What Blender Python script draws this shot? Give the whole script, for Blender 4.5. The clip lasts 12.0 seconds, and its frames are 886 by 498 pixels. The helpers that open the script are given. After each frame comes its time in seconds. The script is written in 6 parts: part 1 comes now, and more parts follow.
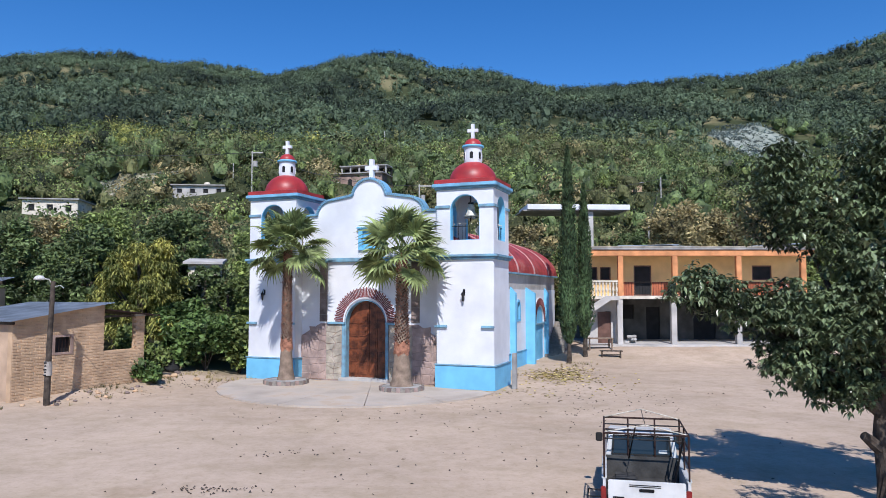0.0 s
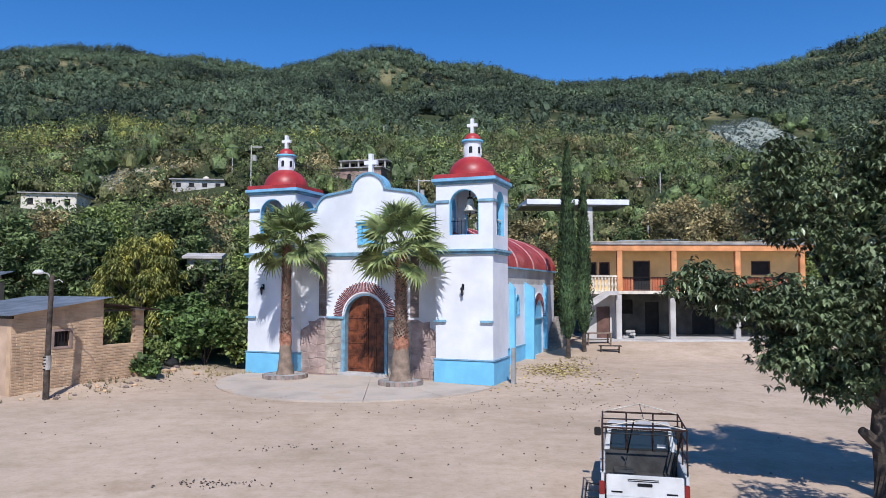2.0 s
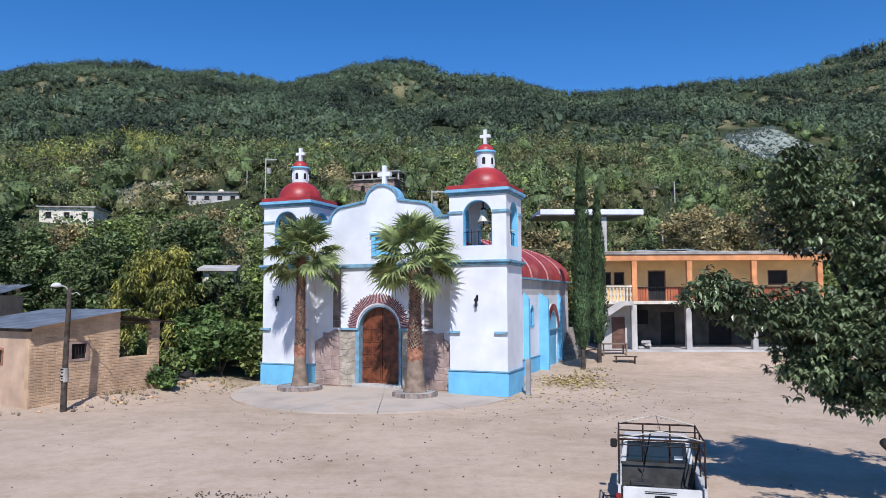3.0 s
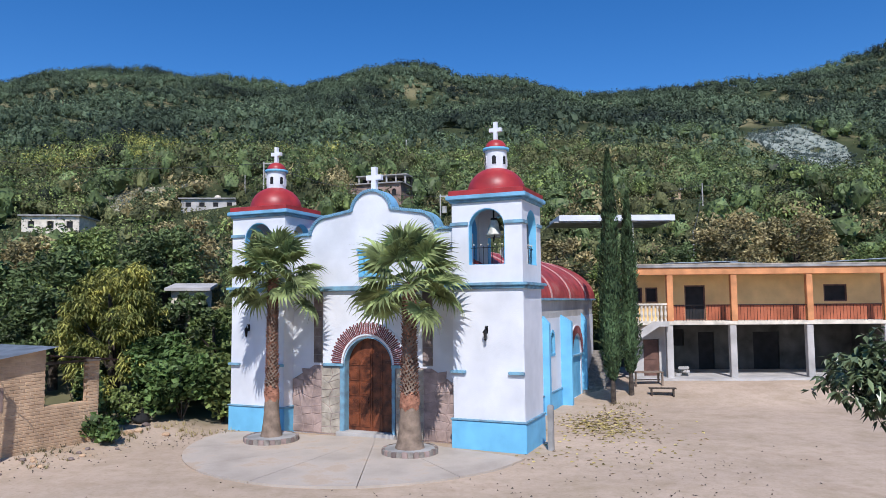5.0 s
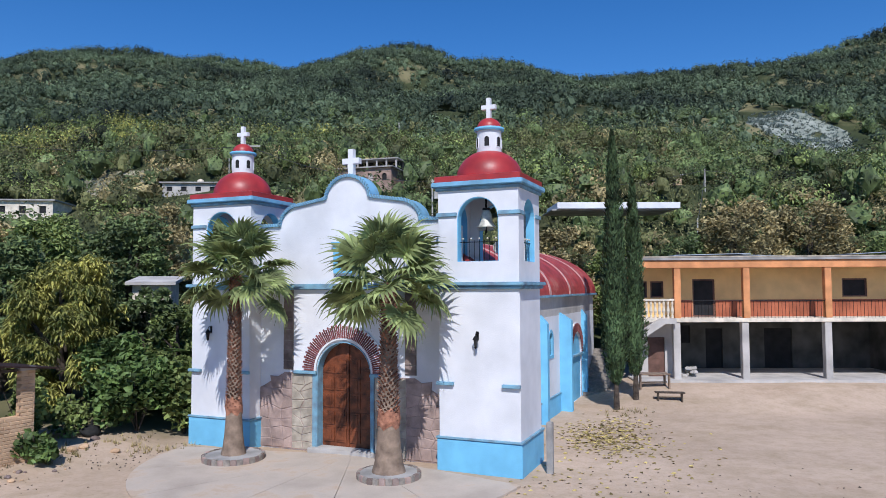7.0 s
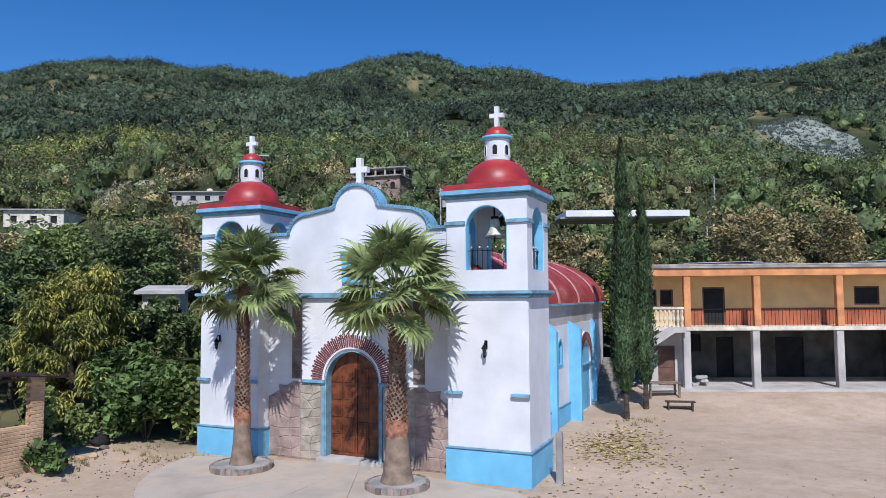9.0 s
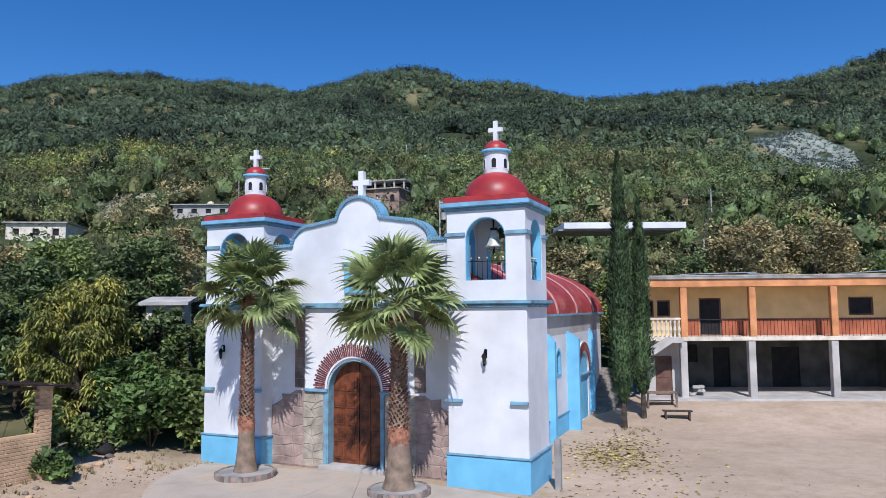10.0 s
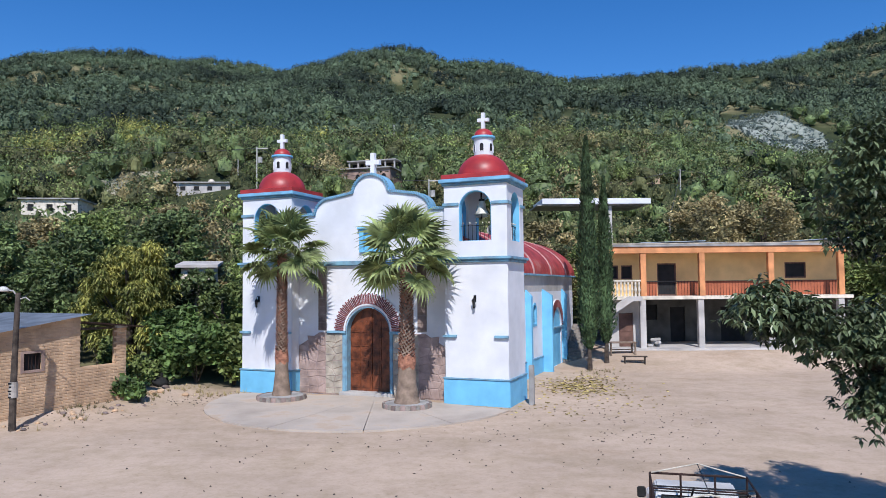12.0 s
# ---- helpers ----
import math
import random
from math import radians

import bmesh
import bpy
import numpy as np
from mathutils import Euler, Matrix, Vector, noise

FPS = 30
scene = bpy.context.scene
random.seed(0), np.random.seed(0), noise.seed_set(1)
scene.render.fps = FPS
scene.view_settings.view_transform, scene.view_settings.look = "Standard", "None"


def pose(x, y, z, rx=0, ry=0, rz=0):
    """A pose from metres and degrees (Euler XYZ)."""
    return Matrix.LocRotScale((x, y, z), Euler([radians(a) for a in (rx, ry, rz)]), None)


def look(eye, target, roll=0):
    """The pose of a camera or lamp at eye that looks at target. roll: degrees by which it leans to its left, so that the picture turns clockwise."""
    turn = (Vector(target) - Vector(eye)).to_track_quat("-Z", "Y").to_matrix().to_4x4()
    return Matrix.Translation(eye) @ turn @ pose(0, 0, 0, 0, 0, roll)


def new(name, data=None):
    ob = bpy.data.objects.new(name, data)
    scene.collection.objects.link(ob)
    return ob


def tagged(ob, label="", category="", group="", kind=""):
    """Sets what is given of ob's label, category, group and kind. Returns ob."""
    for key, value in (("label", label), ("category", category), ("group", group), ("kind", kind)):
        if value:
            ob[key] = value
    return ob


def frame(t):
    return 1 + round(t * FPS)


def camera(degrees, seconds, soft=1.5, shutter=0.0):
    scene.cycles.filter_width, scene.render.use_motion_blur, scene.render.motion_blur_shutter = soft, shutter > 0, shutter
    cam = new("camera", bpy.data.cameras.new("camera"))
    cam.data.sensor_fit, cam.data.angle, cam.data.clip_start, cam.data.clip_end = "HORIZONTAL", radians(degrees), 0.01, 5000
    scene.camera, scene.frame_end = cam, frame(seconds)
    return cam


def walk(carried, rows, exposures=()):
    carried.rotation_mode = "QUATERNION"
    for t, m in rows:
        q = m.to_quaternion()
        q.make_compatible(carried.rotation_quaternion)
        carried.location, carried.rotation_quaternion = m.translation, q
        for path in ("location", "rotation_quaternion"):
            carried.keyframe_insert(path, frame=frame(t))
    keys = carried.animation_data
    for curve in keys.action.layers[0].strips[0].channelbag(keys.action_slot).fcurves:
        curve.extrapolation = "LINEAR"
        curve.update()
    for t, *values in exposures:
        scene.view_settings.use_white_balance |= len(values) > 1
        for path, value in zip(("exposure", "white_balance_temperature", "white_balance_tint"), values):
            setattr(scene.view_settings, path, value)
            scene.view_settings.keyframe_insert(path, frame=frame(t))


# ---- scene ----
cam = camera(64.6, 12.0, soft=0.85)
PATH = [  # seconds, x, y, z, pitch, lean, yaw
    (0, 0.000, 0.000, 4.600, 3.621, -0.000, 0.000),
    (0.5, 0.000, 0.000, 4.600, 2.932, 0.121, 0.309),
    (1, 0.000, 0.000, 4.600, 2.652, 0.311, 0.264),
    (1.5, 0.000, 0.000, 4.600, 2.628, 0.022, -0.148),
    (2, 0.000, 0.000, 4.600, 3.194, -0.084, -0.073),
    (2.5, 0.000, 0.000, 4.600, 4.029, -0.231, 0.392),
    (3, 0.000, 0.000, 4.600, 4.093, 0.186, 1.063),
    (3.2, 0.000, 0.000, 4.600, 4.081, 0.132, 1.084),
    (3.7, 0.000, 0.000, 4.600, 4.159, 0.223, 1.404),
    (4, 0.031, 0.506, 4.688, 4.206, 0.278, 1.596),
    (4.4, 0.179, 2.880, 5.104, 4.268, 0.351, 1.851),
    (4.8, 0.338, 5.459, 5.555, 4.331, 0.425, 2.107),
    (5, 0.398, 6.419, 5.723, 4.362, 0.461, 2.235),
    (5.5, 0.514, 8.297, 6.052, 3.685, 0.251, 2.322),
    (6, 0.614, 9.901, 6.333, 2.866, 0.255, 1.628),
    (6.5, 0.610, 9.832, 6.321, 3.308, 0.205, 1.500),
    (7, 0.615, 9.914, 6.335, 3.082, 0.315, 1.811),
    (9, 0.618, 9.961, 6.343, 3.777, 0.404, 2.504),
    (9.5, 0.617, 9.953, 6.342, 3.966, 0.490, 2.581),
    (10, 0.582, 9.379, 6.241, 4.810, 0.480, 2.408),
    (10.5, 0.503, 8.117, 6.020, 5.416, 0.496, 2.230),
    (11, 0.410, 6.617, 5.758, 5.796, 0.501, 1.957),
    (11.5, 0.304, 4.896, 5.457, 5.383, 0.566, 1.806),
    (12, 0.195, 3.145, 5.150, 3.140, 0.530, 1.073),
]
LIGHT = [(0, 0.15), (1.5, 0.11), (3.2, 0.13), (5.0, 0.06), (6.0, -0.02), (9.5, 0.0), (11, 0.06), (12, 0.09)]  # seconds, stops
walk(cam, [(t, pose(x, y, z, 90 + pitch, lean, yaw)) for t, x, y, z, pitch, lean, yaw in PATH], [(t, e, 6120, 12) for t, e in LIGHT])

# ---------------------------------------------------------------- light
SUN_EL = radians(48)
SHADE = Vector((-0.05, 1.0, 0)).normalized()  # the way shadows fall on the ground
world = bpy.data.worlds.new("sky")
scene.world = world
world.use_nodes = True
wn = world.node_tree
wn.nodes.clear()
sky = wn.nodes.new("ShaderNodeTexSky")
sky.sky_type = "NISHITA"
sky.sun_disc = False
sky.sun_elevation = SUN_EL
sky.sun_rotation = math.atan2(-SHADE.x, -SHADE.y)
sky.air_density, sky.dust_density, sky.ozone_density, sky.altitude = 1.0, 0.0, 3.0, 1300
wb = wn.nodes.new("ShaderNodeBackground")
wb.inputs["Strength"].default_value = 0.13
wo = wn.nodes.new("ShaderNodeOutputWorld")
deep = wn.nodes.new("ShaderNodeHueSaturation")
deep.inputs["Saturation"].default_value = 1.32
deep.inputs["Hue"].default_value = 0.506
wn.links.new(sky.outputs[0], deep.inputs["Color"])
wn.links.new(deep.outputs[0], wb.inputs[0])
wn.links.new(wb.outputs[0], wo.inputs[0])
sun_data = bpy.data.lights.new("sun", "SUN")
sun_data.energy, sun_data.angle, sun_data.color = 4.45, radians(0.55), (1.0, 0.965, 0.92)
sun = new("sun", sun_data)
beam = Vector((SHADE.x * math.cos(SUN_EL), SHADE.y * math.cos(SUN_EL), -math.sin(SUN_EL)))
sun.matrix_world = look((-20, -40, 60), Vector((-20, -40, 60)) + beam * 10)


# ---------------------------------------------------------------- materials
def mat(name, base, var=0.18, scale=2.0, rough=0.8, bump=0.15, fine=40.0, metal=0.0, tint=None, island=0.0, piece=0.0, patch=None, patch_scale=1.0, patch_at=0.58, spec=0.3):
    """A procedural surface: two scales of noise in colour, fine relief, an optional second colour in patches."""
    m = bpy.data.materials.new(name)
    m.use_nodes = True
    nt = m.node_tree
    nd, lk = nt.nodes, nt.links
    bs = nd["Principled BSDF"]
    co = nd.new("ShaderNodeTexCoord")
    n1 = nd.new("ShaderNodeTexNoise")
    n1.inputs["Scale"].default_value, n1.inputs["Detail"].default_value = scale, 5
    n2 = nd.new("ShaderNodeTexNoise")
    n2.inputs["Scale"].default_value, n2.inputs["Detail"].default_value = fine, 3
    lk.new(co.outputs["Object"], n1.inputs["Vector"])
    lk.new(co.outputs["Object"], n2.inputs["Vector"])
    t = tint or tuple(c * 0.75 for c in base)
    lo = tuple(c * (1 - var) for c in t)
    hi = tuple(min(1, c * (1 + var * 0.6)) for c in base)
    r1 = nd.new("ShaderNodeValToRGB")
    r1.color_ramp.elements[0].position, r1.color_ramp.elements[1].position = 0.32, 0.66
    r1.color_ramp.elements[0].color, r1.color_ramp.elements[1].color = (*lo, 1), (*hi, 1)
    lk.new(n1.outputs["Fac"], r1.inputs["Fac"])
    colour = r1.outputs["Color"]
    if patch:
        n3 = nd.new("ShaderNodeTexNoise")
        n3.inputs["Scale"].default_value, n3.inputs["Detail"].default_value, n3.inputs["Roughness"].default_value = patch_scale, 6, 0.65
        lk.new(co.outputs["Object"], n3.inputs["Vector"])
        r3 = nd.new("ShaderNodeValToRGB")
        r3.color_ramp.elements[0].position, r3.color_ramp.elements[1].position = patch_at, patch_at + 0.1
        lk.new(n3.outputs["Fac"], r3.inputs["Fac"])
        mx = nd.new("ShaderNodeMix")
        mx.data_type = "RGBA"
        lk.new(r3.outputs["Color"], mx.inputs["Factor"])
        lk.new(colour, mx.inputs["A"])
        mx.inputs["B"].default_value = (*patch, 1)
        colour = mx.outputs["Result"]
    mr = nd.new("ShaderNodeMapRange")
    mr.inputs["To Min"].default_value, mr.inputs["To Max"].default_value = 1 - var * 0.6, 1 + var * 0.6
    lk.new(n2.outputs["Fac"], mr.inputs["Value"])
    sc = nd.new("ShaderNodeVectorMath")
    sc.operation = "SCALE"
    lk.new(colour, sc.inputs[0])
    lk.new(mr.outputs["Result"], sc.inputs["Scale"])
    colour = sc.outputs["Vector"]
    for amount, node, out in ((island, "ShaderNodeNewGeometry", "Random Per Island"), (piece, "ShaderNodeObjectInfo", "Random")):
        if amount:
            g = nd.new(node)
            m2 = nd.new("ShaderNodeMapRange")
            m2.inputs["To Min"].default_value, m2.inputs["To Max"].default_value = 1 - amount, 1 + amount
            lk.new(g.outputs[out], m2.inputs["Value"])
            s2 = nd.new("ShaderNodeVectorMath")
            s2.operation = "SCALE"
            lk.new(colour, s2.inputs[0])
            lk.new(m2.outputs["Result"], s2.inputs["Scale"])
            colour = s2.outputs["Vector"]
    lk.new(colour, bs.inputs["Base Color"])
    bs.inputs["Roughness"].default_value, bs.inputs["Metallic"].default_value = rough, metal
    bs.inputs["Specular IOR Level"].default_value = spec
    if bump:
        bp = nd.new("ShaderNodeBump")
        bp.inputs["Strength"].default_value, bp.inputs["Distance"].default_value = bump, 0.02
        lk.new(n2.outputs["Fac"], bp.inputs["Height"])
        lk.new(bp.outputs["Normal"], bs.inputs["Normal"])
    return m


def leaf_mat(name, a, b, scale, island=0.35, glow_through=0.25, rough=0.55, clump=1.5):
    """Foliage: hue drifts from tree to tree and leaf to leaf; a little light passes through."""
    a, b = tuple(c * 1.6 for c in a), tuple(c * 1.1 for c in b)
    m = mat(name, a, 0.5, scale, rough, 0, clump, tint=b, island=island, spec=0.25)
    nt = m.node_tree
    bs = nt.nodes["Principled BSDF"]
    tr = nt.nodes.new("ShaderNodeBsdfTranslucent")
    nt.links.new(bs.inputs["Base Color"].links[0].from_socket, tr.inputs["Color"])
    mx = nt.nodes.new("ShaderNodeMixShader")
    mx.inputs[0].default_value = glow_through
    out = nt.nodes["Material Output"]
    nt.links.new(bs.outputs[0], mx.inputs[1])
    nt.links.new(tr.outputs[0], mx.inputs[2])
    nt.links.new(mx.outputs[0], out.inputs[0])
    return m


WHITE = mat("white_limewash", (0.735, 0.735, 0.76), 0.06, 0.7, 0.75, 0.25, 25, tint=(0.655, 0.66, 0.685))
BLUE = mat("sky_blue_paint", (0.185, 0.51, 0.74), 0.07, 1.2, 0.6, 0.15, 30, tint=(0.165, 0.46, 0.69))
BLUE_DULL = mat("weathered_blue_paint", (0.19, 0.37, 0.48), 0.2, 2.5, 0.7, 0.2, 30, tint=(0.20, 0.30, 0.38))
EAVE = mat("chalky_blue_paint", (0.20, 0.42, 0.60), 0.12, 1.6, 0.65, 0.2, 30, tint=(0.18, 0.36, 0.50))
RED = mat("red_roof_paint", (0.40, 0.035, 0.035), 0.14, 1.3, 0.42, 0.2, 18, tint=(0.31, 0.03, 0.03), spec=0.45)
RED_FADED = mat("faded_red_roof_paint", (0.40, 0.06, 0.055), 0.2, 1.6, 0.55, 0.25, 18, tint=(0.30, 0.045, 0.045), patch=(0.42, 0.13, 0.11), patch_scale=0.9, patch_at=0.55)
PINK = mat("bleached_red_seam", (0.62, 0.36, 0.33), 0.2, 3, 0.7, 0.2, 20)
CEMENT = mat("bare_cement", (0.36, 0.345, 0.33), 0.18, 1.1, 0.9, 0.3, 30, tint=(0.27, 0.26, 0.25))
APRON = mat("dusty_apron_cement", (0.50, 0.425, 0.355), 0.12, 0.5, 0.95, 0.25, 14, tint=(0.44, 0.37, 0.305), patch=(0.47, 0.365, 0.275), patch_scale=0.5, patch_at=0.52)
# cement darkened in its base colour to stand in for deep shade
CEMENT_SHADED = mat("shade_darkened_cement", (0.10, 0.096, 0.09), 0.3, 0.9, 0.92, 0.3, 30, tint=(0.065, 0.062, 0.058))
CEMENT_LIGHT = mat("pale_cement", (0.50, 0.47, 0.44), 0.14, 0.8, 0.9, 0.25, 22, tint=(0.41, 0.385, 0.36))
WOOD = mat("varnished_door_wood", (0.175, 0.05, 0.02), 0.35, 3.5, 0.45, 0.25, 28, tint=(0.095, 0.028, 0.012), spec=0.4)
BRICK = mat("fired_brick", (0.235, 0.078, 0.078), 0.25, 4, 0.85, 0.3, 40, piece=0.3)
STONE = mat("pinkish_cut_stone", (0.42, 0.31, 0.27), 0.2, 2.2, 0.9, 0.35, 26, piece=0.14, tint=(0.34, 0.25, 0.22))
STONE_PALE = mat("buff_field_stone", (0.47, 0.41, 0.33), 0.2, 2.2, 0.9, 0.35, 26, piece=0.12)
STONE_DARK = mat("dark_quarry_stone", (0.23, 0.175, 0.155), 0.25, 2.5, 0.9, 0.35, 26, piece=0.12)
MORTAR = mat("grey_mortar", (0.30, 0.265, 0.23), 0.15, 6, 0.95, 0.2, 40)
MORTAR_PINK = mat("pinkish_mortar", (0.40, 0.30, 0.27), 0.2, 4, 0.95, 0.2, 40)
IRON = mat("black_iron", (0.018, 0.018, 0.02), 0.2, 8, 0.5, 0.1, 40, metal=0.6)
RUST = mat("rusted_iron", (0.045, 0.024, 0.02), 0.3, 9, 0.75, 0.3, 60, metal=0.3)
BRONZE = mat("weathered_bell_bronze", (0.62, 0.60, 0.52), 0.2, 6, 0.5, 0.1, 30, metal=0.2)
# near-black colour for sheets that stand in for unlit interiors
SHADE_SHEET = mat("interior_shade_sheet", (0.02, 0.02, 0.022), 0.2, 2, 0.8, 0, 20)
TIN = mat("galvanised_sheet", (0.50, 0.54, 0.58), 0.15, 1.2, 0.45, 0.1, 20, metal=0.55, tint=(0.40, 0.44, 0.48))
ADOBE = mat("tan_adobe_plaster", (0.52, 0.355, 0.225), 0.14, 1.3, 0.95, 0.35, 30, tint=(0.44, 0.295, 0.185), island=0.07)
ADOBE_FACE = mat("smooth_tan_plaster", (0.56, 0.39, 0.27), 0.1, 0.9, 0.95, 0.2, 25)
ORANGE = mat("orange_paint", (0.68, 0.30, 0.13), 0.12, 1.2, 0.8, 0.2, 25)
CREAM = mat("cream_orange_wall_paint", (0.80, 0.54, 0.24), 0.09, 0.8, 0.85, 0.2, 25, tint=(0.72, 0.48, 0.22))
TERRA = mat("terracotta_paint", (0.40, 0.125, 0.065), 0.15, 1.0, 0.85, 0.2, 25)
CREAM_LIGHT = mat("ivory_baluster_paint", (0.74, 0.66, 0.54), 0.1, 2, 0.8, 0.2, 25)
BROWN = mat("brown_metal_door", (0.16, 0.085, 0.065), 0.2, 2, 0.6, 0.1, 25)
BARK = mat("grey_brown_bark", (0.085, 0.066, 0.052), 0.35, 4, 0.95, 0.8, 18, tint=(0.05, 0.038, 0.031))
PALM_SKIRT = mat("palm_boot_fibre", (0.27, 0.125, 0.078), 0.35, 5, 0.95, 0.5, 30, tint=(0.105, 0.046, 0.032), island=0.6)
PALM_SMOOTH = mat("smooth_palm_trunk", (0.26, 0.19, 0.14), 0.25, 3, 0.9, 0.6, 14, tint=(0.19, 0.135, 0.10))
PALM_TORN = mat("torn_palm_fibre", (0.31, 0.145, 0.09), 0.3, 6, 0.9, 0.5, 30, tint=(0.20, 0.085, 0.055), island=0.3)
LEAF_PALM = leaf_mat("palm_leaf", (0.165, 0.195, 0.075), (0.08, 0.108, 0.04), 1.6, 0.4, 0.25, 0.55)
LEAF_MANGO = leaf_mat("dark_broad_leaf", (0.085, 0.108, 0.054), (0.05, 0.068, 0.034), 0.9, 0.5, 0.04, 0.3)
LEAF_YELLOW = leaf_mat("yellowing_leaf", (0.23, 0.215, 0.055), (0.10, 0.15, 0.04), 0.8, 0.45, 0.15)
LEAF_DEEP = leaf_mat("deep_green_leaf", (0.084, 0.112, 0.04), (0.045, 0.066, 0.028), 0.35, 0.5, 0.07)
LEAF_MID = leaf_mat("mid_green_leaf", (0.15, 0.185, 0.056), (0.082, 0.115, 0.038), 0.35, 0.5, 0.1)
LEAF_OLIVE = leaf_mat("olive_leaf", (0.23, 0.185, 0.088), (0.095, 0.098, 0.04), 0.3, 0.5, 0.08)
LEAF_BRIGHT = leaf_mat("bright_green_leaf", (0.075, 0.115, 0.033), (0.042, 0.07, 0.022), 0.8, 0.5, 0.12)
LEAF_CYPRESS = leaf_mat("cypress_scale_leaf", (0.05, 0.08, 0.034), (0.03, 0.052, 0.024), 1.2, 0.45, 0.1, 0.7)
LEAF_LOW = leaf_mat("hillside_scrub_leaf", (0.096, 0.098, 0.039), (0.029, 0.042, 0.02), 0.09, 0.45, 0.03, 0.7, 0.4)
# forest green with a slight blue distance haze mixed into the darker tone
LEAF_FAR = leaf_mat("hazed_mountain_leaf", (0.059, 0.08, 0.044), (0.026, 0.042, 0.035), 0.022, 0.4, 0.02, 0.8, 0.16)
AGAVE = leaf_mat("blue_agave_leaf", (0.17, 0.20, 0.185), (0.15, 0.18, 0.16), 0.2, 0.3, 0.05, 0.6)
DRY = leaf_mat("dry_fallen_leaf", (0.30, 0.24, 0.09), (0.16, 0.11, 0.05), 3.0, 0.5, 0.1, 0.8)
PAINT_CAR = mat("white_car_paint", (0.64, 0.635, 0.62), 0.06, 1.5, 0.32, 0.0, 30, spec=0.5, patch=(0.45, 0.42, 0.38), patch_scale=3.5, patch_at=0.66)
RUBBER = mat("black_rubber", (0.02, 0.02, 0.02), 0.2, 6, 0.85, 0.2, 40)
GLASS_DARK = mat("tinted_glass", (0.014, 0.017, 0.02), 0.2, 2, 0.08, 0, 20, spec=0.6)
LAMP_RED = mat("red_lamp_lens", (0.22, 0.015, 0.015), 0.1, 5, 0.25, 0, 20, spec=0.6)
TUBE_PALE = mat("cream_rope", (0.62, 0.56, 0.46), 0.15, 8, 0.8, 0.2, 50)
PAPER = mat("pale_notice_paper", (0.62, 0.60, 0.56), 0.2, 14, 0.9, 0, 50)
HOUSE_BRICK = mat("pinkish_block_wall", (0.36, 0.25, 0.205), 0.15, 1.0, 0.9, 0.2, 20)
POLE = mat("concrete_pole", (0.48, 0.46, 0.43), 0.12, 2, 0.9, 0.1, 30)
WIRE = mat("dark_cable", (0.06, 0.06, 0.065), 0.1, 5, 0.6, 0, 30)
TARP = mat("dark_mat_and_bed_shadow", (0.06, 0.058, 0.055), 0.3, 3, 0.8, 0.3, 20)
CLOTH = mat("pale_folded_cloth", (0.40, 0.36, 0.32), 0.2, 4, 0.9, 0.3, 20)


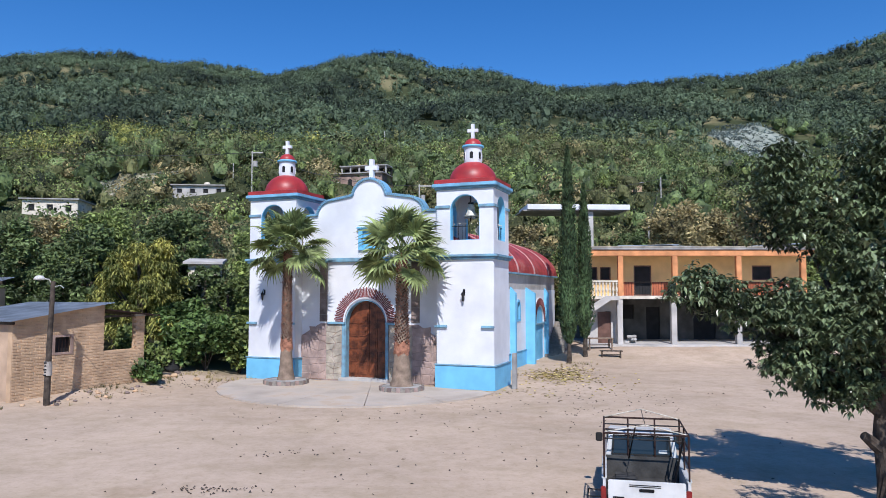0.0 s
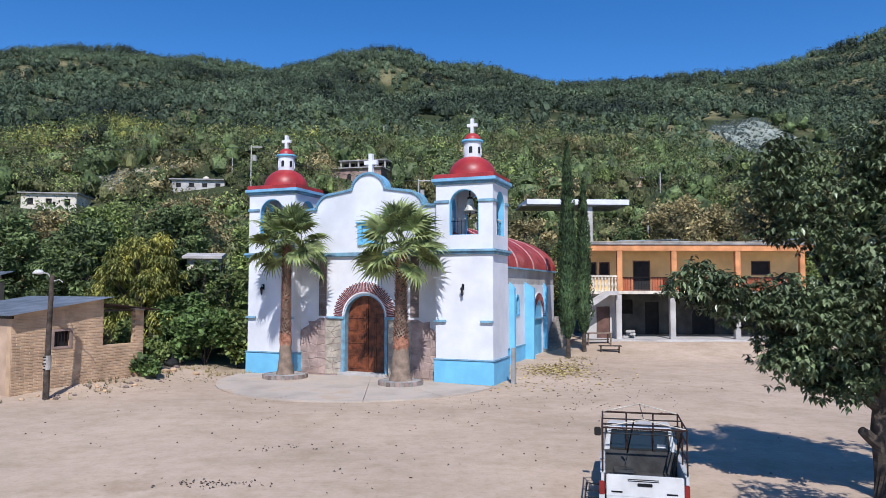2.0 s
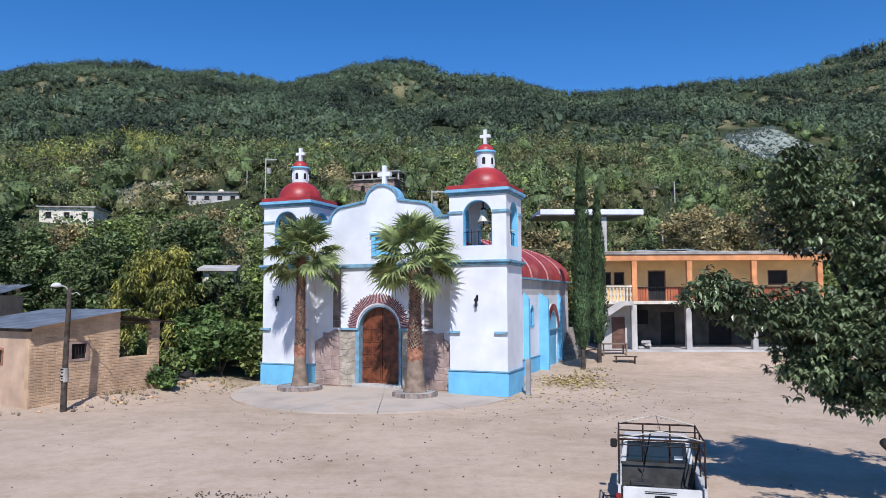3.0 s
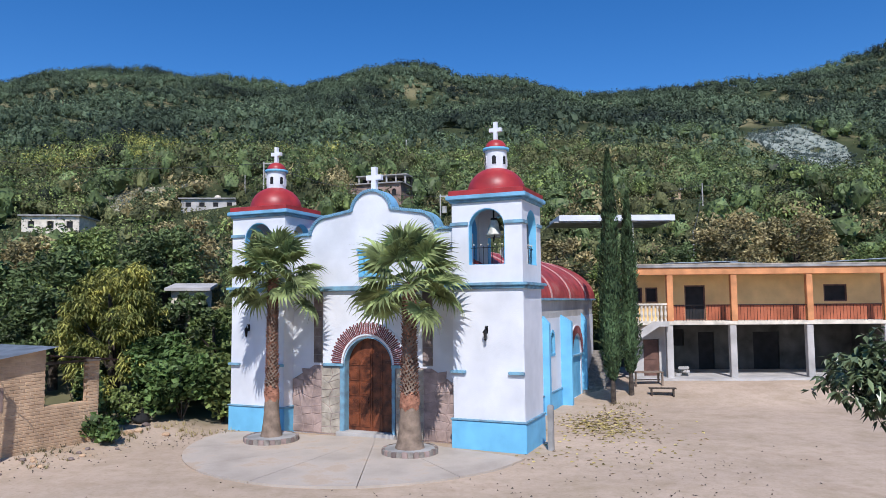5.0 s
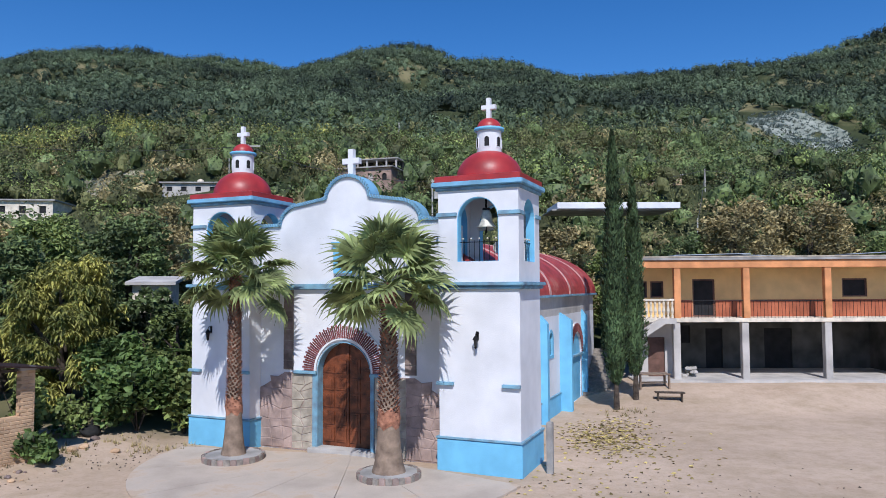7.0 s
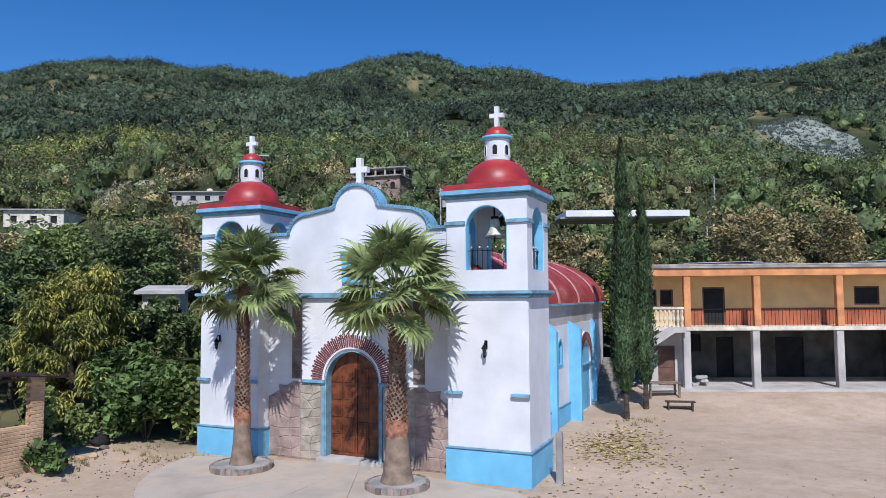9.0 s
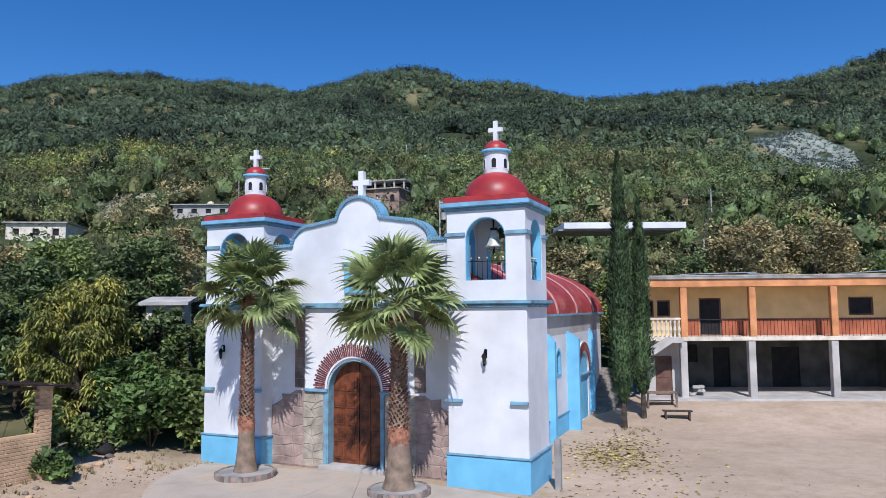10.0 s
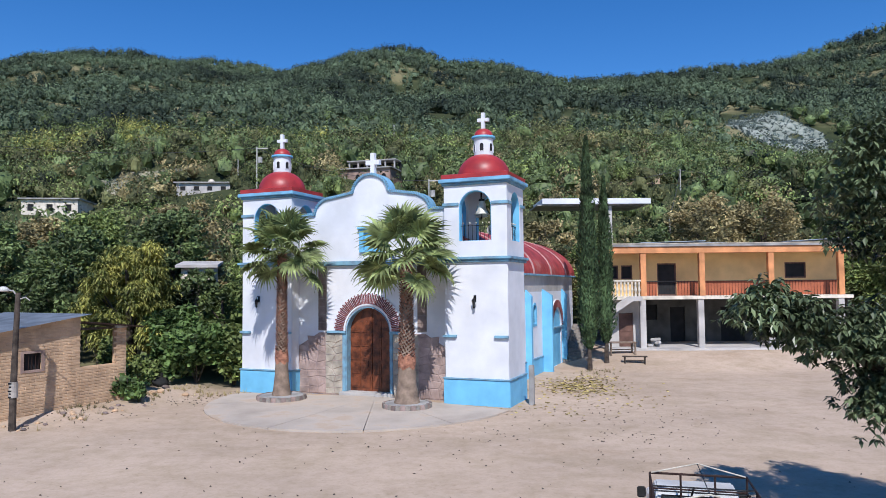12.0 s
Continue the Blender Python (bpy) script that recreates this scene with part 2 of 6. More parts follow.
def ground_mat():
    m = mat("sandy_earth", (0.475, 0.362, 0.266), 0.1, 0.16, 0.97, 0.5, 9, tint=(0.45, 0.342, 0.25), patch=(0.41, 0.305, 0.215), patch_scale=0.22, patch_at=0.56, spec=0.15)
    nt = m.node_tree
    nd, lk = nt.nodes, nt.links
    bs = nd["Principled BSDF"]
    soil = bs.inputs["Base Color"].links[0].from_socket
    co = nd["Texture Coordinate"]
    for scale, stretch, lo, hi, dark, turn in ((1.7, (1, 1, 1), 0.42, 0.72, 0.86, 0.0), (0.3, (1, 1.6, 1), 0.48, 0.7, 0.86, 0.35), (6.0, (1, 1, 1), 0.52, 0.75, 0.84, 0.0)):
        mp = nd.new("ShaderNodeMapping")
        mp.inputs["Scale"].default_value, mp.inputs["Rotation"].default_value = stretch, (0, 0, turn)
        lk.new(co.outputs["Object"], mp.inputs["Vector"])
        nz = nd.new("ShaderNodeTexNoise")
        nz.inputs["Scale"].default_value, nz.inputs["Detail"].default_value, nz.inputs["Roughness"].default_value = scale, 9, 0.68
        lk.new(mp.outputs["Vector"], nz.inputs["Vector"])
        ra = nd.new("ShaderNodeMapRange")
        ra.inputs["From Min"].default_value, ra.inputs["From Max"].default_value = lo, hi
        ra.inputs["To Min"].default_value, ra.inputs["To Max"].default_value = 1.03, dark
        lk.new(nz.outputs["Fac"], ra.inputs["Value"])
        warm = nd.new("ShaderNodeCombineXYZ")
        root = nd.new("ShaderNodeMath")
        root.operation, root.inputs[1].default_value = "POWER", 1.35
        lk.new(ra.outputs["Result"], root.inputs[0])
        for k, out in enumerate((ra.outputs["Result"], ra.outputs["Result"], root.outputs[0])):
            lk.new(out, warm.inputs[k])
        ml = nd.new("ShaderNodeVectorMath")
        ml.operation = "MULTIPLY"
        lk.new(soil, ml.inputs[0])
        lk.new(warm.outputs[0], ml.inputs[1])
        soil = ml.outputs["Vector"]
    # hillside soil and dry grass where the land is wild
    n = nd.new("ShaderNodeTexNoise")
    n.inputs["Scale"].default_value, n.inputs["Detail"].default_value = 0.07, 8
    lk.new(co.outputs["Object"], n.inputs["Vector"])
    r = nd.new("ShaderNodeValToRGB")
    e = r.color_ramp.elements
    e[0].position, e[0].color = 0.36, (0.032, 0.042, 0.02, 1)
    e[1].position, e[1].color = 0.62, (0.19, 0.17, 0.09, 1)
    k = r.color_ramp.elements.new(0.5)
    k.color = (0.055, 0.064, 0.028, 1)
    lk.new(n.outputs["Fac"], r.inputs["Fac"])
    att = nd.new("ShaderNodeAttribute")
    att.attribute_name = "wild"
    mx = nd.new("ShaderNodeMix")
    mx.data_type = "RGBA"
    lk.new(att.outputs["Fac"], mx.inputs["Factor"])
    lk.new(soil, mx.inputs["A"])
    lk.new(r.outputs["Color"], mx.inputs["B"])
    lk.new(mx.outputs["Result"], bs.inputs["Base Color"])
    return m


GROUND = ground_mat()


# ---------------------------------------------------------------- building helpers
def mesh_from(name, verts, faces, material, smooth=False):
    me = bpy.data.meshes.new(name)
    me.from_pydata(verts, [], faces)
    me.materials.append(material)
    if smooth:
        me.shade_smooth()
    me.update()
    return me


def part(name, bm, material, parent, label="", smooth=False):
    """One mesh object under a thing or a part."""
    me = bpy.data.meshes.new(name)
    bmesh.ops.recalc_face_normals(bm, faces=bm.faces)
    bm.to_mesh(me)
    bm.free()
    me.materials.append(material)
    if smooth:
        me.shade_smooth()
    ob = new(name, me)
    ob.parent = parent
    return tagged(ob, label)


def piece(name, me, parent, m=None, label=""):
    ob = new(name, me)
    ob.parent = parent
    if m is not None:
        ob.matrix_basis = m
    return tagged(ob, label)


def thing(name, label, category, group="", m=None, kind=""):
    ob = new(name)
    if m is not None:
        ob.matrix_basis = m
    return tagged(ob, label, category, group, kind)


def box(bm, x0, x1, y0, y1, z0, z1, m=None, bevel=0.0):
    vs = [bm.verts.new((x, y, z)) for z in (z0, z1) for y in (y0, y1) for x in (x0, x1)]
    fs = [bm.faces.new([vs[i] for i in q]) for q in ((0, 2, 3, 1), (4, 5, 7, 6), (0, 1, 5, 4), (2, 6, 7, 3), (0, 4, 6, 2), (1, 3, 7, 5))]
    if bevel:
        es = list({e for f in fs for e in f.edges})
        out = bmesh.ops.bevel(bm, geom=es, offset=bevel, segments=2, affect="EDGES")
        vs = list({v for f in out["faces"] for v in f.verts} | {v for v in vs if v.is_valid})
    if m is not None:
        bmesh.ops.transform(bm, matrix=m, verts=vs)
    return bm


def boxed(*a, **k):
    return box(bmesh.new(), *a, **k)


def tube(bm, pts, r, seg=8, r_end=None):
    """A round bar along points."""
    pts = [Vector(p) for p in pts]
    rings = []
    for i, p in enumerate(pts):
        d = (pts[min(i + 1, len(pts) - 1)] - pts[max(i - 1, 0)]).normalized()
        q = d.to_track_quat("Z", "Y")
        rr = r + ((r_end if r_end is not None else r) - r) * i / max(1, len(pts) - 1)
        rings.append([bm.verts.new(p + q @ Vector((rr * math.cos(2 * math.pi * k / seg), rr * math.sin(2 * math.pi * k / seg), 0))) for k in range(seg)])
    for a, b in zip(rings, rings[1:]):
        for k in range(seg):
            bm.faces.new((a[k], a[(k + 1) % seg], b[(k + 1) % seg], b[k]))
    bm.faces.new(list(reversed(rings[0])))
    bm.faces.new(rings[-1])
    return bm


def lathe(bm, profile, seg=32, cx=0.0, cy=0.0):
    """Turns (radius, height) pairs about a vertical axis."""
    rings = []
    for r, z in profile:
        if r < 1e-4:
            rings.append([bm.verts.new((cx, cy, z))])
        else:
            rings.append([bm.verts.new((cx + r * math.cos(2 * math.pi * k / seg), cy + r * math.sin(2 * math.pi * k / seg), z)) for k in range(seg)])
    for a, b in zip(rings, rings[1:]):
        for k in range(seg):
            j = (k + 1) % seg
            if len(a) == 1:
                bm.faces.new((a[0], b[j], b[k]))
            elif len(b) == 1:
                bm.faces.new((a[k], a[j], b[0]))
            else:
                bm.faces.new((a[k], a[j], b[j], b[k]))
    return bm


def arch(u0, u1, v0, spring, rise=None, n=16):
    """Outline of an opening with a round head."""
    c, r = (u0 + u1) / 2, (u1 - u0) / 2
    h = rise or r
    return [(u0, v0), (u1, v0)] + [(c + r * math.cos(math.pi * k / n), spring + h * math.sin(math.pi * k / n)) for k in range(n + 1)]


def plate(bm, outer, holes, thick, m=Matrix()):
    """A slab with the outline (u, v) in x and z, holes through it, from y = 0 to y = thick."""
    from mathutils.geometry import tessellate_polygon
    loops = [outer, *holes]
    flat = [p for l in loops for p in l]
    tris = tessellate_polygon([[Vector((u, v, 0)) for u, v in l] for l in loops])
    a = [bm.verts.new(m @ Vector((u, 0, v))) for u, v in flat]
    b = [bm.verts.new(m @ Vector((u, thick, v))) for u, v in flat]
    for t in tris:
        for s in (a, b):
            try:
                bm.faces.new([s[i] for i in t])
            except ValueError:
                pass
    k = 0
    for l in loops:
        n = len(l)
        for i in range(n):
            p, q = k + i, k + (i + 1) % n
            try:
                bm.faces.new((a[p], a[q], b[q], b[p]))
            except ValueError:
                pass
        k += n
    return bm


def strip(bm, line, depth, height, y0, m=Matrix()):
    """A coping of the given height along a line of (u, v), from y0 to y0 + depth."""
    n = len(line)
    rows = []
    for i, (u, v) in enumerate(line):
        a, b = line[max(i - 1, 0)], line[min(i + 1, n - 1)]
        d = Vector((b[0] - a[0], b[1] - a[1])).normalized()
        nx, nz = -d.y, d.x
        if nz < 0:
            nx, nz = -nx, -nz
        rows.append([bm.verts.new(m @ Vector(p)) for p in ((u, y0, v), (u + nx * height, y0, v + nz * height), (u + nx * height, y0 + depth, v + nz * height), (u, y0 + depth, v))])
    for a, b in zip(rows, rows[1:]):
        for k in range(4):
            bm.faces.new((a[k], a[(k + 1) % 4], b[(k + 1) % 4], b[k]))
    bm.faces.new(rows[0])
    bm.faces.new(list(reversed(rows[-1])))
    return bm


# ---------------------------------------------------------------- the land
def smooth01(v, a, b):
    t = np.clip((v - a) / (b - a), 0, 1)
    return t * t * (3 - 2 * t)


CH_X, CH_Y, CH_TURN = 2.426, 33.483, -21.26
CHURCH = pose(CH_X, CH_Y, 0, 0, 0, CH_TURN)


PATCH = (90.5, 196.0, 13.0, 24.0)  # the cleared field: centre and half widths


def ridge(x):
    """Skyline of the mountain: a saddle with overlapping humps."""
    z = 148.6 + 0 * x
    for at, rise, width in ((-267.5, 32.8, 106.9), (-169.2, 9.3, 25.8), (-45.6, 30.1, 67.1), (37.2, 9.2, 28.9), (176.2, 8.2, 103.6), (390.1, 59.5, 125.2), (-520, 25, 90), (620, 40, 120)):
        z = z + rise * np.exp(-(((x - at) / width) ** 2))
    return z


def wobble(x, y, s, k=0.0):
    return np.sin(x * s + k) * np.cos(y * s * 1.3 + 1.7 * k) + 0.5 * np.sin(x * s * 2.3 + y * s * 1.9 + k * 3) + 0.3 * np.sin(x * s * 4.1 - y * s * 5.2 + k)


def land(x, y):
    """Height of the ground."""
    x, y = np.asarray(x, float), np.asarray(y, float)
    z = 0.012 * wobble(x, y, 0.9, 2.0)
    # the yard climbs a little towards the two-storey house
    z = z + 0.78 * smooth01(y, 44.5, 50.5) * smooth01(x, 7.0, 10.5) * (1 - smooth01(y, 58, 62))
    # bank of earth along the adobe wall
    side = (x + 17.6) * 0.877 - (y - 28.8) * 0.480
    z = z + 0.34 * (1 - smooth01(side, -0.2, 2.2)) * smooth01(y, 26, 32) * (1 - smooth01(x, -13.5, -11.5))
    z = z + 0.8 * smooth01(y, 38, 50) * (1 - smooth01(x, -14, -9))
    # hillside
    start = 58 + 2.5 * wobble(x, y, 0.05, 1.0)
    up = np.interp(y - start, [0, 12, 42, 92, 142, 202, 262], [0, 5, 19, 33, 45, 55, 62])
    mountain = ridge(x) + 0.8 * wobble(x, y, 0.05, 0.4)
    t = np.clip((y - 190) / 330, 0, 1) ** 1.12
    hill = up * (1 - t) + np.minimum(mountain, 400) * t + 1.8 * smooth01(y, 75, 120) * wobble(x, y, 0.06, 0.2) + 7.5 * smooth01(y, 215, 320) * (1 - smooth01(y, 380, 470)) * (wobble(x, 0 * y, 0.03, 2.2) - 1.4)
    hill = hill - np.clip(y - 520, 0, 1e9) * 0.45
    hill = hill + 0.19 * (y - PATCH[1]) * np.exp(-(((x - PATCH[0]) / 24) ** 2) - ((y - PATCH[1]) / 34) ** 2)
    hill = hill + 0.2 * (y - 108) * np.exp(-(((x + 48) / 11) ** 2) - ((y - 108) / 11) ** 2)
    hill = hill - 7.5 * np.exp(-(((x - 0.452 * y) / 15) ** 2) - ((y - 146) / 21) ** 2)
    return z + np.where(y > start, hill, 0)


def grid_lines(stops):
    out = []
    for a, b, step in stops:
        out += list(np.arange(a, b, step))
    return np.array(out + [stops[-1][1]])


def build_ground():
    xs = grid_lines([(-1500, -400, 50), (-400, -60, 8), (-60, -24, 1.2), (-24, 30, 0.5), (30, 60, 1.2), (60, 400, 8), (400, 1500, 50)])
    ys = grid_lines([(-900, -30, 40), (-30, 10, 2), (10, 62, 0.5), (62, 130, 1.7), (130, 540, 5), (540, 900, 30)])
    gx, gy = np.meshgrid(xs, ys)
    gz = land(gx, gy)
    nx, ny = len(xs), len(ys)
    co = np.stack([gx, gy, gz], -1).reshape(-1, 3)
    idx = np.arange(nx * ny).reshape(ny, nx)
    q = np.stack([idx[:-1, :-1], idx[:-1, 1:], idx[1:, 1:], idx[1:, :-1]], -1).reshape(-1, 4)
    me = mesh_from("ground", co.tolist(), q.tolist(), GROUND, True)
    wild = np.maximum(smooth01(gy, 54, 60), smooth01(gy, 37.5, 41) * (1 - smooth01(gx, -13, -10)))
    wild = np.maximum(wild, 0.6 * (1 - smooth01(gx, -24, -20)))
    at = me.attributes.new("wild", "FLOAT", "POINT")
    at.data.foreach_set("value", wild.reshape(-1).astype(np.float32))
    return tagged(new("ground", me), "sandy earth yard rising into a wooded hillside", "ground", kind="structure")


build_ground()


def paved_apron():
    """Half-round concrete apron before the church, poured in wedges."""
    ob = thing("pavement", "pale worn concrete apron, half round, before the church door", "pavement", m=CHURCH, kind="structure")
    cx, cy, r = -6.7, -0.5, 7.0
    cuts = [-178, -150, -120, -92, -62, -34, -4]
    for a0, a1 in zip(cuts, cuts[1:]):
        bm = bmesh.new()
        n = 8
        top, low = [], []
        pts = [(cx, cy + 1.0)] + [(cx + r * math.cos(radians(a0 + 0.12 + (a1 - a0 - 0.24) * k / n)), cy + r * math.sin(radians(a0 + 0.12 + (a1 - a0 - 0.24) * k / n))) for k in range(n + 1)]
        for u, v in pts:
            top.append(bm.verts.new((u, v, 0.075)))
            low.append(bm.verts.new((u, v, -0.1)))
        bm.faces.new(top)
        for i in range(len(pts)):
            j = (i + 1) % len(pts)
            bm.faces.new((low[i], low[j], top[j], top[i]))
        part("slab", bm, APRON, ob)


paved_apron()


# ---------------------------------------------------------------- the church
church = thing("church", "white twin-towered village church with sky-blue trim and red domes", "church", m=CHURCH)
W, D, SPAN = 2.945, 2.6, 14.03
Z_BASE, Z_MID, Z_EAVE = 1.1, 6.3, 9.93


def tower(x0):
    """A bell tower whose front left corner stands at x0."""
    x1 = x0 + W
    shaft = part("tower_shaft", boxed(x0, x1, 0, D, 0, Z_MID - 0.02, bevel=0.025), WHITE, church)
    b = part("tower_plinth", boxed(x0 - 0.06, x1 + 0.06, -0.06, D + 0.06, -0.15, Z_BASE, bevel=0.02), BLUE, church, "sky-blue painted plinth")
    part("plinth_moulding", boxed(x0 - 0.1, x1 + 0.1, -0.1, D + 0.1, Z_BASE, Z_BASE + 0.075, bevel=0.02), BLUE_DULL, b)
    c = part("tower_cornice", boxed(x0 - 0.2, x1 + 0.2, -0.2, D + 0.2, Z_MID + 0.06, Z_MID + 0.19, bevel=0.03), BLUE_DULL, church, "weathered blue cornice")
    part("cornice_moulding", boxed(x0 - 0.11, x1 + 0.11, -0.11, D + 0.11, Z_MID - 0.06, Z_MID + 0.06, bevel=0.03), BLUE_DULL, c)
    # belfry: four walls, each with a round-headed opening
    zf = Z_MID + 0.19
    th = 0.34
    hw = 0.76
    cx, cy = (x0 + x1) / 2, D / 2
    for m, wide in ((Matrix.Translation((x0, 0, 0)), W), (Matrix.Translation((x1, D, 0)) @ Matrix.Rotation(math.pi, 4, "Z"), W)):
        bm = plate(bmesh.new(), [(0, zf), (wide, zf), (wide, Z_EAVE - 0.12), (0, Z_EAVE - 0.12)], [arch(wide / 2 - hw, wide / 2 + hw, 7.2, 8.68)], th, m)
        wall = part("belfry_wall", bm, WHITE, church)
        lin = plate(bmesh.new(), arch(wide / 2 - hw + 0.004, wide / 2 + hw - 0.004, 7.204, 8.68), [arch(wide / 2 - hw + 0.03, wide / 2 + hw - 0.03, 7.215, 8.68)], th - 0.03, m @ Matrix.Translation((0, 0.015, 0)))
        part("opening_lining", lin, BLUE, wall, "sky-blue painted reveal")
        for a0, a1 in ((-0.06, wide / 2 - hw), (wide / 2 + hw, wide + 0.06)):
            part("impost_band", box(bmesh.new(), a0, a1, -0.07, 0.02, 8.78, 8.92, m=m, bevel=0.015), BLUE_DULL, wall)
    hs = 0.7
    for m in (Matrix.Translation((x1, th, 0)) @ Matrix.Rotation(math.pi / 2, 4, "Z"), Matrix.Translation((x0, D - th, 0)) @ Matrix.Rotation(-math.pi / 2, 4, "Z")):
        wide = D - 2 * th
        bm = plate(bmesh.new(), [(0, zf), (wide, zf), (wide, Z_EAVE - 0.12), (0, Z_EAVE - 0.12)], [arch(wide / 2 - hs, wide / 2 + hs, 7.2, 8.72)], th, m)
        wall = part("belfry_wall", bm, WHITE, church)
        lin = plate(bmesh.new(), arch(wide / 2 - hs + 0.004, wide / 2 + hs - 0.004, 7.204, 8.72), [arch(wide / 2 - hs + 0.03, wide / 2 + hs - 0.03, 7.215, 8.72)], th - 0.03, m @ Matrix.Translation((0, 0.015, 0)))
        part("opening_lining", lin, BLUE, wall, "sky-blue painted reveal")
        for a0, a1 in ((-th - 0.06, wide / 2 - hs), (wide / 2 + hs, wide + th + 0.06)):
            part("impost_band", box(bmesh.new(), a0, a1, -0.07, 0.02, 8.78, 8.92, m=m, bevel=0.015), BLUE_DULL, wall)
    part("belfry_floor", boxed(x0 + th + 0.005, x1 - th - 0.005, th + 0.005, D - th - 0.005, zf, 7.19), CEMENT, church)
    # eave, red roof slab and dome
    e = part("eave_slab", boxed(x0 - 0.2, x1 + 0.2, -0.2, D + 0.2, Z_EAVE - 0.12, Z_EAVE + 0.06, bevel=0.03), EAVE, church, "blue painted eave")
    part("eave_moulding", boxed(x0 - 0.09, x1 + 0.09, -0.09, D + 0.09, Z_EAVE - 0.24, Z_EAVE - 0.12, bevel=0.03), BLUE_DULL, e)
    bm = bmesh.new()
    rings = []
    for o, z in ((0.10, Z_EAVE + 0.06), (0.10, Z_EAVE + 0.26), (-0.05, Z_EAVE + 0.30), (-0.5, Z_EAVE + 0.36)):
        rings.append([bm.verts.new(p) for p in ((x0 - o, -o, z), (x1 + o, -o, z), (x1 + o, D + o, z), (x0 - o, D + o, z))])
    for a, bb in zip(rings, rings[1:]):
        for k in range(4):
            bm.faces.new((a[k], a[(k + 1) % 4], bb[(k + 1) % 4], bb[k]))
    bm.faces.new(rings[-1])
    part("roof_curb", bm, RED, church, "red painted curb under the dome")
    zd, rd = Z_EAVE + 0.30, 1.2
    prof = [(rd, zd - 0.05)] + [(rd * math.cos(a), zd + 1.03 * math.sin(a)) for a in np.linspace(0.0, math.pi / 2, 16)]
    prof[-1] = (0, zd + 1.03)
    part("dome", lathe(bmesh.new(), prof, 48, cx, cy), RED, church, "glossy red painted dome", True)
    # lantern with small round-headed lights
    zl, rl = zd + 0.90, 0.445
    lantern = part("lantern", lathe(bmesh.new(), [(rl - 0.01, zl - 0.12), (rl, zl), (rl, zl + 0.83), (rl - 0.08, zl + 0.83)], 40, cx, cy), WHITE, church, smooth=False)
    for k in range(6):
        m = Matrix.Translation((cx, cy, 0)) @ Matrix.Rotation(radians(60 * k + 8), 4, "Z") @ Matrix.Translation((0, -rl - 0.012, 0))
        hood = plate(bmesh.new(), arch(-0.115, 0.115, zl + 0.2, zl + 0.5), [arch(-0.085, 0.085, zl + 0.23, zl + 0.5)], 0.05, m)
        part("light_surround", hood, WHITE, lantern)
        # black plate in place of the shade inside the lantern
        part("light_void", plate(bmesh.new(), arch(-0.085, 0.085, zl + 0.23, zl + 0.5), [], 0.012, m @ Matrix.Translation((0, 0.012, 0))), SHADE_SHEET, lantern, "black sheet painting the shade inside the lantern")
    part("lantern_ring", lathe(bmesh.new(), [(rl - 0.02, zl + 0.83), (rl + 0.08, zl + 0.83), (rl + 0.11, zl + 0.88), (rl + 0.1, zl + 0.94), (rl - 0.05, zl + 0.97)], 40, cx, cy), BLUE, church, "blue ring moulding")
    prof = [(0.44 * math.cos(a), zl + 0.95 + 0.38 * math.sin(a)) for a in np.linspace(0, math.pi / 2, 10)]
    prof[-1] = (0, zl + 1.33)
    part("lantern_cap", lathe(bmesh.new(), prof, 36, cx, cy), RED, church, smooth=True)
    zc = zl + 1.27
    cross(cx, cy, zc, 0.80, 0.54, 0.155)


def cross(cx, cy, z, h, w, t):
    o = [(-t / 2, 0), (t / 2, 0), (t / 2, h * 0.48), (w / 2, h * 0.48), (w / 2, h * 0.48 + t), (t / 2, h * 0.48 + t), (t / 2, h), (-t / 2, h), (-t / 2, h * 0.48 + t), (-w / 2, h * 0.48 + t), (-w / 2, h * 0.48), (-t / 2, h * 0.48)]
    bm = plate(bmesh.new(), [(u + cx, v + z) for u, v in o], [], t, Matrix.Translation((0, cy - t / 2, 0)))
    part("cross", bm, WHITE, church)


tower(-W)
tower(-SPAN)
for x in (-SPAN + 0.02, -SPAN + W - 0.52, -W + 0.02, -0.52):
    part("corner_bracket", boxed(x - 0.1, x + 0.55, -0.13, 0.01, 2.93, 3.05, bevel=0.02), BLUE_DULL, church, "blue bracket at the tower corner")

# facade between the towers
FY, FT = 0.7, 0.6
XA, XB, XM = -SPAN + W, -W, -7.05


def gable_line(n=10):
    """Half of the curled gable: flat shoulder, hollow sweep, ramp and round head, from the middle out."""
    pts = [(0.92 * math.sin(a), 9.72 + 0.86 * math.cos(a)) for a in np.linspace(0, radians(84), 2 * n)]
    pts += [(1.0, 9.74), (2.15, 9.56)]
    pts += [(2.15 + 0.92 * math.sin(a), 9.56 - 0.78 * (1 - math.cos(a)) * 1.0) for a in np.linspace(0.25, math.pi / 2, n)]
    pts += [(4.13, 8.77)]
    return pts


half = gable_line()
top_line = [(XM - u, v) for u, v in reversed(half)] + [(XM + u, v) for u, v in half[1:]]
top_line = [(min(max(u, XA), XB), v) for u, v in top_line]
DX0, DX1, DZ = -8.42, -6.0, 3.02
outline = [(XA, -0.1), (XB, -0.1)] + [p for p in reversed(top_line)]
doorway = arch(DX0, DX1, -0.05, DZ, 1.24, 20)
gallery = [(-7.5, 6.95), (-6.4, 6.95), (-6.4, 7.9), (-7.5, 7.9)]
facade = part("facade_wall", plate(bmesh.new(), outline, [doorway, gallery], FT, Matrix.Translation((0, FY, 0))), WHITE, church)
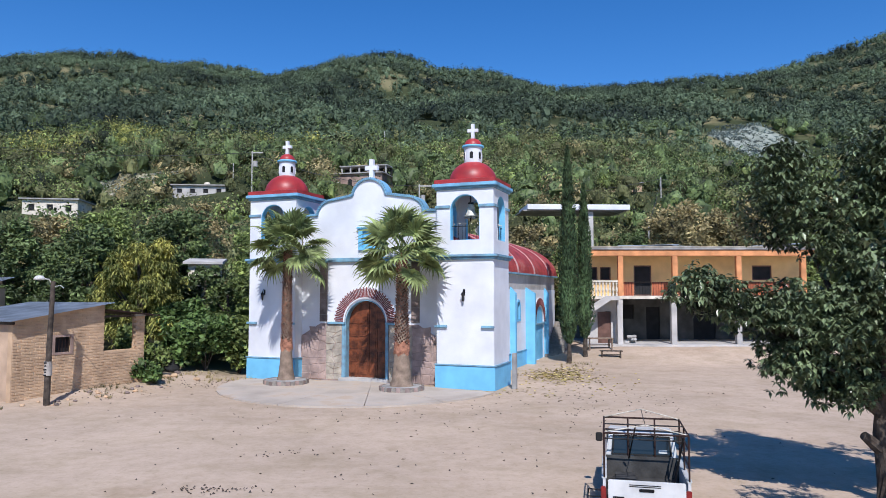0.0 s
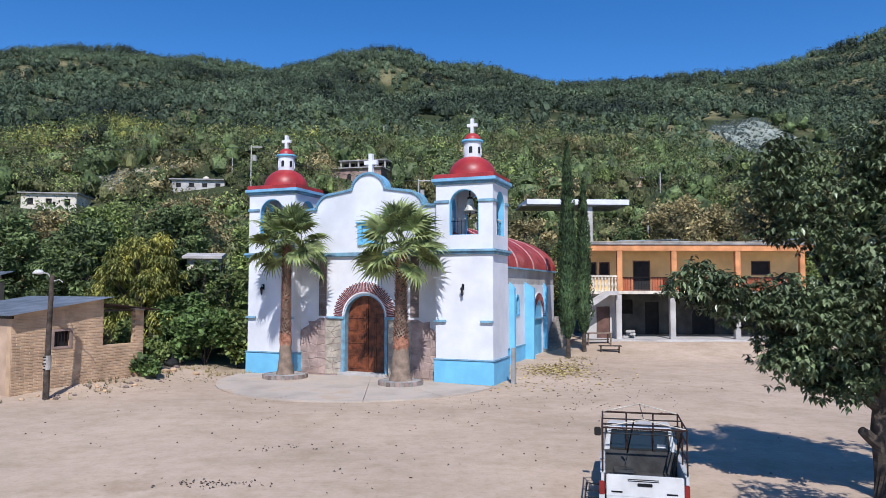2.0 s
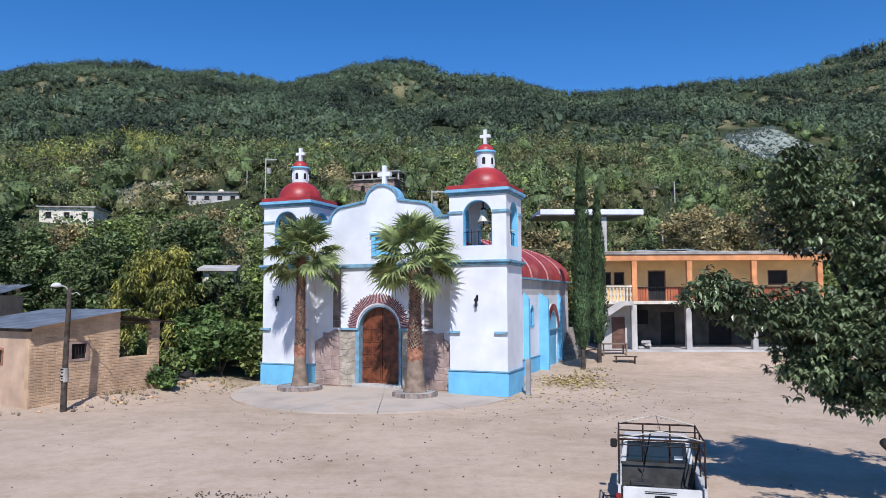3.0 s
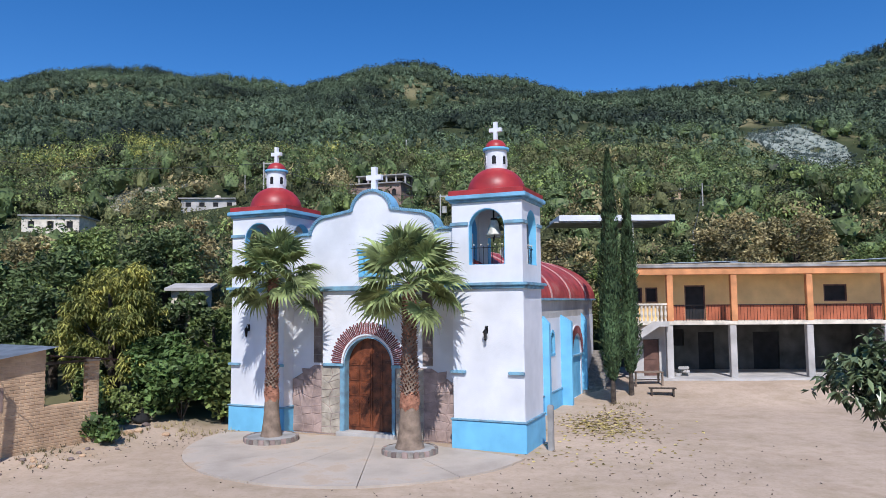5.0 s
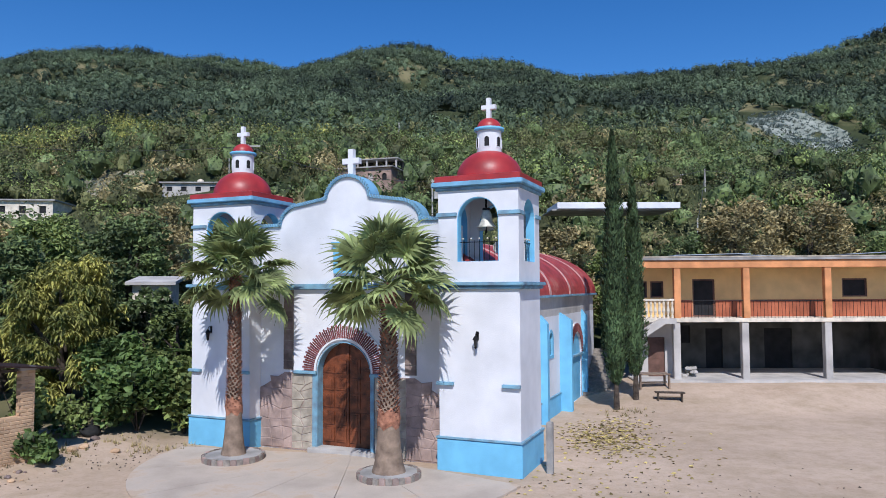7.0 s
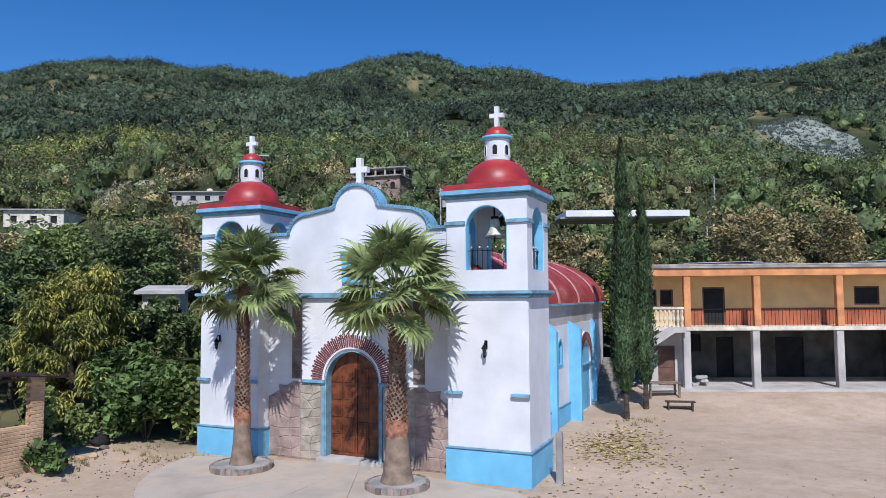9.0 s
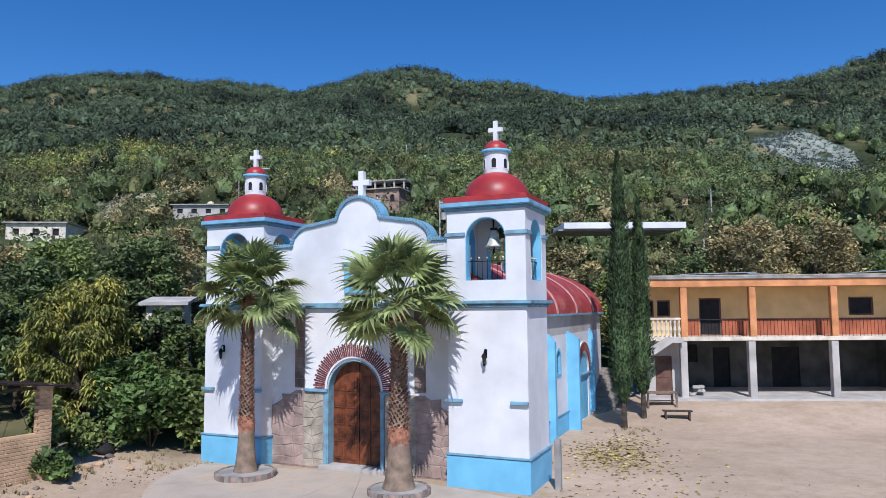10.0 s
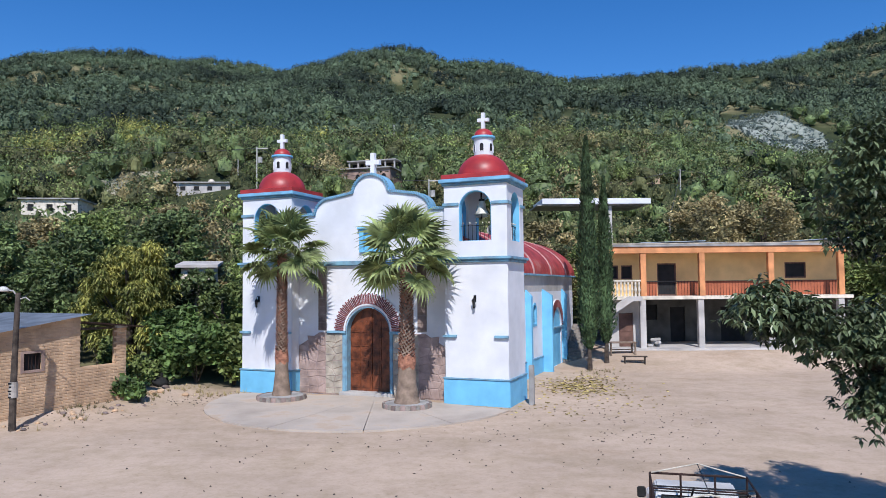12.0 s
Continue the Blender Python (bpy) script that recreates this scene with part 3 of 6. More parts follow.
# tiled coping of slanted blue blocks
coping = part("gable_coping", strip(bmesh.new(), top_line, FT + 0.16, 0.115, FY - 0.08), EAVE, church, "blue tiled coping along the curled gable")
bm = bmesh.new()
length = 0.0
for (ua, va), (ub, vb) in zip(top_line, top_line[1:]):
    seg_len = math.hypot(ub - ua, vb - va)
    while length < seg_len and seg_len > 1e-6:
        f = length / seg_len
        ang = math.atan2(vb - va, ub - ua)
        m = Matrix.Translation((ua + (ub - ua) * f, FY - 0.1, va + (vb - va) * f)) @ Matrix.Rotation(-ang, 4, "Y") @ Matrix.Rotation(radians(-35), 4, "Y")
        box(bm, -0.022, 0.022, -0.012, 0.06, 0.0, 0.15, m=m)
        length += 0.115
    length -= seg_len
part("coping_tile_edge", bm, BLUE_DULL, coping)
part("facade_cornice", boxed(XA + 0.003, XB - 0.003, FY - 0.16, FY + 0.01, Z_MID - 0.05, Z_MID + 0.17, bevel=0.03), BLUE_DULL, church, "weathered blue cornice")
cross(XM, FY + 0.3, 10.6, 1.12, 0.74, 0.22)
w = part("gallery_window", plate(bmesh.new(), [(-7.62, 6.87), (-6.28, 6.87), (-6.28, 7.98), (-7.62, 7.98)], [[(-7.38, 6.99), (-6.52, 6.99), (-6.52, 7.86), (-7.38, 7.86)]], 0.28, Matrix.Translation((0, FY - 0.12, 0))), BLUE, church, "blue framed window")
part("window_hood", boxed(-7.7, -6.2, FY - 0.2, FY + 0.01, 7.98, 8.08, bevel=0.02), BLUE, w)
part("shutter", boxed(-7.38, -6.52, FY + 0.02, FY + 0.06, 6.99, 7.86, bevel=0.01), BLUE, w, "blue painted shutter")
part("nave_front", boxed(XA - 0.3, XB + 0.3, FY + FT + 0.01, FY + FT + 0.3, 4.5, 8.6), WHITE, church)

# the doorway
lining = plate(bmesh.new(), arch(DX0 + 0.004, DX1 - 0.004, 0.0, DZ, 1.236, 20), [arch(DX0 + 0.05, DX1 - 0.05, -0.0 + 0.001, DZ, 1.19, 20)], 0.5, Matrix.Translation((0, FY - 0.03, 0)))
part("door_reveal", lining, BLUE_DULL, church, "blue painted door reveal")
part("door_jamb", boxed(DX0 - 0.17, DX0 + 0.004, FY - 0.06, FY + 0.02, 0.08, DZ - 0.04, bevel=0.01), BLUE_DULL, church)
part("door_jamb", boxed(DX1 - 0.004, DX1 + 0.12, FY - 0.06, FY + 0.02, 0.08, DZ - 0.04, bevel=0.01), BLUE_DULL, church)
for a0, a1 in ((DX0 - 1.0, DX0 + 0.03), (DX1 - 0.03, DX1 + 1.0)):
    part("door_impost", boxed(a0, a1, FY - 0.15, FY + 0.02, DZ - 0.05, DZ + 0.07, bevel=0.02), BLUE_DULL, church, "blue impost moulding")
part("doorstep", boxed(DX0 - 0.22, DX1 + 0.2, FY - 0.32, FY + 0.4, 0.0, 0.2, bevel=0.02), CEMENT_LIGHT, church, "pale stone doorstep")
door = part("door", plate(bmesh.new(), arch(DX0 + 0.05, DX1 - 0.05, 0.2, DZ, 1.19, 20), [], 0.07, Matrix.Translation((0, FY + 0.36, 0))), WOOD, church, "varnished carved double door of reddish wood")
dm = (DX0 + DX1) / 2
for s in (-1, 1):
    for col in range(2):
        for row in range(5):
            u0 = dm + s * (0.07 + col * 0.55)
            u1 = u0 + s * 0.47
            z0 = 0.36 + row * 0.66
            z1 = z0 + (0.56 if row % 2 == 0 else 0.5)
            if row == 4 and col == 1:
                z1 = z0 + 0.25
            bm = boxed(min(u0, u1), max(u0, u1), FY + 0.325, FY + 0.361, z0, z1, bevel=0.012)
            box(bm, min(u0, u1) + 0.1, max(u0, u1) - 0.1, FY + 0.305, FY + 0.33, z0 + 0.08, z1 - 0.08, bevel=0.012)
            part("door_panel", bm, WOOD, door)
part("meeting_stile", boxed(dm - 0.045, dm + 0.045, FY + 0.31, FY + 0.361, 0.22, 4.1, bevel=0.01), WOOD, door)
part("door_handle", tube(bmesh.new(), [(dm - 0.12, FY + 0.3, 1.35), (dm - 0.12, FY + 0.26, 1.4), (dm - 0.12, FY + 0.26, 1.6), (dm - 0.12, FY + 0.3, 1.65)], 0.014), IRON, door, "black iron handle")

# fan of bricks round the arch
brick_arch = part("brick_arch", plate(bmesh.new(), [(dm - 1.86 * math.cos(a), DZ + 0.08 + 1.84 * math.sin(a)) for a in np.linspace(0, math.pi, 40)] + [(dm + 1.215 * math.cos(a), DZ + 0.08 + 1.235 * math.sin(a)) for a in np.linspace(0, math.pi, 40)], [], 0.09, Matrix.Translation((0, FY - 0.085, 0))), WHITE, church, "white mortar bed of the brick fan")
bm = bmesh.new()
box(bm, -0.028, 0.028, -0.05, 0.05, 0.0, 0.53, bevel=0.006)
for v in bm.verts:
    v.co.x *= 1 + 0.5 * v.co.z
me_long = bpy.data.meshes.new("brick")
bm.to_mesh(me_long)
bm.free()
me_long.materials.append(BRICK)
bm = bmesh.new()
box(bm, -0.028, 0.028, -0.05, 0.05, 0.0, 0.46, bevel=0.006)
for v in bm.verts:
    v.co.x *= 1 + 0.5 * v.co.z
me_short = bpy.data.meshes.new("brick")
bm.to_mesh(me_short)
bm.free()
me_short.materials.append(BRICK)
n_brick = 57
for k in range(n_brick):
    a = math.pi * (k + 0.5) / n_brick
    ra = 1.30
    m = Matrix.Translation((dm - ra * math.cos(a), FY - 0.05 - 0.004 * (k % 3), DZ + 0.08 + ra * math.sin(a))) @ Matrix.Rotation(a - math.pi / 2, 4, "Y")
    piece("brick", me_long if k % 2 else me_short, brick_arch, m)


# stone cladding: rough pieces with recessed joints
def stones(parent, u0, u1, z0, z1, step, keep, material, seed, jitter=0.26, gap=0.011):
    rng = random.Random(seed)
    nu, nz = max(1, round((u1 - u0) / step)), max(1, round((z1 - z0) / (step * 0.8)))
    pt = {}
    for i in range(nu + 1):
        for j in range(nz + 1):
            du = 0 if i in (0, nu) else rng.uniform(-jitter, jitter) * step
            dz = 0 if j in (0, nz) else rng.uniform(-jitter, jitter) * step
            pt[i, j] = Vector((u0 + (u1 - u0) * i / nu + du, z0 + (z1 - z0) * j / nz + dz))
    for i in range(nu):
        for j in range(nz):
            q = [pt[i, j], pt[i + 1, j], pt[i + 1, j + 1], pt[i, j + 1]]
            c = sum(q, Vector((0, 0))) / 4
            if not keep(c.x, c.y):
                continue
            q = [p + (c - p).normalized() * gap * 1.4 for p in q]
            bm = bmesh.new()
            d = rng.uniform(0.03, 0.055)
            back = [bm.verts.new((p.x, FY + 0.0, p.y)) for p in q]
            mid = [bm.verts.new((p.x, FY - d * 0.7, p.y)) for p in q]
            top = [bm.verts.new((p.x + (c.x - p.x) * 0.1, FY - d, p.y + (c.y - p.y) * 0.1)) for p in q]
            for a, b in ((back, mid), (mid, top)):
                for k in range(4):
                    bm.faces.new((a[k], a[(k + 1) % 4], b[(k + 1) % 4], b[k]))
            bm.faces.new(top)
            part("stone", bm, material, parent)


def clad_line(u):
    """Upper edge of the stone cladding, stepping up towards the doorway."""
    d = abs(u - XM)
    return 3.25 - max(0, d - 2.85) * 0.78


for sgn in (-1, 1):
    edge = XA if sgn < 0 else XB
    ua, ub = sorted((edge, DX0 - 0.18 if sgn < 0 else DX1 + 0.13))
    o = [(ua, 0.02), (ub, 0.02), (ub, min(3.0, clad_line(ub))), (XM + sgn * 2.85, 3.0)] if sgn < 0 else [(ua, 0.02), (ub, 0.02), (ub, clad_line(ub)), (XM + sgn * 2.85, 3.0), (ua, 3.0)]
    if sgn < 0:
        o = [(ua, 0.02), (ub, 0.02), (ub, 3.0), (XM - 2.85, 3.0), (ua, clad_line(ua))]
    backing = part("stone_cladding", plate(bmesh.new(), o, [], 0.03, Matrix.Translation((0, FY - 0.022, 0))), MORTAR_PINK, church, "rough stone cladding of the facade")
    split = XM + sgn * 2.5
    a0, a1 = sorted((edge, split))
    stones(backing, a0 + 0.02, a1, 0.05, 3.2, 0.5, lambda u, v: v < clad_line(u) - 0.2 and v < 2.95, STONE, 5 + sgn)
    a0, a1 = sorted((split, DX0 - 0.18 if sgn < 0 else DX1 + 0.13))
    stones(backing, a0, a1, 0.05, 2.96, 0.42, lambda u, v: v < 2.95, STONE_PALE, 9 + sgn, 0.34)
    u = XM + sgn * 2.68
    strip_bg = part("stone_pilaster", boxed(u - 0.23, u + 0.23, FY - 0.03, FY + 0.01, 3.1, Z_MID - 0.06), MORTAR, church, "dark stone strip on the wall")
    z = 3.12
    rng = random.Random(3)
    while z < Z_MID - 0.35:
        hgt = min(rng.uniform(0.3, 0.5), Z_MID - 0.08 - z)
        part("stone", boxed(u - 0.215, u + 0.215, FY - 0.06, FY - 0.02, z + 0.012, z + hgt - 0.012, bevel=0.012), STONE_DARK, strip_bg)
        z += hgt

# nave with its barrel roof
NX1, NX0, NY0, NY1, NZ = -1.76, -12.27, FY + FT, 21.6, 5.9
side_holes = [arch(10.55, 11.35, 2.9, 3.75), arch(15.3, 17.7, 0.0, 2.5)]
m_side = Matrix.Translation((NX1, 0, 0)) @ Matrix.Rotation(math.pi / 2, 4, "Z")
nave = part("nave_wall", plate(bmesh.new(), [(D + 0.1, -0.1), (NY1, -0.1), (NY1, 4.85), (D + 0.1, 4.85)], side_holes, 0.4, m_side), WHITE, church)
part("wall_head", boxed(NX1 - 0.4, NX1 - 0.015, D + 0.1, NY1, 4.85, NZ - 0.1), CEMENT_LIGHT, church, "unpainted cement upper wall")
part("nave_wall", boxed(NX0, NX0 + 0.4, D + 0.1, NY1, -0.1, NZ - 0.1), WHITE, church)
part("nave_wall", boxed(NX0 + 0.4, NX1 - 0.4, NY1 - 0.4, NY1, -0.1, NZ - 0.1), CEMENT_LIGHT, church)
for y0, y1 in ((D + 0.5, 9.0), (9.32, 12.72), (18.32, NY1 - 0.1)):
    part("side_plinth", boxed(NX1 - 0.01, NX1 + 0.05, y0, y1, -0.1, 0.92, bevel=0.015), BLUE, church, "sky-blue painted plinth")
    part("plinth_moulding", boxed(NX1 - 0.01, NX1 + 0.08, y0, y1, 0.92, 0.99, bevel=0.015), BLUE_DULL, church)
for y0, y1, out in ((9.0, 9.32, 0.34), (12.72, 13.04, 0.62), (18.0, 18.32, 0.3)):
    bm = plate(bmesh.new(), [(0, -0.1), (out, -0.1), (out, 4.6), (0, 4.98)], [], y1 - y0, Matrix.Translation((NX1, y0, 0)))
    part("buttress", bm, BLUE, church, "sky-blue painted buttress")
roof_x, a_r, b_r = (NX0 + NX1) / 2, (NX1 - NX0) / 2 + 0.12, 2.75


def vault(y0, y1, lift, name, material, label=""):
    bm = bmesh.new()
    ends = []
    for y in (y0, y1):
        for k in (0.0, -0.16):
            ends.append([bm.verts.new((roof_x + (a_r + lift + k) * math.cos(a), y, NZ + (b_r + lift + k) * math.sin(a))) for a in np.linspace(0, math.pi, 41)])
    o0, i0, o1, i1 = ends
    for a, b in ((o0, o1), (i1, i0), (i0, o0), (o1, i1)):
        for k in range(40):
            bm.faces.new((a[k], a[k + 1], b[k + 1], b[k]))
    return part(name, bm, material, church, label, False)


vault(FY + FT + 0.35, NY1 + 0.3, 0.0, "barrel_roof", RED_FADED, "faded red painted barrel roof")
for y in (6.2, 10.4, 14.6, 18.8):
    vault(y, y + 0.28, 0.035, "roof_rib", PINK, "bleached seam across the roof")
part("roof_end", plate(bmesh.new(), [(roof_x + (a_r - 0.2) * math.cos(a), NZ + (b_r - 0.2) * math.sin(a)) for a in np.linspace(0, math.pi, 41)], [], 0.15, Matrix.Translation((0, NY1 - 0.2, 0))), CEMENT_LIGHT, church)
part("roof_eave", boxed(NX1 - 0.05, NX1 + 0.2, D + 0.12, NY1 + 0.3, NZ - 0.12, NZ + 0.0, bevel=0.02), BLUE_DULL, church, "grey-blue eave strip")
# side door and window
part("side_window", plate(bmesh.new(), arch(10.48, 11.42, 2.83, 3.75), [arch(10.62, 11.28, 2.97, 3.75)], 0.2, Matrix.Translation((NX1 + 0.03, 0, 0)) @ Matrix.Rotation(math.pi / 2, 4, "Z")), BLUE, church, "round-headed window with a blue frame")
part("pane", plate(bmesh.new(), arch(10.62, 11.28, 2.97, 3.75), [], 0.03, Matrix.Translation((NX1 - 0.1, 0, 0)) @ Matrix.Rotation(math.pi / 2, 4, "Z")), GLASS_DARK, church, "dark glass")
sd = part("side_door", plate(bmesh.new(), arch(15.3, 17.7, 0.0, 2.5), [], 0.08, Matrix.Translation((NX1 - 0.04, 0, 0)) @ Matrix.Rotation(math.pi / 2, 4, "Z")), BLUE, church, "sky-blue painted side door")
part("side_door_frame", boxed(NX1 - 0.1, NX1 + 0.1, 15.1, 17.9, 2.42, 2.54, bevel=0.02), BLUE_DULL, church)
fan = part("side_arch", plate(bmesh.new(), [(16.5 - 1.75 * math.cos(a), 2.56 + 1.75 * math.sin(a)) for a in np.linspace(0, math.pi, 30)] + [(16.5 + 1.21 * math.cos(a), 2.56 + 1.21 * math.sin(a)) for a in np.linspace(0, math.pi, 30)], [], 0.06, Matrix.Translation((NX1 + 0.05, 0, 0)) @ Matrix.Rotation(math.pi / 2, 4, "Z")), WHITE, church, "brick fan over the side door")
for k in range(30):
    a = math.pi * (k + 0.5) / 30
    m = Matrix.Translation((NX1 + 0.06, 16.5 - 1.24 * math.cos(a), 2.56 + 1.24 * math.sin(a))) @ Matrix.Rotation(math.pi / 2, 4, "Z") @ Matrix.Rotation(a - math.pi / 2, 4, "Y")
    piece("brick", me_short, fan, m)

# things on the church


def bell(dx, y, s, label):
    ob = thing("bell", label, "bell", "bells in the tower", CHURCH @ Matrix.Translation((-W / 2 + dx, y, 8.42)))
    part("bell_body", lathe(bmesh.new(), [(0, 0.62 * s), (0.12 * s, 0.6 * s), (0.17 * s, 0.5 * s), (0.2 * s, 0.25 * s), (0.27 * s, 0.08 * s), (0.36 * s, 0.0), (0.33 * s, -0.01), (0.24 * s, 0.1 * s), (0.15 * s, 0.45 * s), (0, 0.5 * s)], 28), BRONZE, ob, smooth=True)
    part("clapper", tube(bmesh.new(), [(0, 0, 0.4 * s), (0, 0, -0.22 * s)], 0.022), IRON, ob)
    part("headstock", boxed(-0.14, 0.14, -0.05, 0.05, 0.6 * s, 0.7 * s, bevel=0.02), IRON, ob)
    part("hanger", tube(bmesh.new(), [(0, 0, 0.7 * s), (0, 0, 1.42)], 0.02), IRON, ob)
    return ob


bell(0.08, 0.72, 1.0, "weathered grey-green bronze bell hung in the belfry")
bell(-0.3, 1.7, 0.9, "darker bronze bell hung deep in the belfry")


def belfry_rail(x0, x1, y, axis="x"):
    ob = thing("belfry_railing", "thin black iron railing across the belfry opening", "railing", "belfry railings", CHURCH)
    n = 9
    for k in range(n):
        u = x0 + (x1 - x0) * k / (n - 1)
        p = (u, y) if axis == "x" else (y, u)
        part("baluster", tube(bmesh.new(), [(*p, 7.21), (*p, 8.02 if k % 2 == 0 else 7.95)], 0.011, 6), IRON, ob)
    a, b = ((x0, y), (x1, y)) if axis == "x" else ((y, x0), (y, x1))
    part("rail", tube(bmesh.new(), [(*a, 7.88), (*b, 7.88)], 0.014, 6), IRON, ob)
    for k in range(5):
        u = x0 + (x1 - x0) * (k + 0.5) / 5
        p = (u, y, 8.0) if axis == "x" else (y, u, 8.0)
        bm = bmesh.new()
        bmesh.ops.create_uvsphere(bm, u_segments=8, v_segments=6, radius=0.035, matrix=Matrix.Translation(p))
        part("finial", bm, CREAM_LIGHT, ob, "pale knob")


for tx in (-W, -SPAN):
    belfry_rail(tx + W / 2 - 0.75, tx + W / 2 + 0.75, 0.17)
    belfry_rail(D / 2 - 0.69, D / 2 + 0.69, tx + W - 0.17, "y")

horn = thing("loudspeaker", "round pale grey horn loudspeaker in the belfry", "loudspeaker", m=CHURCH @ Matrix.Translation((-W / 2 + 0.53, 0.75, 7.7)) @ Matrix.Rotation(radians(90), 4, "X"))
part("horn", lathe(bmesh.new(), [(0.05, -0.3), (0.07, -0.12), (0.14, -0.02), (0.21, 0.02), (0.225, 0.04), (0.2, 0.03), (0.1, -0.06), (0, -0.1)], 24), POLE, horn, smooth=True)
part("stand", tube(bmesh.new(), [(0, -0.02, -0.2), (0, -0.5, -0.2)], 0.02), IRON, horn)


def wall_lamp(x):
    ob = thing("wall_lamp", "black iron lantern on a wall bracket", "lamp", "wall lamps on the towers", CHURCH @ Matrix.Translation((x, 0, 4.5)))
    part("bracket", tube(bmesh.new(), [(0, 0.0, 0.18), (0, -0.12, 0.3), (0, -0.2, 0.2)], 0.016), IRON, ob)
    part("backplate", boxed(-0.05, 0.05, -0.025, 0.002, 0.0, 0.3, bevel=0.01), IRON, ob)
    part("lantern_glass", lathe(bmesh.new(), [(0.05, -0.22), (0.085, 0.04), (0.0, 0.05)], 6, 0, -0.2), GLASS_DARK, ob, "smoky glass")
    part("lantern_roof", lathe(bmesh.new(), [(0.12, 0.03), (0.06, 0.13), (0, 0.2)], 6, 0, -0.2), IRON, ob)
    part("lantern_foot", lathe(bmesh.new(), [(0, -0.3), (0.03, -0.26), (0.07, -0.21), (0, -0.2)], 6, 0, -0.2), IRON, ob)


wall_lamp(-1.5)
wall_lamp(-SPAN + 1.02)
post = thing("concrete_post", "short square grey concrete post beside the tower", "post", m=CHURCH @ Matrix.Translation((0.72, 1.0, 0)))
part("shaft", boxed(-0.11, 0.11, -0.11, 0.11, -0.1, 1.72, bevel=0.03), CEMENT, post)


# ---------------------------------------------------------------- two-storey house
def house():
    z0, zs, zr = 0.78, 4.42, 7.85
    x0, x1, yf, yb = 10.6, 27.2, 51.6, 59.0
    ob = thing("house", "two-storey orange and cream house with a balcony and open ground floor", "house")
    part("balcony_slab", boxed(x0, x1, yf - 0.25, yb, zs - 0.24, zs, bevel=0.02), CREAM_LIGHT, ob, "pale balcony slab")
    part("roof_slab", boxed(x0 - 0.2, x1 + 0.2, yf - 0.3, yb + 0.2, zr - 0.05, zr + 0.1, bevel=0.02), CEMENT, ob)
    part("fascia", boxed(x0 - 0.1, x1 + 0.1, yf - 0.2, yf + 0.1, zr - 0.5, zr - 0.05, bevel=0.02), ORANGE, ob, "orange beam under the roof")
    part("ground_slab", boxed(x0 - 0.2, x1 + 0.2, yf - 0.9, yb, z0 - 0.5, z0 + 0.12, bevel=0.03), CEMENT_LIGHT, ob, "pale cement floor")
    for x in (12.95, 16.9, 21.65, 26.4):
        part("pillar", boxed(x - 0.2, x + 0.2, yf - 0.2, yf + 0.2, z0, zs - 0.24, bevel=0.02), CEMENT_LIGHT, ob)
    for x in (13.05, 17.05, 21.75, 26.5):
        part("upper_pillar", boxed(x - 0.19, x + 0.19, yf - 0.16, yf + 0.2, zs, zr - 0.5, bevel=0.02), ORANGE, ob, "orange balcony pillar")
    yw = yf + 1.7
    openings = [[(14.5, zs), (15.85, zs), (15.85, 6.72), (14.5, 6.72)], [(23.5, 5.6), (25.0, 5.6), (25.0, 6.72), (23.5, 6.72)], [(10.9, 5.6), (11.75, 5.6), (11.75, 6.6), (10.9, 6.6)], [(11.95, 5.6), (12.75, 5.6), (12.75, 6.6), (11.95, 6.6)]]
    up = part("upper_wall", plate(bmesh.new(), [(x0, zs), (x1, zs), (x1, zr - 0.05), (x0, zr - 0.05)], openings, 0.2, Matrix.Translation((0, yw, 0))), CREAM, ob, "cream-orange upper wall")
    part("dado", boxed(13.3, 14.48, yw - 0.02, yw + 0.01, zs + 0.002, 5.45), TERRA, up, "terracotta painted dado")
    part("dado", boxed(15.87, 20.0, yw - 0.02, yw + 0.01, zs + 0.002, 5.45), TERRA, up, "terracotta painted dado")
    part("dado", boxed(20.0, x1, yw - 0.02, yw + 0.01, zs + 0.002, 5.45), TERRA, up, "terracotta painted dado")
    for o in openings:
        (a, b), (c, _), (_, d), _ = o
        f = part("window_frame", plate(bmesh.new(), [(a, b + 0.003), (c, b + 0.003), (c, d - 0.003), (a, d - 0.003)], [[(a + 0.09, b + 0.09), (c - 0.09, b + 0.09), (c - 0.09, d - 0.09), (a + 0.09, d - 0.09)]], 0.1, Matrix.Translation((0, yw + 0.05, 0))), BROWN, up)
        # black sheet fills the frame, painting the shade of the room
        part("pane", boxed(a + 0.09, c - 0.09, yw + 0.1, yw + 0.12, b + 0.09, d - 0.09), SHADE_SHEET, f, "black sheet painting the shade of the room")
    # side and back walls
    part("side_wall", boxed(x0, x0 + 0.2, yw + 0.2, yb, zs, zr - 0.05), CREAM, ob)
    part("side_wall", boxed(x1 - 0.2, x1, yw + 0.2, yb, zs, zr - 0.05), CREAM, ob)
    part("back_wall", boxed(x0, x1, yb - 0.2, yb, z0, zr - 0.05), CEMENT, ob)
    lw = yf + 5.2
    low_open = [[(14.1, 2.55), (15.4, 2.55), (15.4, 3.7), (14.1, 3.7)], [(16.4, z0 + 0.12), (17.5, z0 + 0.12), (17.5, 3.5), (16.4, 3.5)], [(20.2, z0 + 0.12), (22.0, z0 + 0.12), (22.0, 3.5), (20.2, 3.5)]]
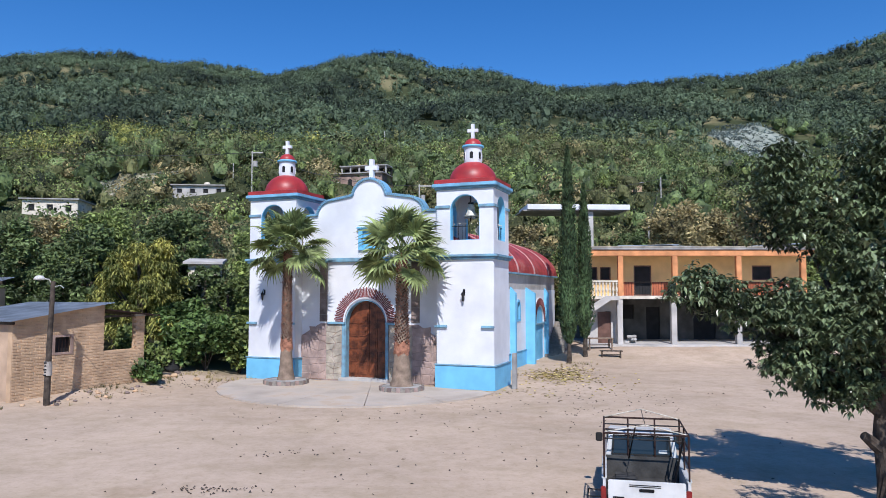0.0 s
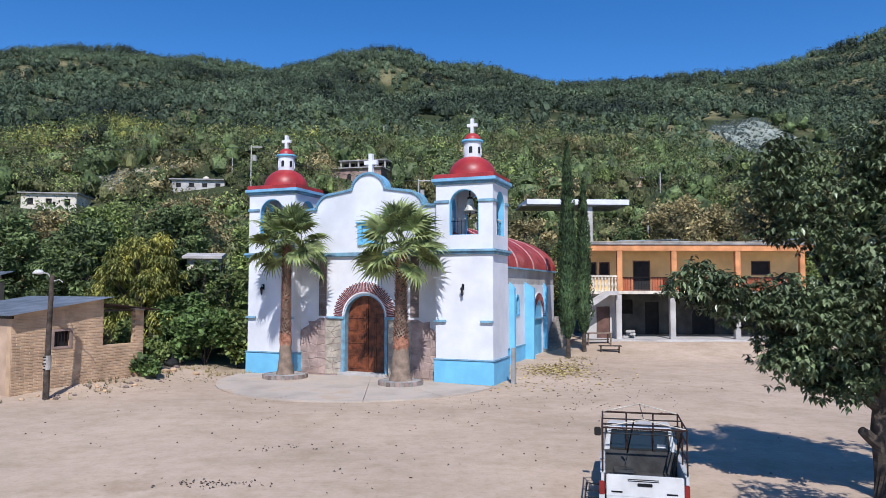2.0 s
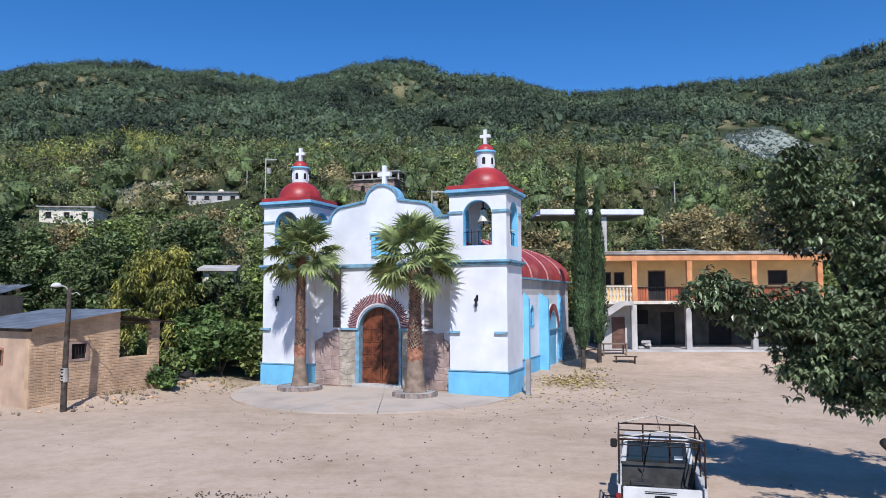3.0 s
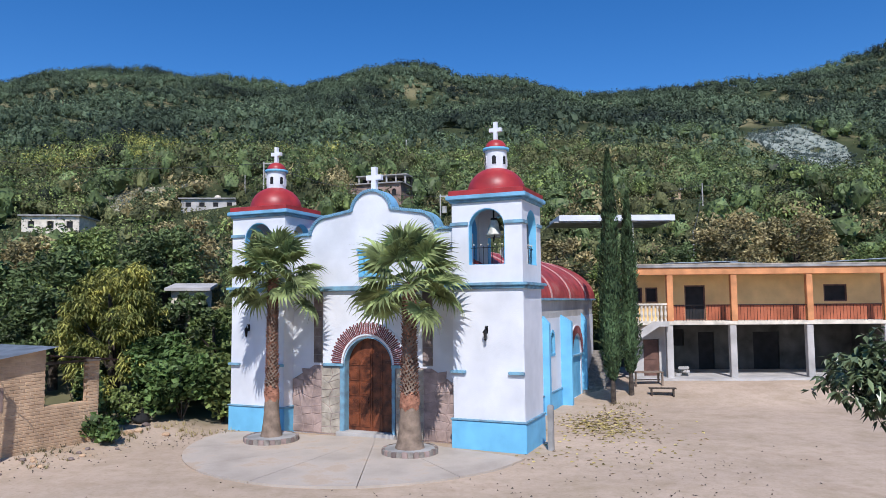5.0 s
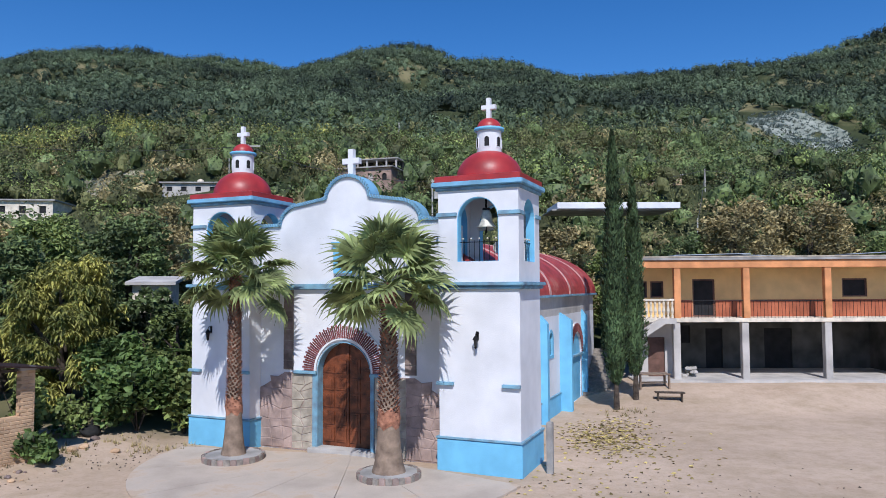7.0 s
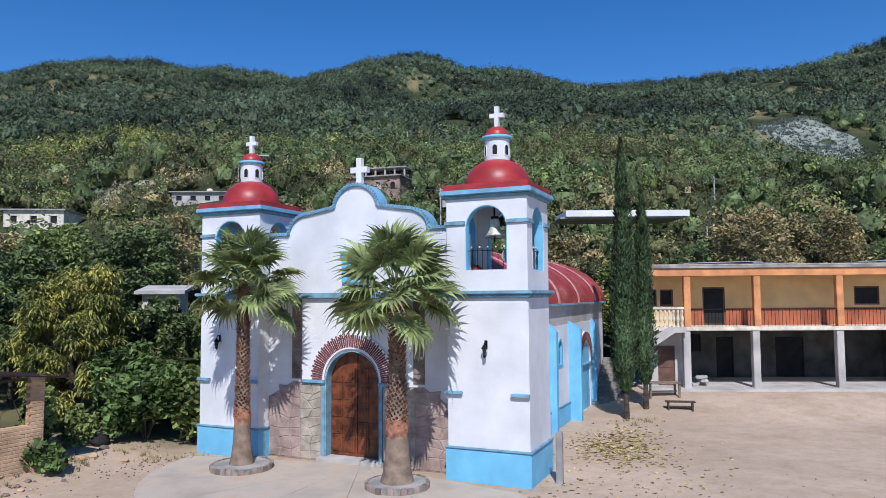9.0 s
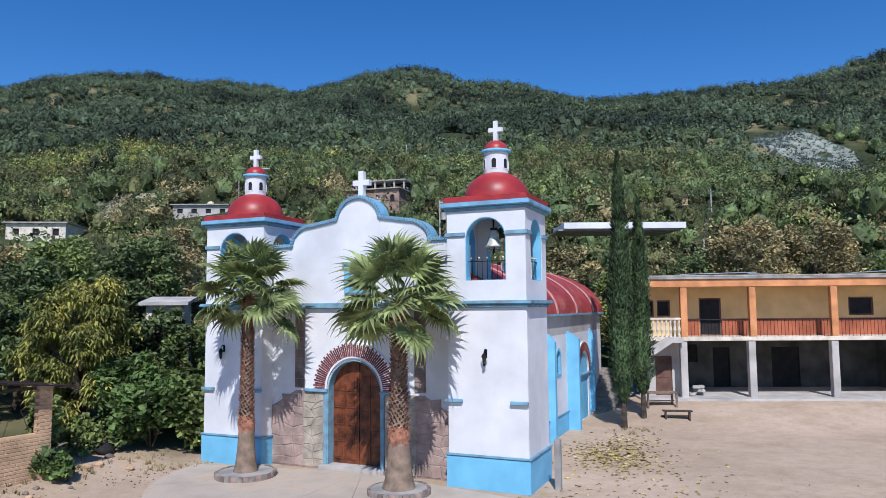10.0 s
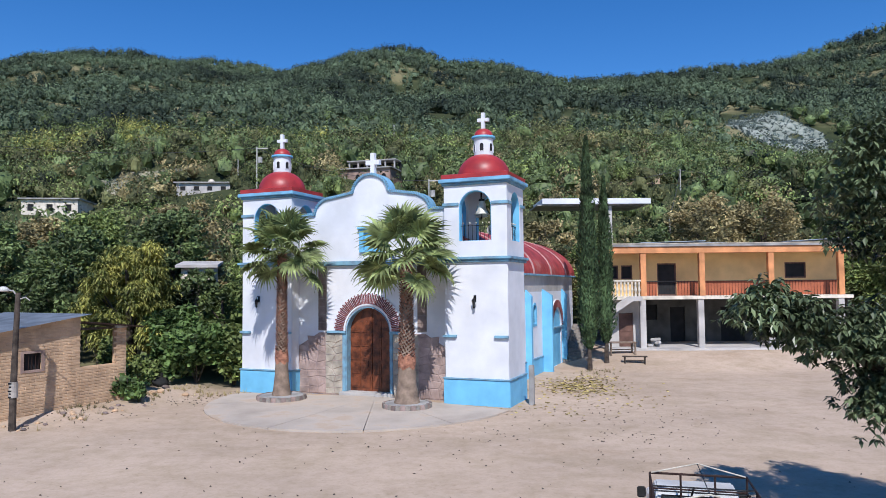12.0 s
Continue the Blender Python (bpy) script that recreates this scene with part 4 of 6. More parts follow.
    # the shade under the balcony is painted into this wall's colour
    lo = part("ground_wall", plate(bmesh.new(), [(13.3, z0), (x1, z0), (x1, zs - 0.24), (13.3, zs - 0.24)], low_open, 0.2, Matrix.Translation((0, lw, 0))), CEMENT_SHADED, ob, "cement wall under the balcony with shade put into its colour")
    part("side_wall", boxed(x1 - 0.2, x1, yf + 0.3, lw, z0, zs - 0.24), CEMENT_SHADED, ob)
    for o in low_open:
        (a, b), (c, _), (_, d), _ = o
        # black sheet painting the shade behind each ground-floor hole
        part("void_screen", boxed(a, c, lw + 0.12, lw + 0.16, b, d), SHADE_SHEET, lo, "black sheet painting the shade in the opening")
    # store room with a brown door under the stair landing
    part("store_wall", plate(bmesh.new(), [(x0, z0), (13.3, z0), (13.3, zs - 0.24), (x0, zs - 0.24)], [[(11.55, z0 + 0.05), (12.55, z0 + 0.05), (12.55, 3.25), (11.55, 3.25)]], 0.2, Matrix.Translation((0, yf + 1.0, 0))), CEMENT_LIGHT, ob, "pale cement store wall")
    # same shade-dark colour on the inner side wall
    part("side_wall", boxed(13.1, 13.3, yf + 1.2, lw, z0, zs - 0.24), CEMENT_SHADED, ob)
    d = part("store_door", boxed(11.57, 12.53, yf + 1.06, yf + 1.12, z0 + 0.06, 3.22, bevel=0.01), BROWN, ob, "brown metal door")
    part("door_rail", boxed(11.62, 12.48, yf + 1.035, yf + 1.062, 1.95, 2.05, bevel=0.008), BROWN, d)
    # balustrade of ivory balusters, then iron railing
    part("balustrade_cap", boxed(10.6, 12.85, yf - 0.16, yf + 0.06, 5.42, 5.55, bevel=0.02), CREAM_LIGHT, ob)
    bm = lathe(bmesh.new(), [(0.075, 0), (0.075, 0.12), (0.05, 0.2), (0.1, 0.42), (0.055, 0.72), (0.075, 0.86), (0.075, 0.98)], 10)
    bmesh.ops.recalc_face_normals(bm, faces=bm.faces)
    me = bpy.data.meshes.new("baluster")
    bm.to_mesh(me)
    bm.free()
    me.materials.append(CREAM_LIGHT)
    for k in range(9):
        piece("baluster", me, ob, Matrix.Translation((10.75 + k * 0.25, yf - 0.05, zs)))
    for k in range(5):
        xa = (13.25, 17.25, 21.95)[k] if k < 3 else None
        if xa is None:
            break
        xb = xa + (3.6, 4.3, 4.35)[k]
        rail = part("railing", tube(bmesh.new(), [(xa, yf - 0.05, 5.42), (xb, yf - 0.05, 5.42)], 0.025, 6), IRON, ob, "thin black iron balcony railing")
        n = int((xb - xa) / 0.2)
        for j in range(n + 1):
            x = xa + (xb - xa) * j / n
            part("bar", tube(bmesh.new(), [(x, yf - 0.05, zs), (x, yf - 0.05, 5.42)], 0.012, 5), IRON, rail)
    # stair flank rising to the balcony
    part("stair_flank", plate(bmesh.new(), [(9.0, 2.0), (9.0, 2.6), (11.9, 4.42), (12.85, 4.42), (12.85, 4.1), (12.2, 4.1)], [], 0.25, Matrix.Translation((0, yf - 0.5, 0))), CEMENT_LIGHT, ob, "pale sloping stair string")
    part("roof_slab", boxed(15.5, 21.5, yf + 1.2, yf + 3.5, zr + 0.1, zr + 0.24, bevel=0.03), CEMENT, ob, "loose sheets on the roof")
    for k, (xa, xb, tilt) in enumerate(((13.0, 17.5, 0.02), (17.0, 21.0, -0.03), (23.0, 27.3, 0.05))):
        bm = boxed(0, xb - xa, 0, 1.6, 0, 0.04, m=Matrix.Translation((xa, yf + 0.2, zr + 0.25)) @ Matrix.Rotation(-tilt, 4, "Y"))
        part("roof_sheet", bm, TIN, ob, "loose metal sheet")
    part("parapet", boxed(x0 - 0.2, x1 + 0.2, yf - 0.26, yf - 0.1, zr + 0.1, zr + 0.2, bevel=0.02), STONE_PALE, ob, "worn pale roof edge")


house()


def outside_stair():
    ob = thing("stairs", "dark worn concrete steps between church and house", "stairs", m=CHURCH @ Matrix.Translation((-1.0, 17.9, 0.05)))
    for k in range(12):
        part("step", boxed(-0.7, 0.66, k * 0.30, k * 0.30 + 0.32, -0.3 if k < 2 else k * 0.2 - 0.4, 0.2 + k * 0.2, bevel=0.015), MORTAR, ob)


outside_stair()


def timber_table():
    ob = thing("table", "weathered plank table standing on the earth", "table", m=pose(10.95, 49.4, float(land(10.95, 49.4)), 0, 0, 4))
    part("tabletop", boxed(-0.9, 0.9, -0.45, 0.45, 0.72, 0.78, bevel=0.01), PALM_SMOOTH, ob)
    for x in (-0.8, 0.8):
        for y in (-0.36, 0.36):
            part("leg", boxed(x - 0.05, x + 0.05, y - 0.05, y + 0.05, -0.05, 0.72), PALM_SMOOTH, ob)
    part("shelf_rail", boxed(-0.78, 0.78, -0.03, 0.03, 0.25, 0.32), PALM_SMOOTH, ob)
    ob = thing("bench", "low dark wooden bench beside the table", "bench", m=pose(11.25, 47.2, float(land(11.25, 47.2)), 0, 0, -8))
    part("seat", boxed(-0.75, 0.75, -0.2, 0.2, 0.4, 0.46, bevel=0.01), BARK, ob)
    for x in (-0.6, 0.6):
        part("leg", boxed(x - 0.04, x + 0.04, -0.17, 0.17, -0.05, 0.4), BARK, ob)
    part("stretcher", boxed(-0.56, 0.56, -0.03, 0.03, 0.15, 0.21), BARK, ob)


timber_table()


def block_pile():
    ob = thing("block_pile", "small pile of loose stones under the balcony", "stones", m=pose(13.9, 52.6, 0.9))
    rng = random.Random(4)
    for k in range(14):
        z = 0.1 + 0.2 * (k // 5)
        m = Matrix.Translation((rng.uniform(-0.4, 0.4), rng.uniform(-0.25, 0.25), z)) @ Matrix.Rotation(rng.uniform(0, 3), 4, "Z")
        part("stone", boxed(-0.2, 0.2, -0.13, 0.13, -0.1, 0.1, m=m, bevel=0.04), CEMENT_LIGHT, ob)


block_pile()


# ---------------------------------------------------------------- adobe building
def adobe_building():
    turn = -math.degrees(math.atan2(2.9, 5.3))
    ob = thing("adobe_shed", "tan adobe shed with a sheet-metal roof and a barred window", "shed", m=pose(-17.6, 28.8, 0.0, 0, 0, turn))
    # local: the long wall runs along +y at x = 0, the building lies to -x
    L1, L2 = 4.15, 6.35
    m = Matrix.Rotation(math.pi / 2, 4, "Z")
    hole = [(1.75, 2.0), (2.6, 2.0), (2.6, 2.75), (1.75, 2.75)]
    part("long_wall", plate(bmesh.new(), [(0, -0.3), (L1, -0.3), (L1, 4.1), (0, 3.45)], [hole], 0.3, m), ADOBE, ob, "tan adobe wall")
    small = [(-2.5, 1.9), (-1.95, 1.9), (-1.95, 2.55), (-2.5, 2.55)]
    part("front_wall", plate(bmesh.new(), [(-6, -0.3), (-0.3, -0.3), (-0.3, 3.3), (-6, 3.3)], [small], 0.3), ADOBE_FACE, ob, "smooth tan plaster wall")
    f = part("window_frame", plate(bmesh.new(), [(-2.55, 1.85), (-1.9, 1.85), (-1.9, 2.6), (-2.55, 2.6)], [[(-2.45, 1.95), (-2.0, 1.95), (-2.0, 2.5), (-2.45, 2.5)]], 0.07, Matrix.Translation((0, -0.03, 0))), PALM_TORN, ob, "small wooden window frame")
    part("mullion", boxed(-2.245, -2.205, -0.02, 0.03, 1.95, 2.5), PALM_TORN, f)
    # black sheet for the unlit room, no room is built
    part("void_screen", boxed(-2.5, -1.95, 0.2, 0.24, 1.9, 2.55), SHADE_SHEET, f, "black sheet painting the shade behind the window")
    part("back_wall", boxed(-6, -0.3, L1 - 0.3, L1, -0.3, 4.05), ADOBE, ob)
    part("low_wall", boxed(-0.3, 0.0, L1, L2, -0.3, 1.95, bevel=0.02), ADOBE, ob, "low adobe wall")
    part("pier", boxed(-0.3, 0.0, L2 - 0.5, L2, 1.95, 3.5, bevel=0.02), ADOBE, ob)
    part("pier_head", boxed(-0.33, 0.03, L2 - 0.55, L2 + 0.03, 3.5, 3.62, bevel=0.02), CEMENT, ob)
    # window bars
    w = part("window_frame", plate(bmesh.new(), [(1.7, 1.95), (2.65, 1.95), (2.65, 2.8), (1.7, 2.8)], [[(1.82, 2.05), (2.53, 2.05), (2.53, 2.7), (1.82, 2.7)]], 0.06, Matrix.Translation((0.03, 0, 0)) @ m), HOUSE_BRICK, ob, "reddish window frame")
    for k in range(5):
        y = 1.9 + k * 0.14
        part("bar", tube(bmesh.new(), [(-0.05, y, 2.03), (-0.05, y, 2.72)], 0.016, 6), RUST, w)
    # shade behind the bars, painted as a black sheet
    part("void_screen", boxed(-0.25, -0.2, 1.75, 2.6, 2.0, 2.75), SHADE_SHEET, w, "black sheet painting the shade behind the bars")
    # courses of adobe blocks on the long wall and the low wall, each block standing a little proud
    rng = random.Random(8)
    vs, fs = [], []
    z = 0.05
    row = 0
    while z < 3.95:
        y = -0.18 * (row % 2)
        while y < L2 - 0.02:
            y0, y1 = max(0.02, y), min(L2 - 0.02, y + 0.38)
            zt = z + 0.125
            mid = (y0 + y1) / 2
            top = 3.45 + 0.65 * mid / L1 - 0.03 if mid < L1 else (1.93 if mid < L2 - 0.5 else 3.48)
            if y1 - y0 > 0.08 and zt < top and not (1.6 < mid < 2.75 and 1.85 < z < 2.8):
                d = 0.006 + rng.uniform(0, 0.012)
                b = len(vs)
                g = 0.01
                vs += [(0.0, y0 + g, z + g), (0.0, y1 - g, z + g), (0.0, y1 - g, zt - g), (0.0, y0 + g, zt - g), (d, y0 + 0.02, z + 0.02), (d, y1 - 0.02, z + 0.02), (d, y1 - 0.02, zt - 0.02), (d, y0 + 0.02, zt - 0.02)]
                fs += [(b + 4, b + 5, b + 6, b + 7), (b, b + 1, b + 5, b + 4), (b + 1, b + 2, b + 6, b + 5), (b + 2, b + 3, b + 7, b + 6), (b + 3, b, b + 4, b + 7)]
            y += 0.38
        z += 0.125
        row += 1
    blocks = new("adobe_coursing", mesh_from("adobe_coursing", vs, fs, ADOBE))
    blocks.parent = ob
    blocks["kind"] = "stuff"
    # corrugated roof sheets
    for k in range(7):
        xa = -6.3 + k * 0.95
        bm = bmesh.new()
        n = 13
        rows = []
        for yy in (-0.35, L1 + 0.3):
            zz = 3.5 + 0.62 * yy / L1
            rows.append([bm.verts.new((xa + 0.96 * i / (n - 1), yy, zz + (0.02 if i % 2 else 0.0))) for i in range(n)])
        for i in range(n - 1):
            bm.faces.new((rows[0][i], rows[0][i + 1], rows[1][i + 1], rows[1][i]))
        bmesh.ops.solidify(bm, geom=bm.faces[:], thickness=0.015)
        part("roof_sheet", bm, TIN, ob, "grey corrugated metal sheet")
    part("rafter", boxed(-6.2, 0.15, -0.1, 0.0, 3.32, 3.44), BARK, ob)
    # small sagging roof over the open bay
    bm = boxed(-2.6, 0.45, L1 + 0.02, L2 + 0.55, 0, 0.05, m=Matrix.Translation((0, 0, 3.82)) @ Matrix.Rotation(radians(0), 4, "X"))
    for v in bm.verts:
        v.co.z -= 0.26 * (v.co.y - L1) / (L2 - L1)
    part("lean_roof", bm, RUST, ob, "dark rusty sheet roof over the bay")
    part("rafter", boxed(-0.2, -0.08, L1, L2 + 0.4, 3.48, 3.58), BARK, ob)
    part("bay_back_wall", boxed(-2.6, -2.4, L1, L2, -0.3, 1.2), ADOBE, ob)


adobe_building()


def back_shed():
    """Low plastered shed among the trees behind the adobe building."""
    x, y = -28.0, 39.6
    ob = thing("back_shed", "low beige shed with a grey metal roof among trees", "shed", m=pose(x, y, float(land(x, y)), 0, 0, 6))
    hole = [(0.6, 2.6), (1.5, 2.6), (1.5, 3.7), (0.6, 3.7)]
    part("front_wall", plate(bmesh.new(), [(-2.4, -0.4), (2.4, -0.4), (2.4, 4.5), (-2.4, 4.5)], [hole], 0.2, Matrix.Translation((0, -1.5, 0))), ADOBE_FACE, ob)
    # black sheet across the hole gives the shade inside
    part("void_screen", boxed(0.6, 1.5, -1.38, -1.34, 2.6, 3.7), SHADE_SHEET, ob, "black sheet painting the shade in the window")
    for xs in (-2.4, 2.2):
        part("side_wall", boxed(xs, xs + 0.2, -1.3, 1.5, -0.4, 4.5), ADOBE_FACE, ob)
    part("back_wall", boxed(-2.2, 2.2, 1.3, 1.5, -0.4, 4.5), ADOBE_FACE, ob)
    bm = bmesh.new()
    rows = [[bm.verts.new((-2.8 + 0.11 * i, yy, 4.55 + 0.16 * (yy + 1.9) + (0.03 if i % 2 else 0))) for i in range(52)] for yy in (-1.9, 1.9)]
    for i in range(51):
        bm.faces.new((rows[0][i], rows[0][i + 1], rows[1][i + 1], rows[1][i]))
    bmesh.ops.solidify(bm, geom=bm.faces[:], thickness=0.02)
    part("roof_sheet", bm, TIN, ob, "grey corrugated metal roof")


back_shed()


def street_lamp():
    ob = thing("street_lamp", "dark wooden lamp post with a white lamp head and notices", "lamp", m=pose(-16.14, 28.86, -0.05, 0, 0, 0))
    part("pole", tube(bmesh.new(), [(0, 0, -0.2), (0.01, 0, 1.4), (0.05, 0, 3.2), (0.11, 0, 5.15)], 0.13, 12, 0.09), BARK, ob, "tarred dark pole")
    arm = part("arm", tube(bmesh.new(), [(0.1, 0, 5.0), (-0.05, -0.05, 5.22), (-0.35, -0.1, 5.27)], 0.03, 8), POLE, ob)
    part("lamp_head", lathe(bmesh.new(), [(0, 0.17), (0.13, 0.15), (0.2, 0.06), (0.24, 0.0), (0.16, -0.02), (0, -0.04)], 20, -0.4, -0.1), PAPER, arm, "white lamp shade", True)
    arm.children[0].matrix_basis = Matrix.Translation((0, 0, 5.22))
    part("bracket", tube(bmesh.new(), [(0.12, 0, 4.9), (0.4, 0.0, 4.98), (0.55, 0, 4.86)], 0.02, 6), POLE, ob, "pale service bracket")
    part("notice_band", lathe(bmesh.new(), [(0.155, 1.3), (0.15, 1.88)], 14, 0.015, 0), CLOTH, ob, "pale torn notices round the pole")
    for z, w in ((1.82, 0.09), (1.7, 0.06), (1.55, 0.1), (1.45, 0.05), (1.33, 0.08)):
        part("print_bar", boxed(-w, w * 0.4, -0.152, -0.143, z - 0.025, z + 0.03), IRON, ob, "dark bar of print")


street_lamp()


# ---------------------------------------------------------------- plants
def leaf_cloud(name, centres, normals_up, size, ratio, material, rng, droop=0.3):
    """Many small bent leaves, each at its own place and turn."""
    n = len(centres)
    c = np.asarray(centres)
    d = rng.normal(size=(n, 3))
    d[:, 2] = d[:, 2] * 0.6 - droop
    d /= np.linalg.norm(d, axis=1)[:, None]
    s = rng.normal(size=(n, 3))
    s -= (s * d).sum(1)[:, None] * d
    s /= np.linalg.norm(s, axis=1)[:, None]
    up = np.cross(d, s)
    ln = size * rng.uniform(0.65, 1.3, n)[:, None]
    w = ln * ratio
    a = c - d * ln * 0.5
    tip = c + d * ln * 0.5
    m = c + up * ln * 0.1
    v = np.stack([a, m + s * w * 0.5, tip, m - s * w * 0.5], 1).reshape(-1, 3)
    f = np.arange(n * 4).reshape(-1, 4)
    return mesh_from(name, v.tolist(), f.tolist(), material)


def blob_points(blobs, density, rng, shell=0.55, gaps=-1.35):
    """Points thickly under the skin of overlapping ellipsoids, thinner inside, with gaps."""
    out = []
    for x, y, z, rx, ry, rz in blobs:
        n = int(density * (rx * ry + ry * rz + rx * rz))
        p = rng.normal(size=(n, 3))
        p /= np.linalg.norm(p, axis=1)[:, None]
        r = 1 - shell * rng.random(n) ** 1.6
        bump = 1 + 0.16 * np.sin(p[:, 0] * 5 + x) * np.cos(p[:, 1] * 6 + y) + 0.12 * np.sin(p[:, 2] * 9 + z)
        q = p * (r * bump)[:, None] * np.array([rx, ry, rz]) + np.array([x, y, z])
        keep = np.sin(q[:, 0] * 2.1 + z) + np.cos(q[:, 1] * 2.3) + np.sin(q[:, 2] * 2.9 + x) > gaps
        out.append(q[keep])
    return np.concatenate(out)


def limb_tree(bm, height, r, rng, lean=0.1, limbs=5, spread=1.6, fork=0.35):
    top = Vector((rng.uniform(-lean, lean) * height, rng.uniform(-lean, lean) * height, height))
    tube(bm, [(0, 0, -0.3), (top.x * 0.15, top.y * 0.1, height * 0.3), (top.x * 0.5, top.y * 0.45, height * 0.65), top], r, 10, r * 0.3)
    for k in range(limbs):
        a = 2 * math.pi * k / limbs + rng.uniform(-0.4, 0.4)
        f = fork + 0.12 * k / limbs * 3
        p = Vector((top.x * f * 0.5, top.y * f * 0.5, height * f))
        e = p + Vector((math.cos(a) * spread * 0.9, math.sin(a) * spread * 0.9, height * rng.uniform(0.25, 0.45)))
        mid = (p + e) / 2 + Vector((0, 0, 0.15 * height * rng.random()))
        tube(bm, [p, mid, e], r * 0.5, 7, r * 0.12)
    return bm


def tree(label, x, y, h, wide, leaf, seed, category="tree", group="", leaf_size=0.3, density=140, trunk_h=0.45, turn=0.0):
    rng = np.random.default_rng(seed)
    pr = random.Random(seed)
    ob = thing("tree", label, category, group, pose(x, y, float(land(x, y)) - 0.1, 0, 0, turn))
    part("trunk", limb_tree(bmesh.new(), h * 0.8, 0.05 * h * 0.55 + 0.05, pr, 0.06, 6, wide * 0.45, trunk_h * 0.7), BARK, ob)
    blobs = []
    for k in range(24):
        a = 2.399 * k + pr.uniform(-0.3, 0.3)
        up = 0.08 + 0.8 * (1 - k / 23)
        rr = wide * pr.uniform(0.5, 0.72) * math.sqrt(max(0.05, 1 - (up * 1.04) ** 2))
        s = pr.uniform(0.17, 0.3) * wide
        zz = h * (trunk_h + (1 - trunk_h) * up) - s * 0.2
        blobs.append((rr * math.cos(a), rr * math.sin(a), zz, s, s, s * pr.uniform(0.7, 0.95)))
    pts = blob_points(blobs, density, rng, 0.8)
    if leaf is LEAF_YELLOW:
        crown = new("crown", whorl_mesh(pts[::2], 7, 0.26, 0.44, 0.26, leaf, rng))
    else:
        crown = new("crown", leaf_cloud("crown", pts, None, leaf_size, 0.5, leaf, rng))
    crown.parent = ob
    return ob


def whorl_mesh(tips, per, short, long, ratio, material, rng):
    """Whorls of long drooping leaves at each twig end."""
    n = len(tips)
    c = np.repeat(tips, per, 0)
    a = np.tile(np.arange(per) * 2 * np.pi / per, n) + np.repeat(rng.random(n) * 6.28, per) + rng.normal(size=n * per) * 0.5
    dip = rng.uniform(-1.05, 0.3, n * per)
    d = np.stack([np.cos(a) * np.cos(dip), np.sin(a) * np.cos(dip), np.sin(dip)], -1)
    s = np.stack([-np.sin(a), np.cos(a), np.zeros_like(a)], -1)
    ln = rng.uniform(short, long, n * per)[:, None]
    w = ln * ratio
    p0 = c + d * 0.02
    p1 = c + d * ln * 0.55
    p2 = c + d * ln - np.array([0, 0, 1.0]) * ln * 0.28
    v = np.stack([p0, p1 + s * w * 0.5, p2, p1 - s * w * 0.5], 1).reshape(-1, 3)
    return mesh_from("crown", v.tolist(), np.arange(n * per * 4).reshape(-1, 4).tolist(), material)


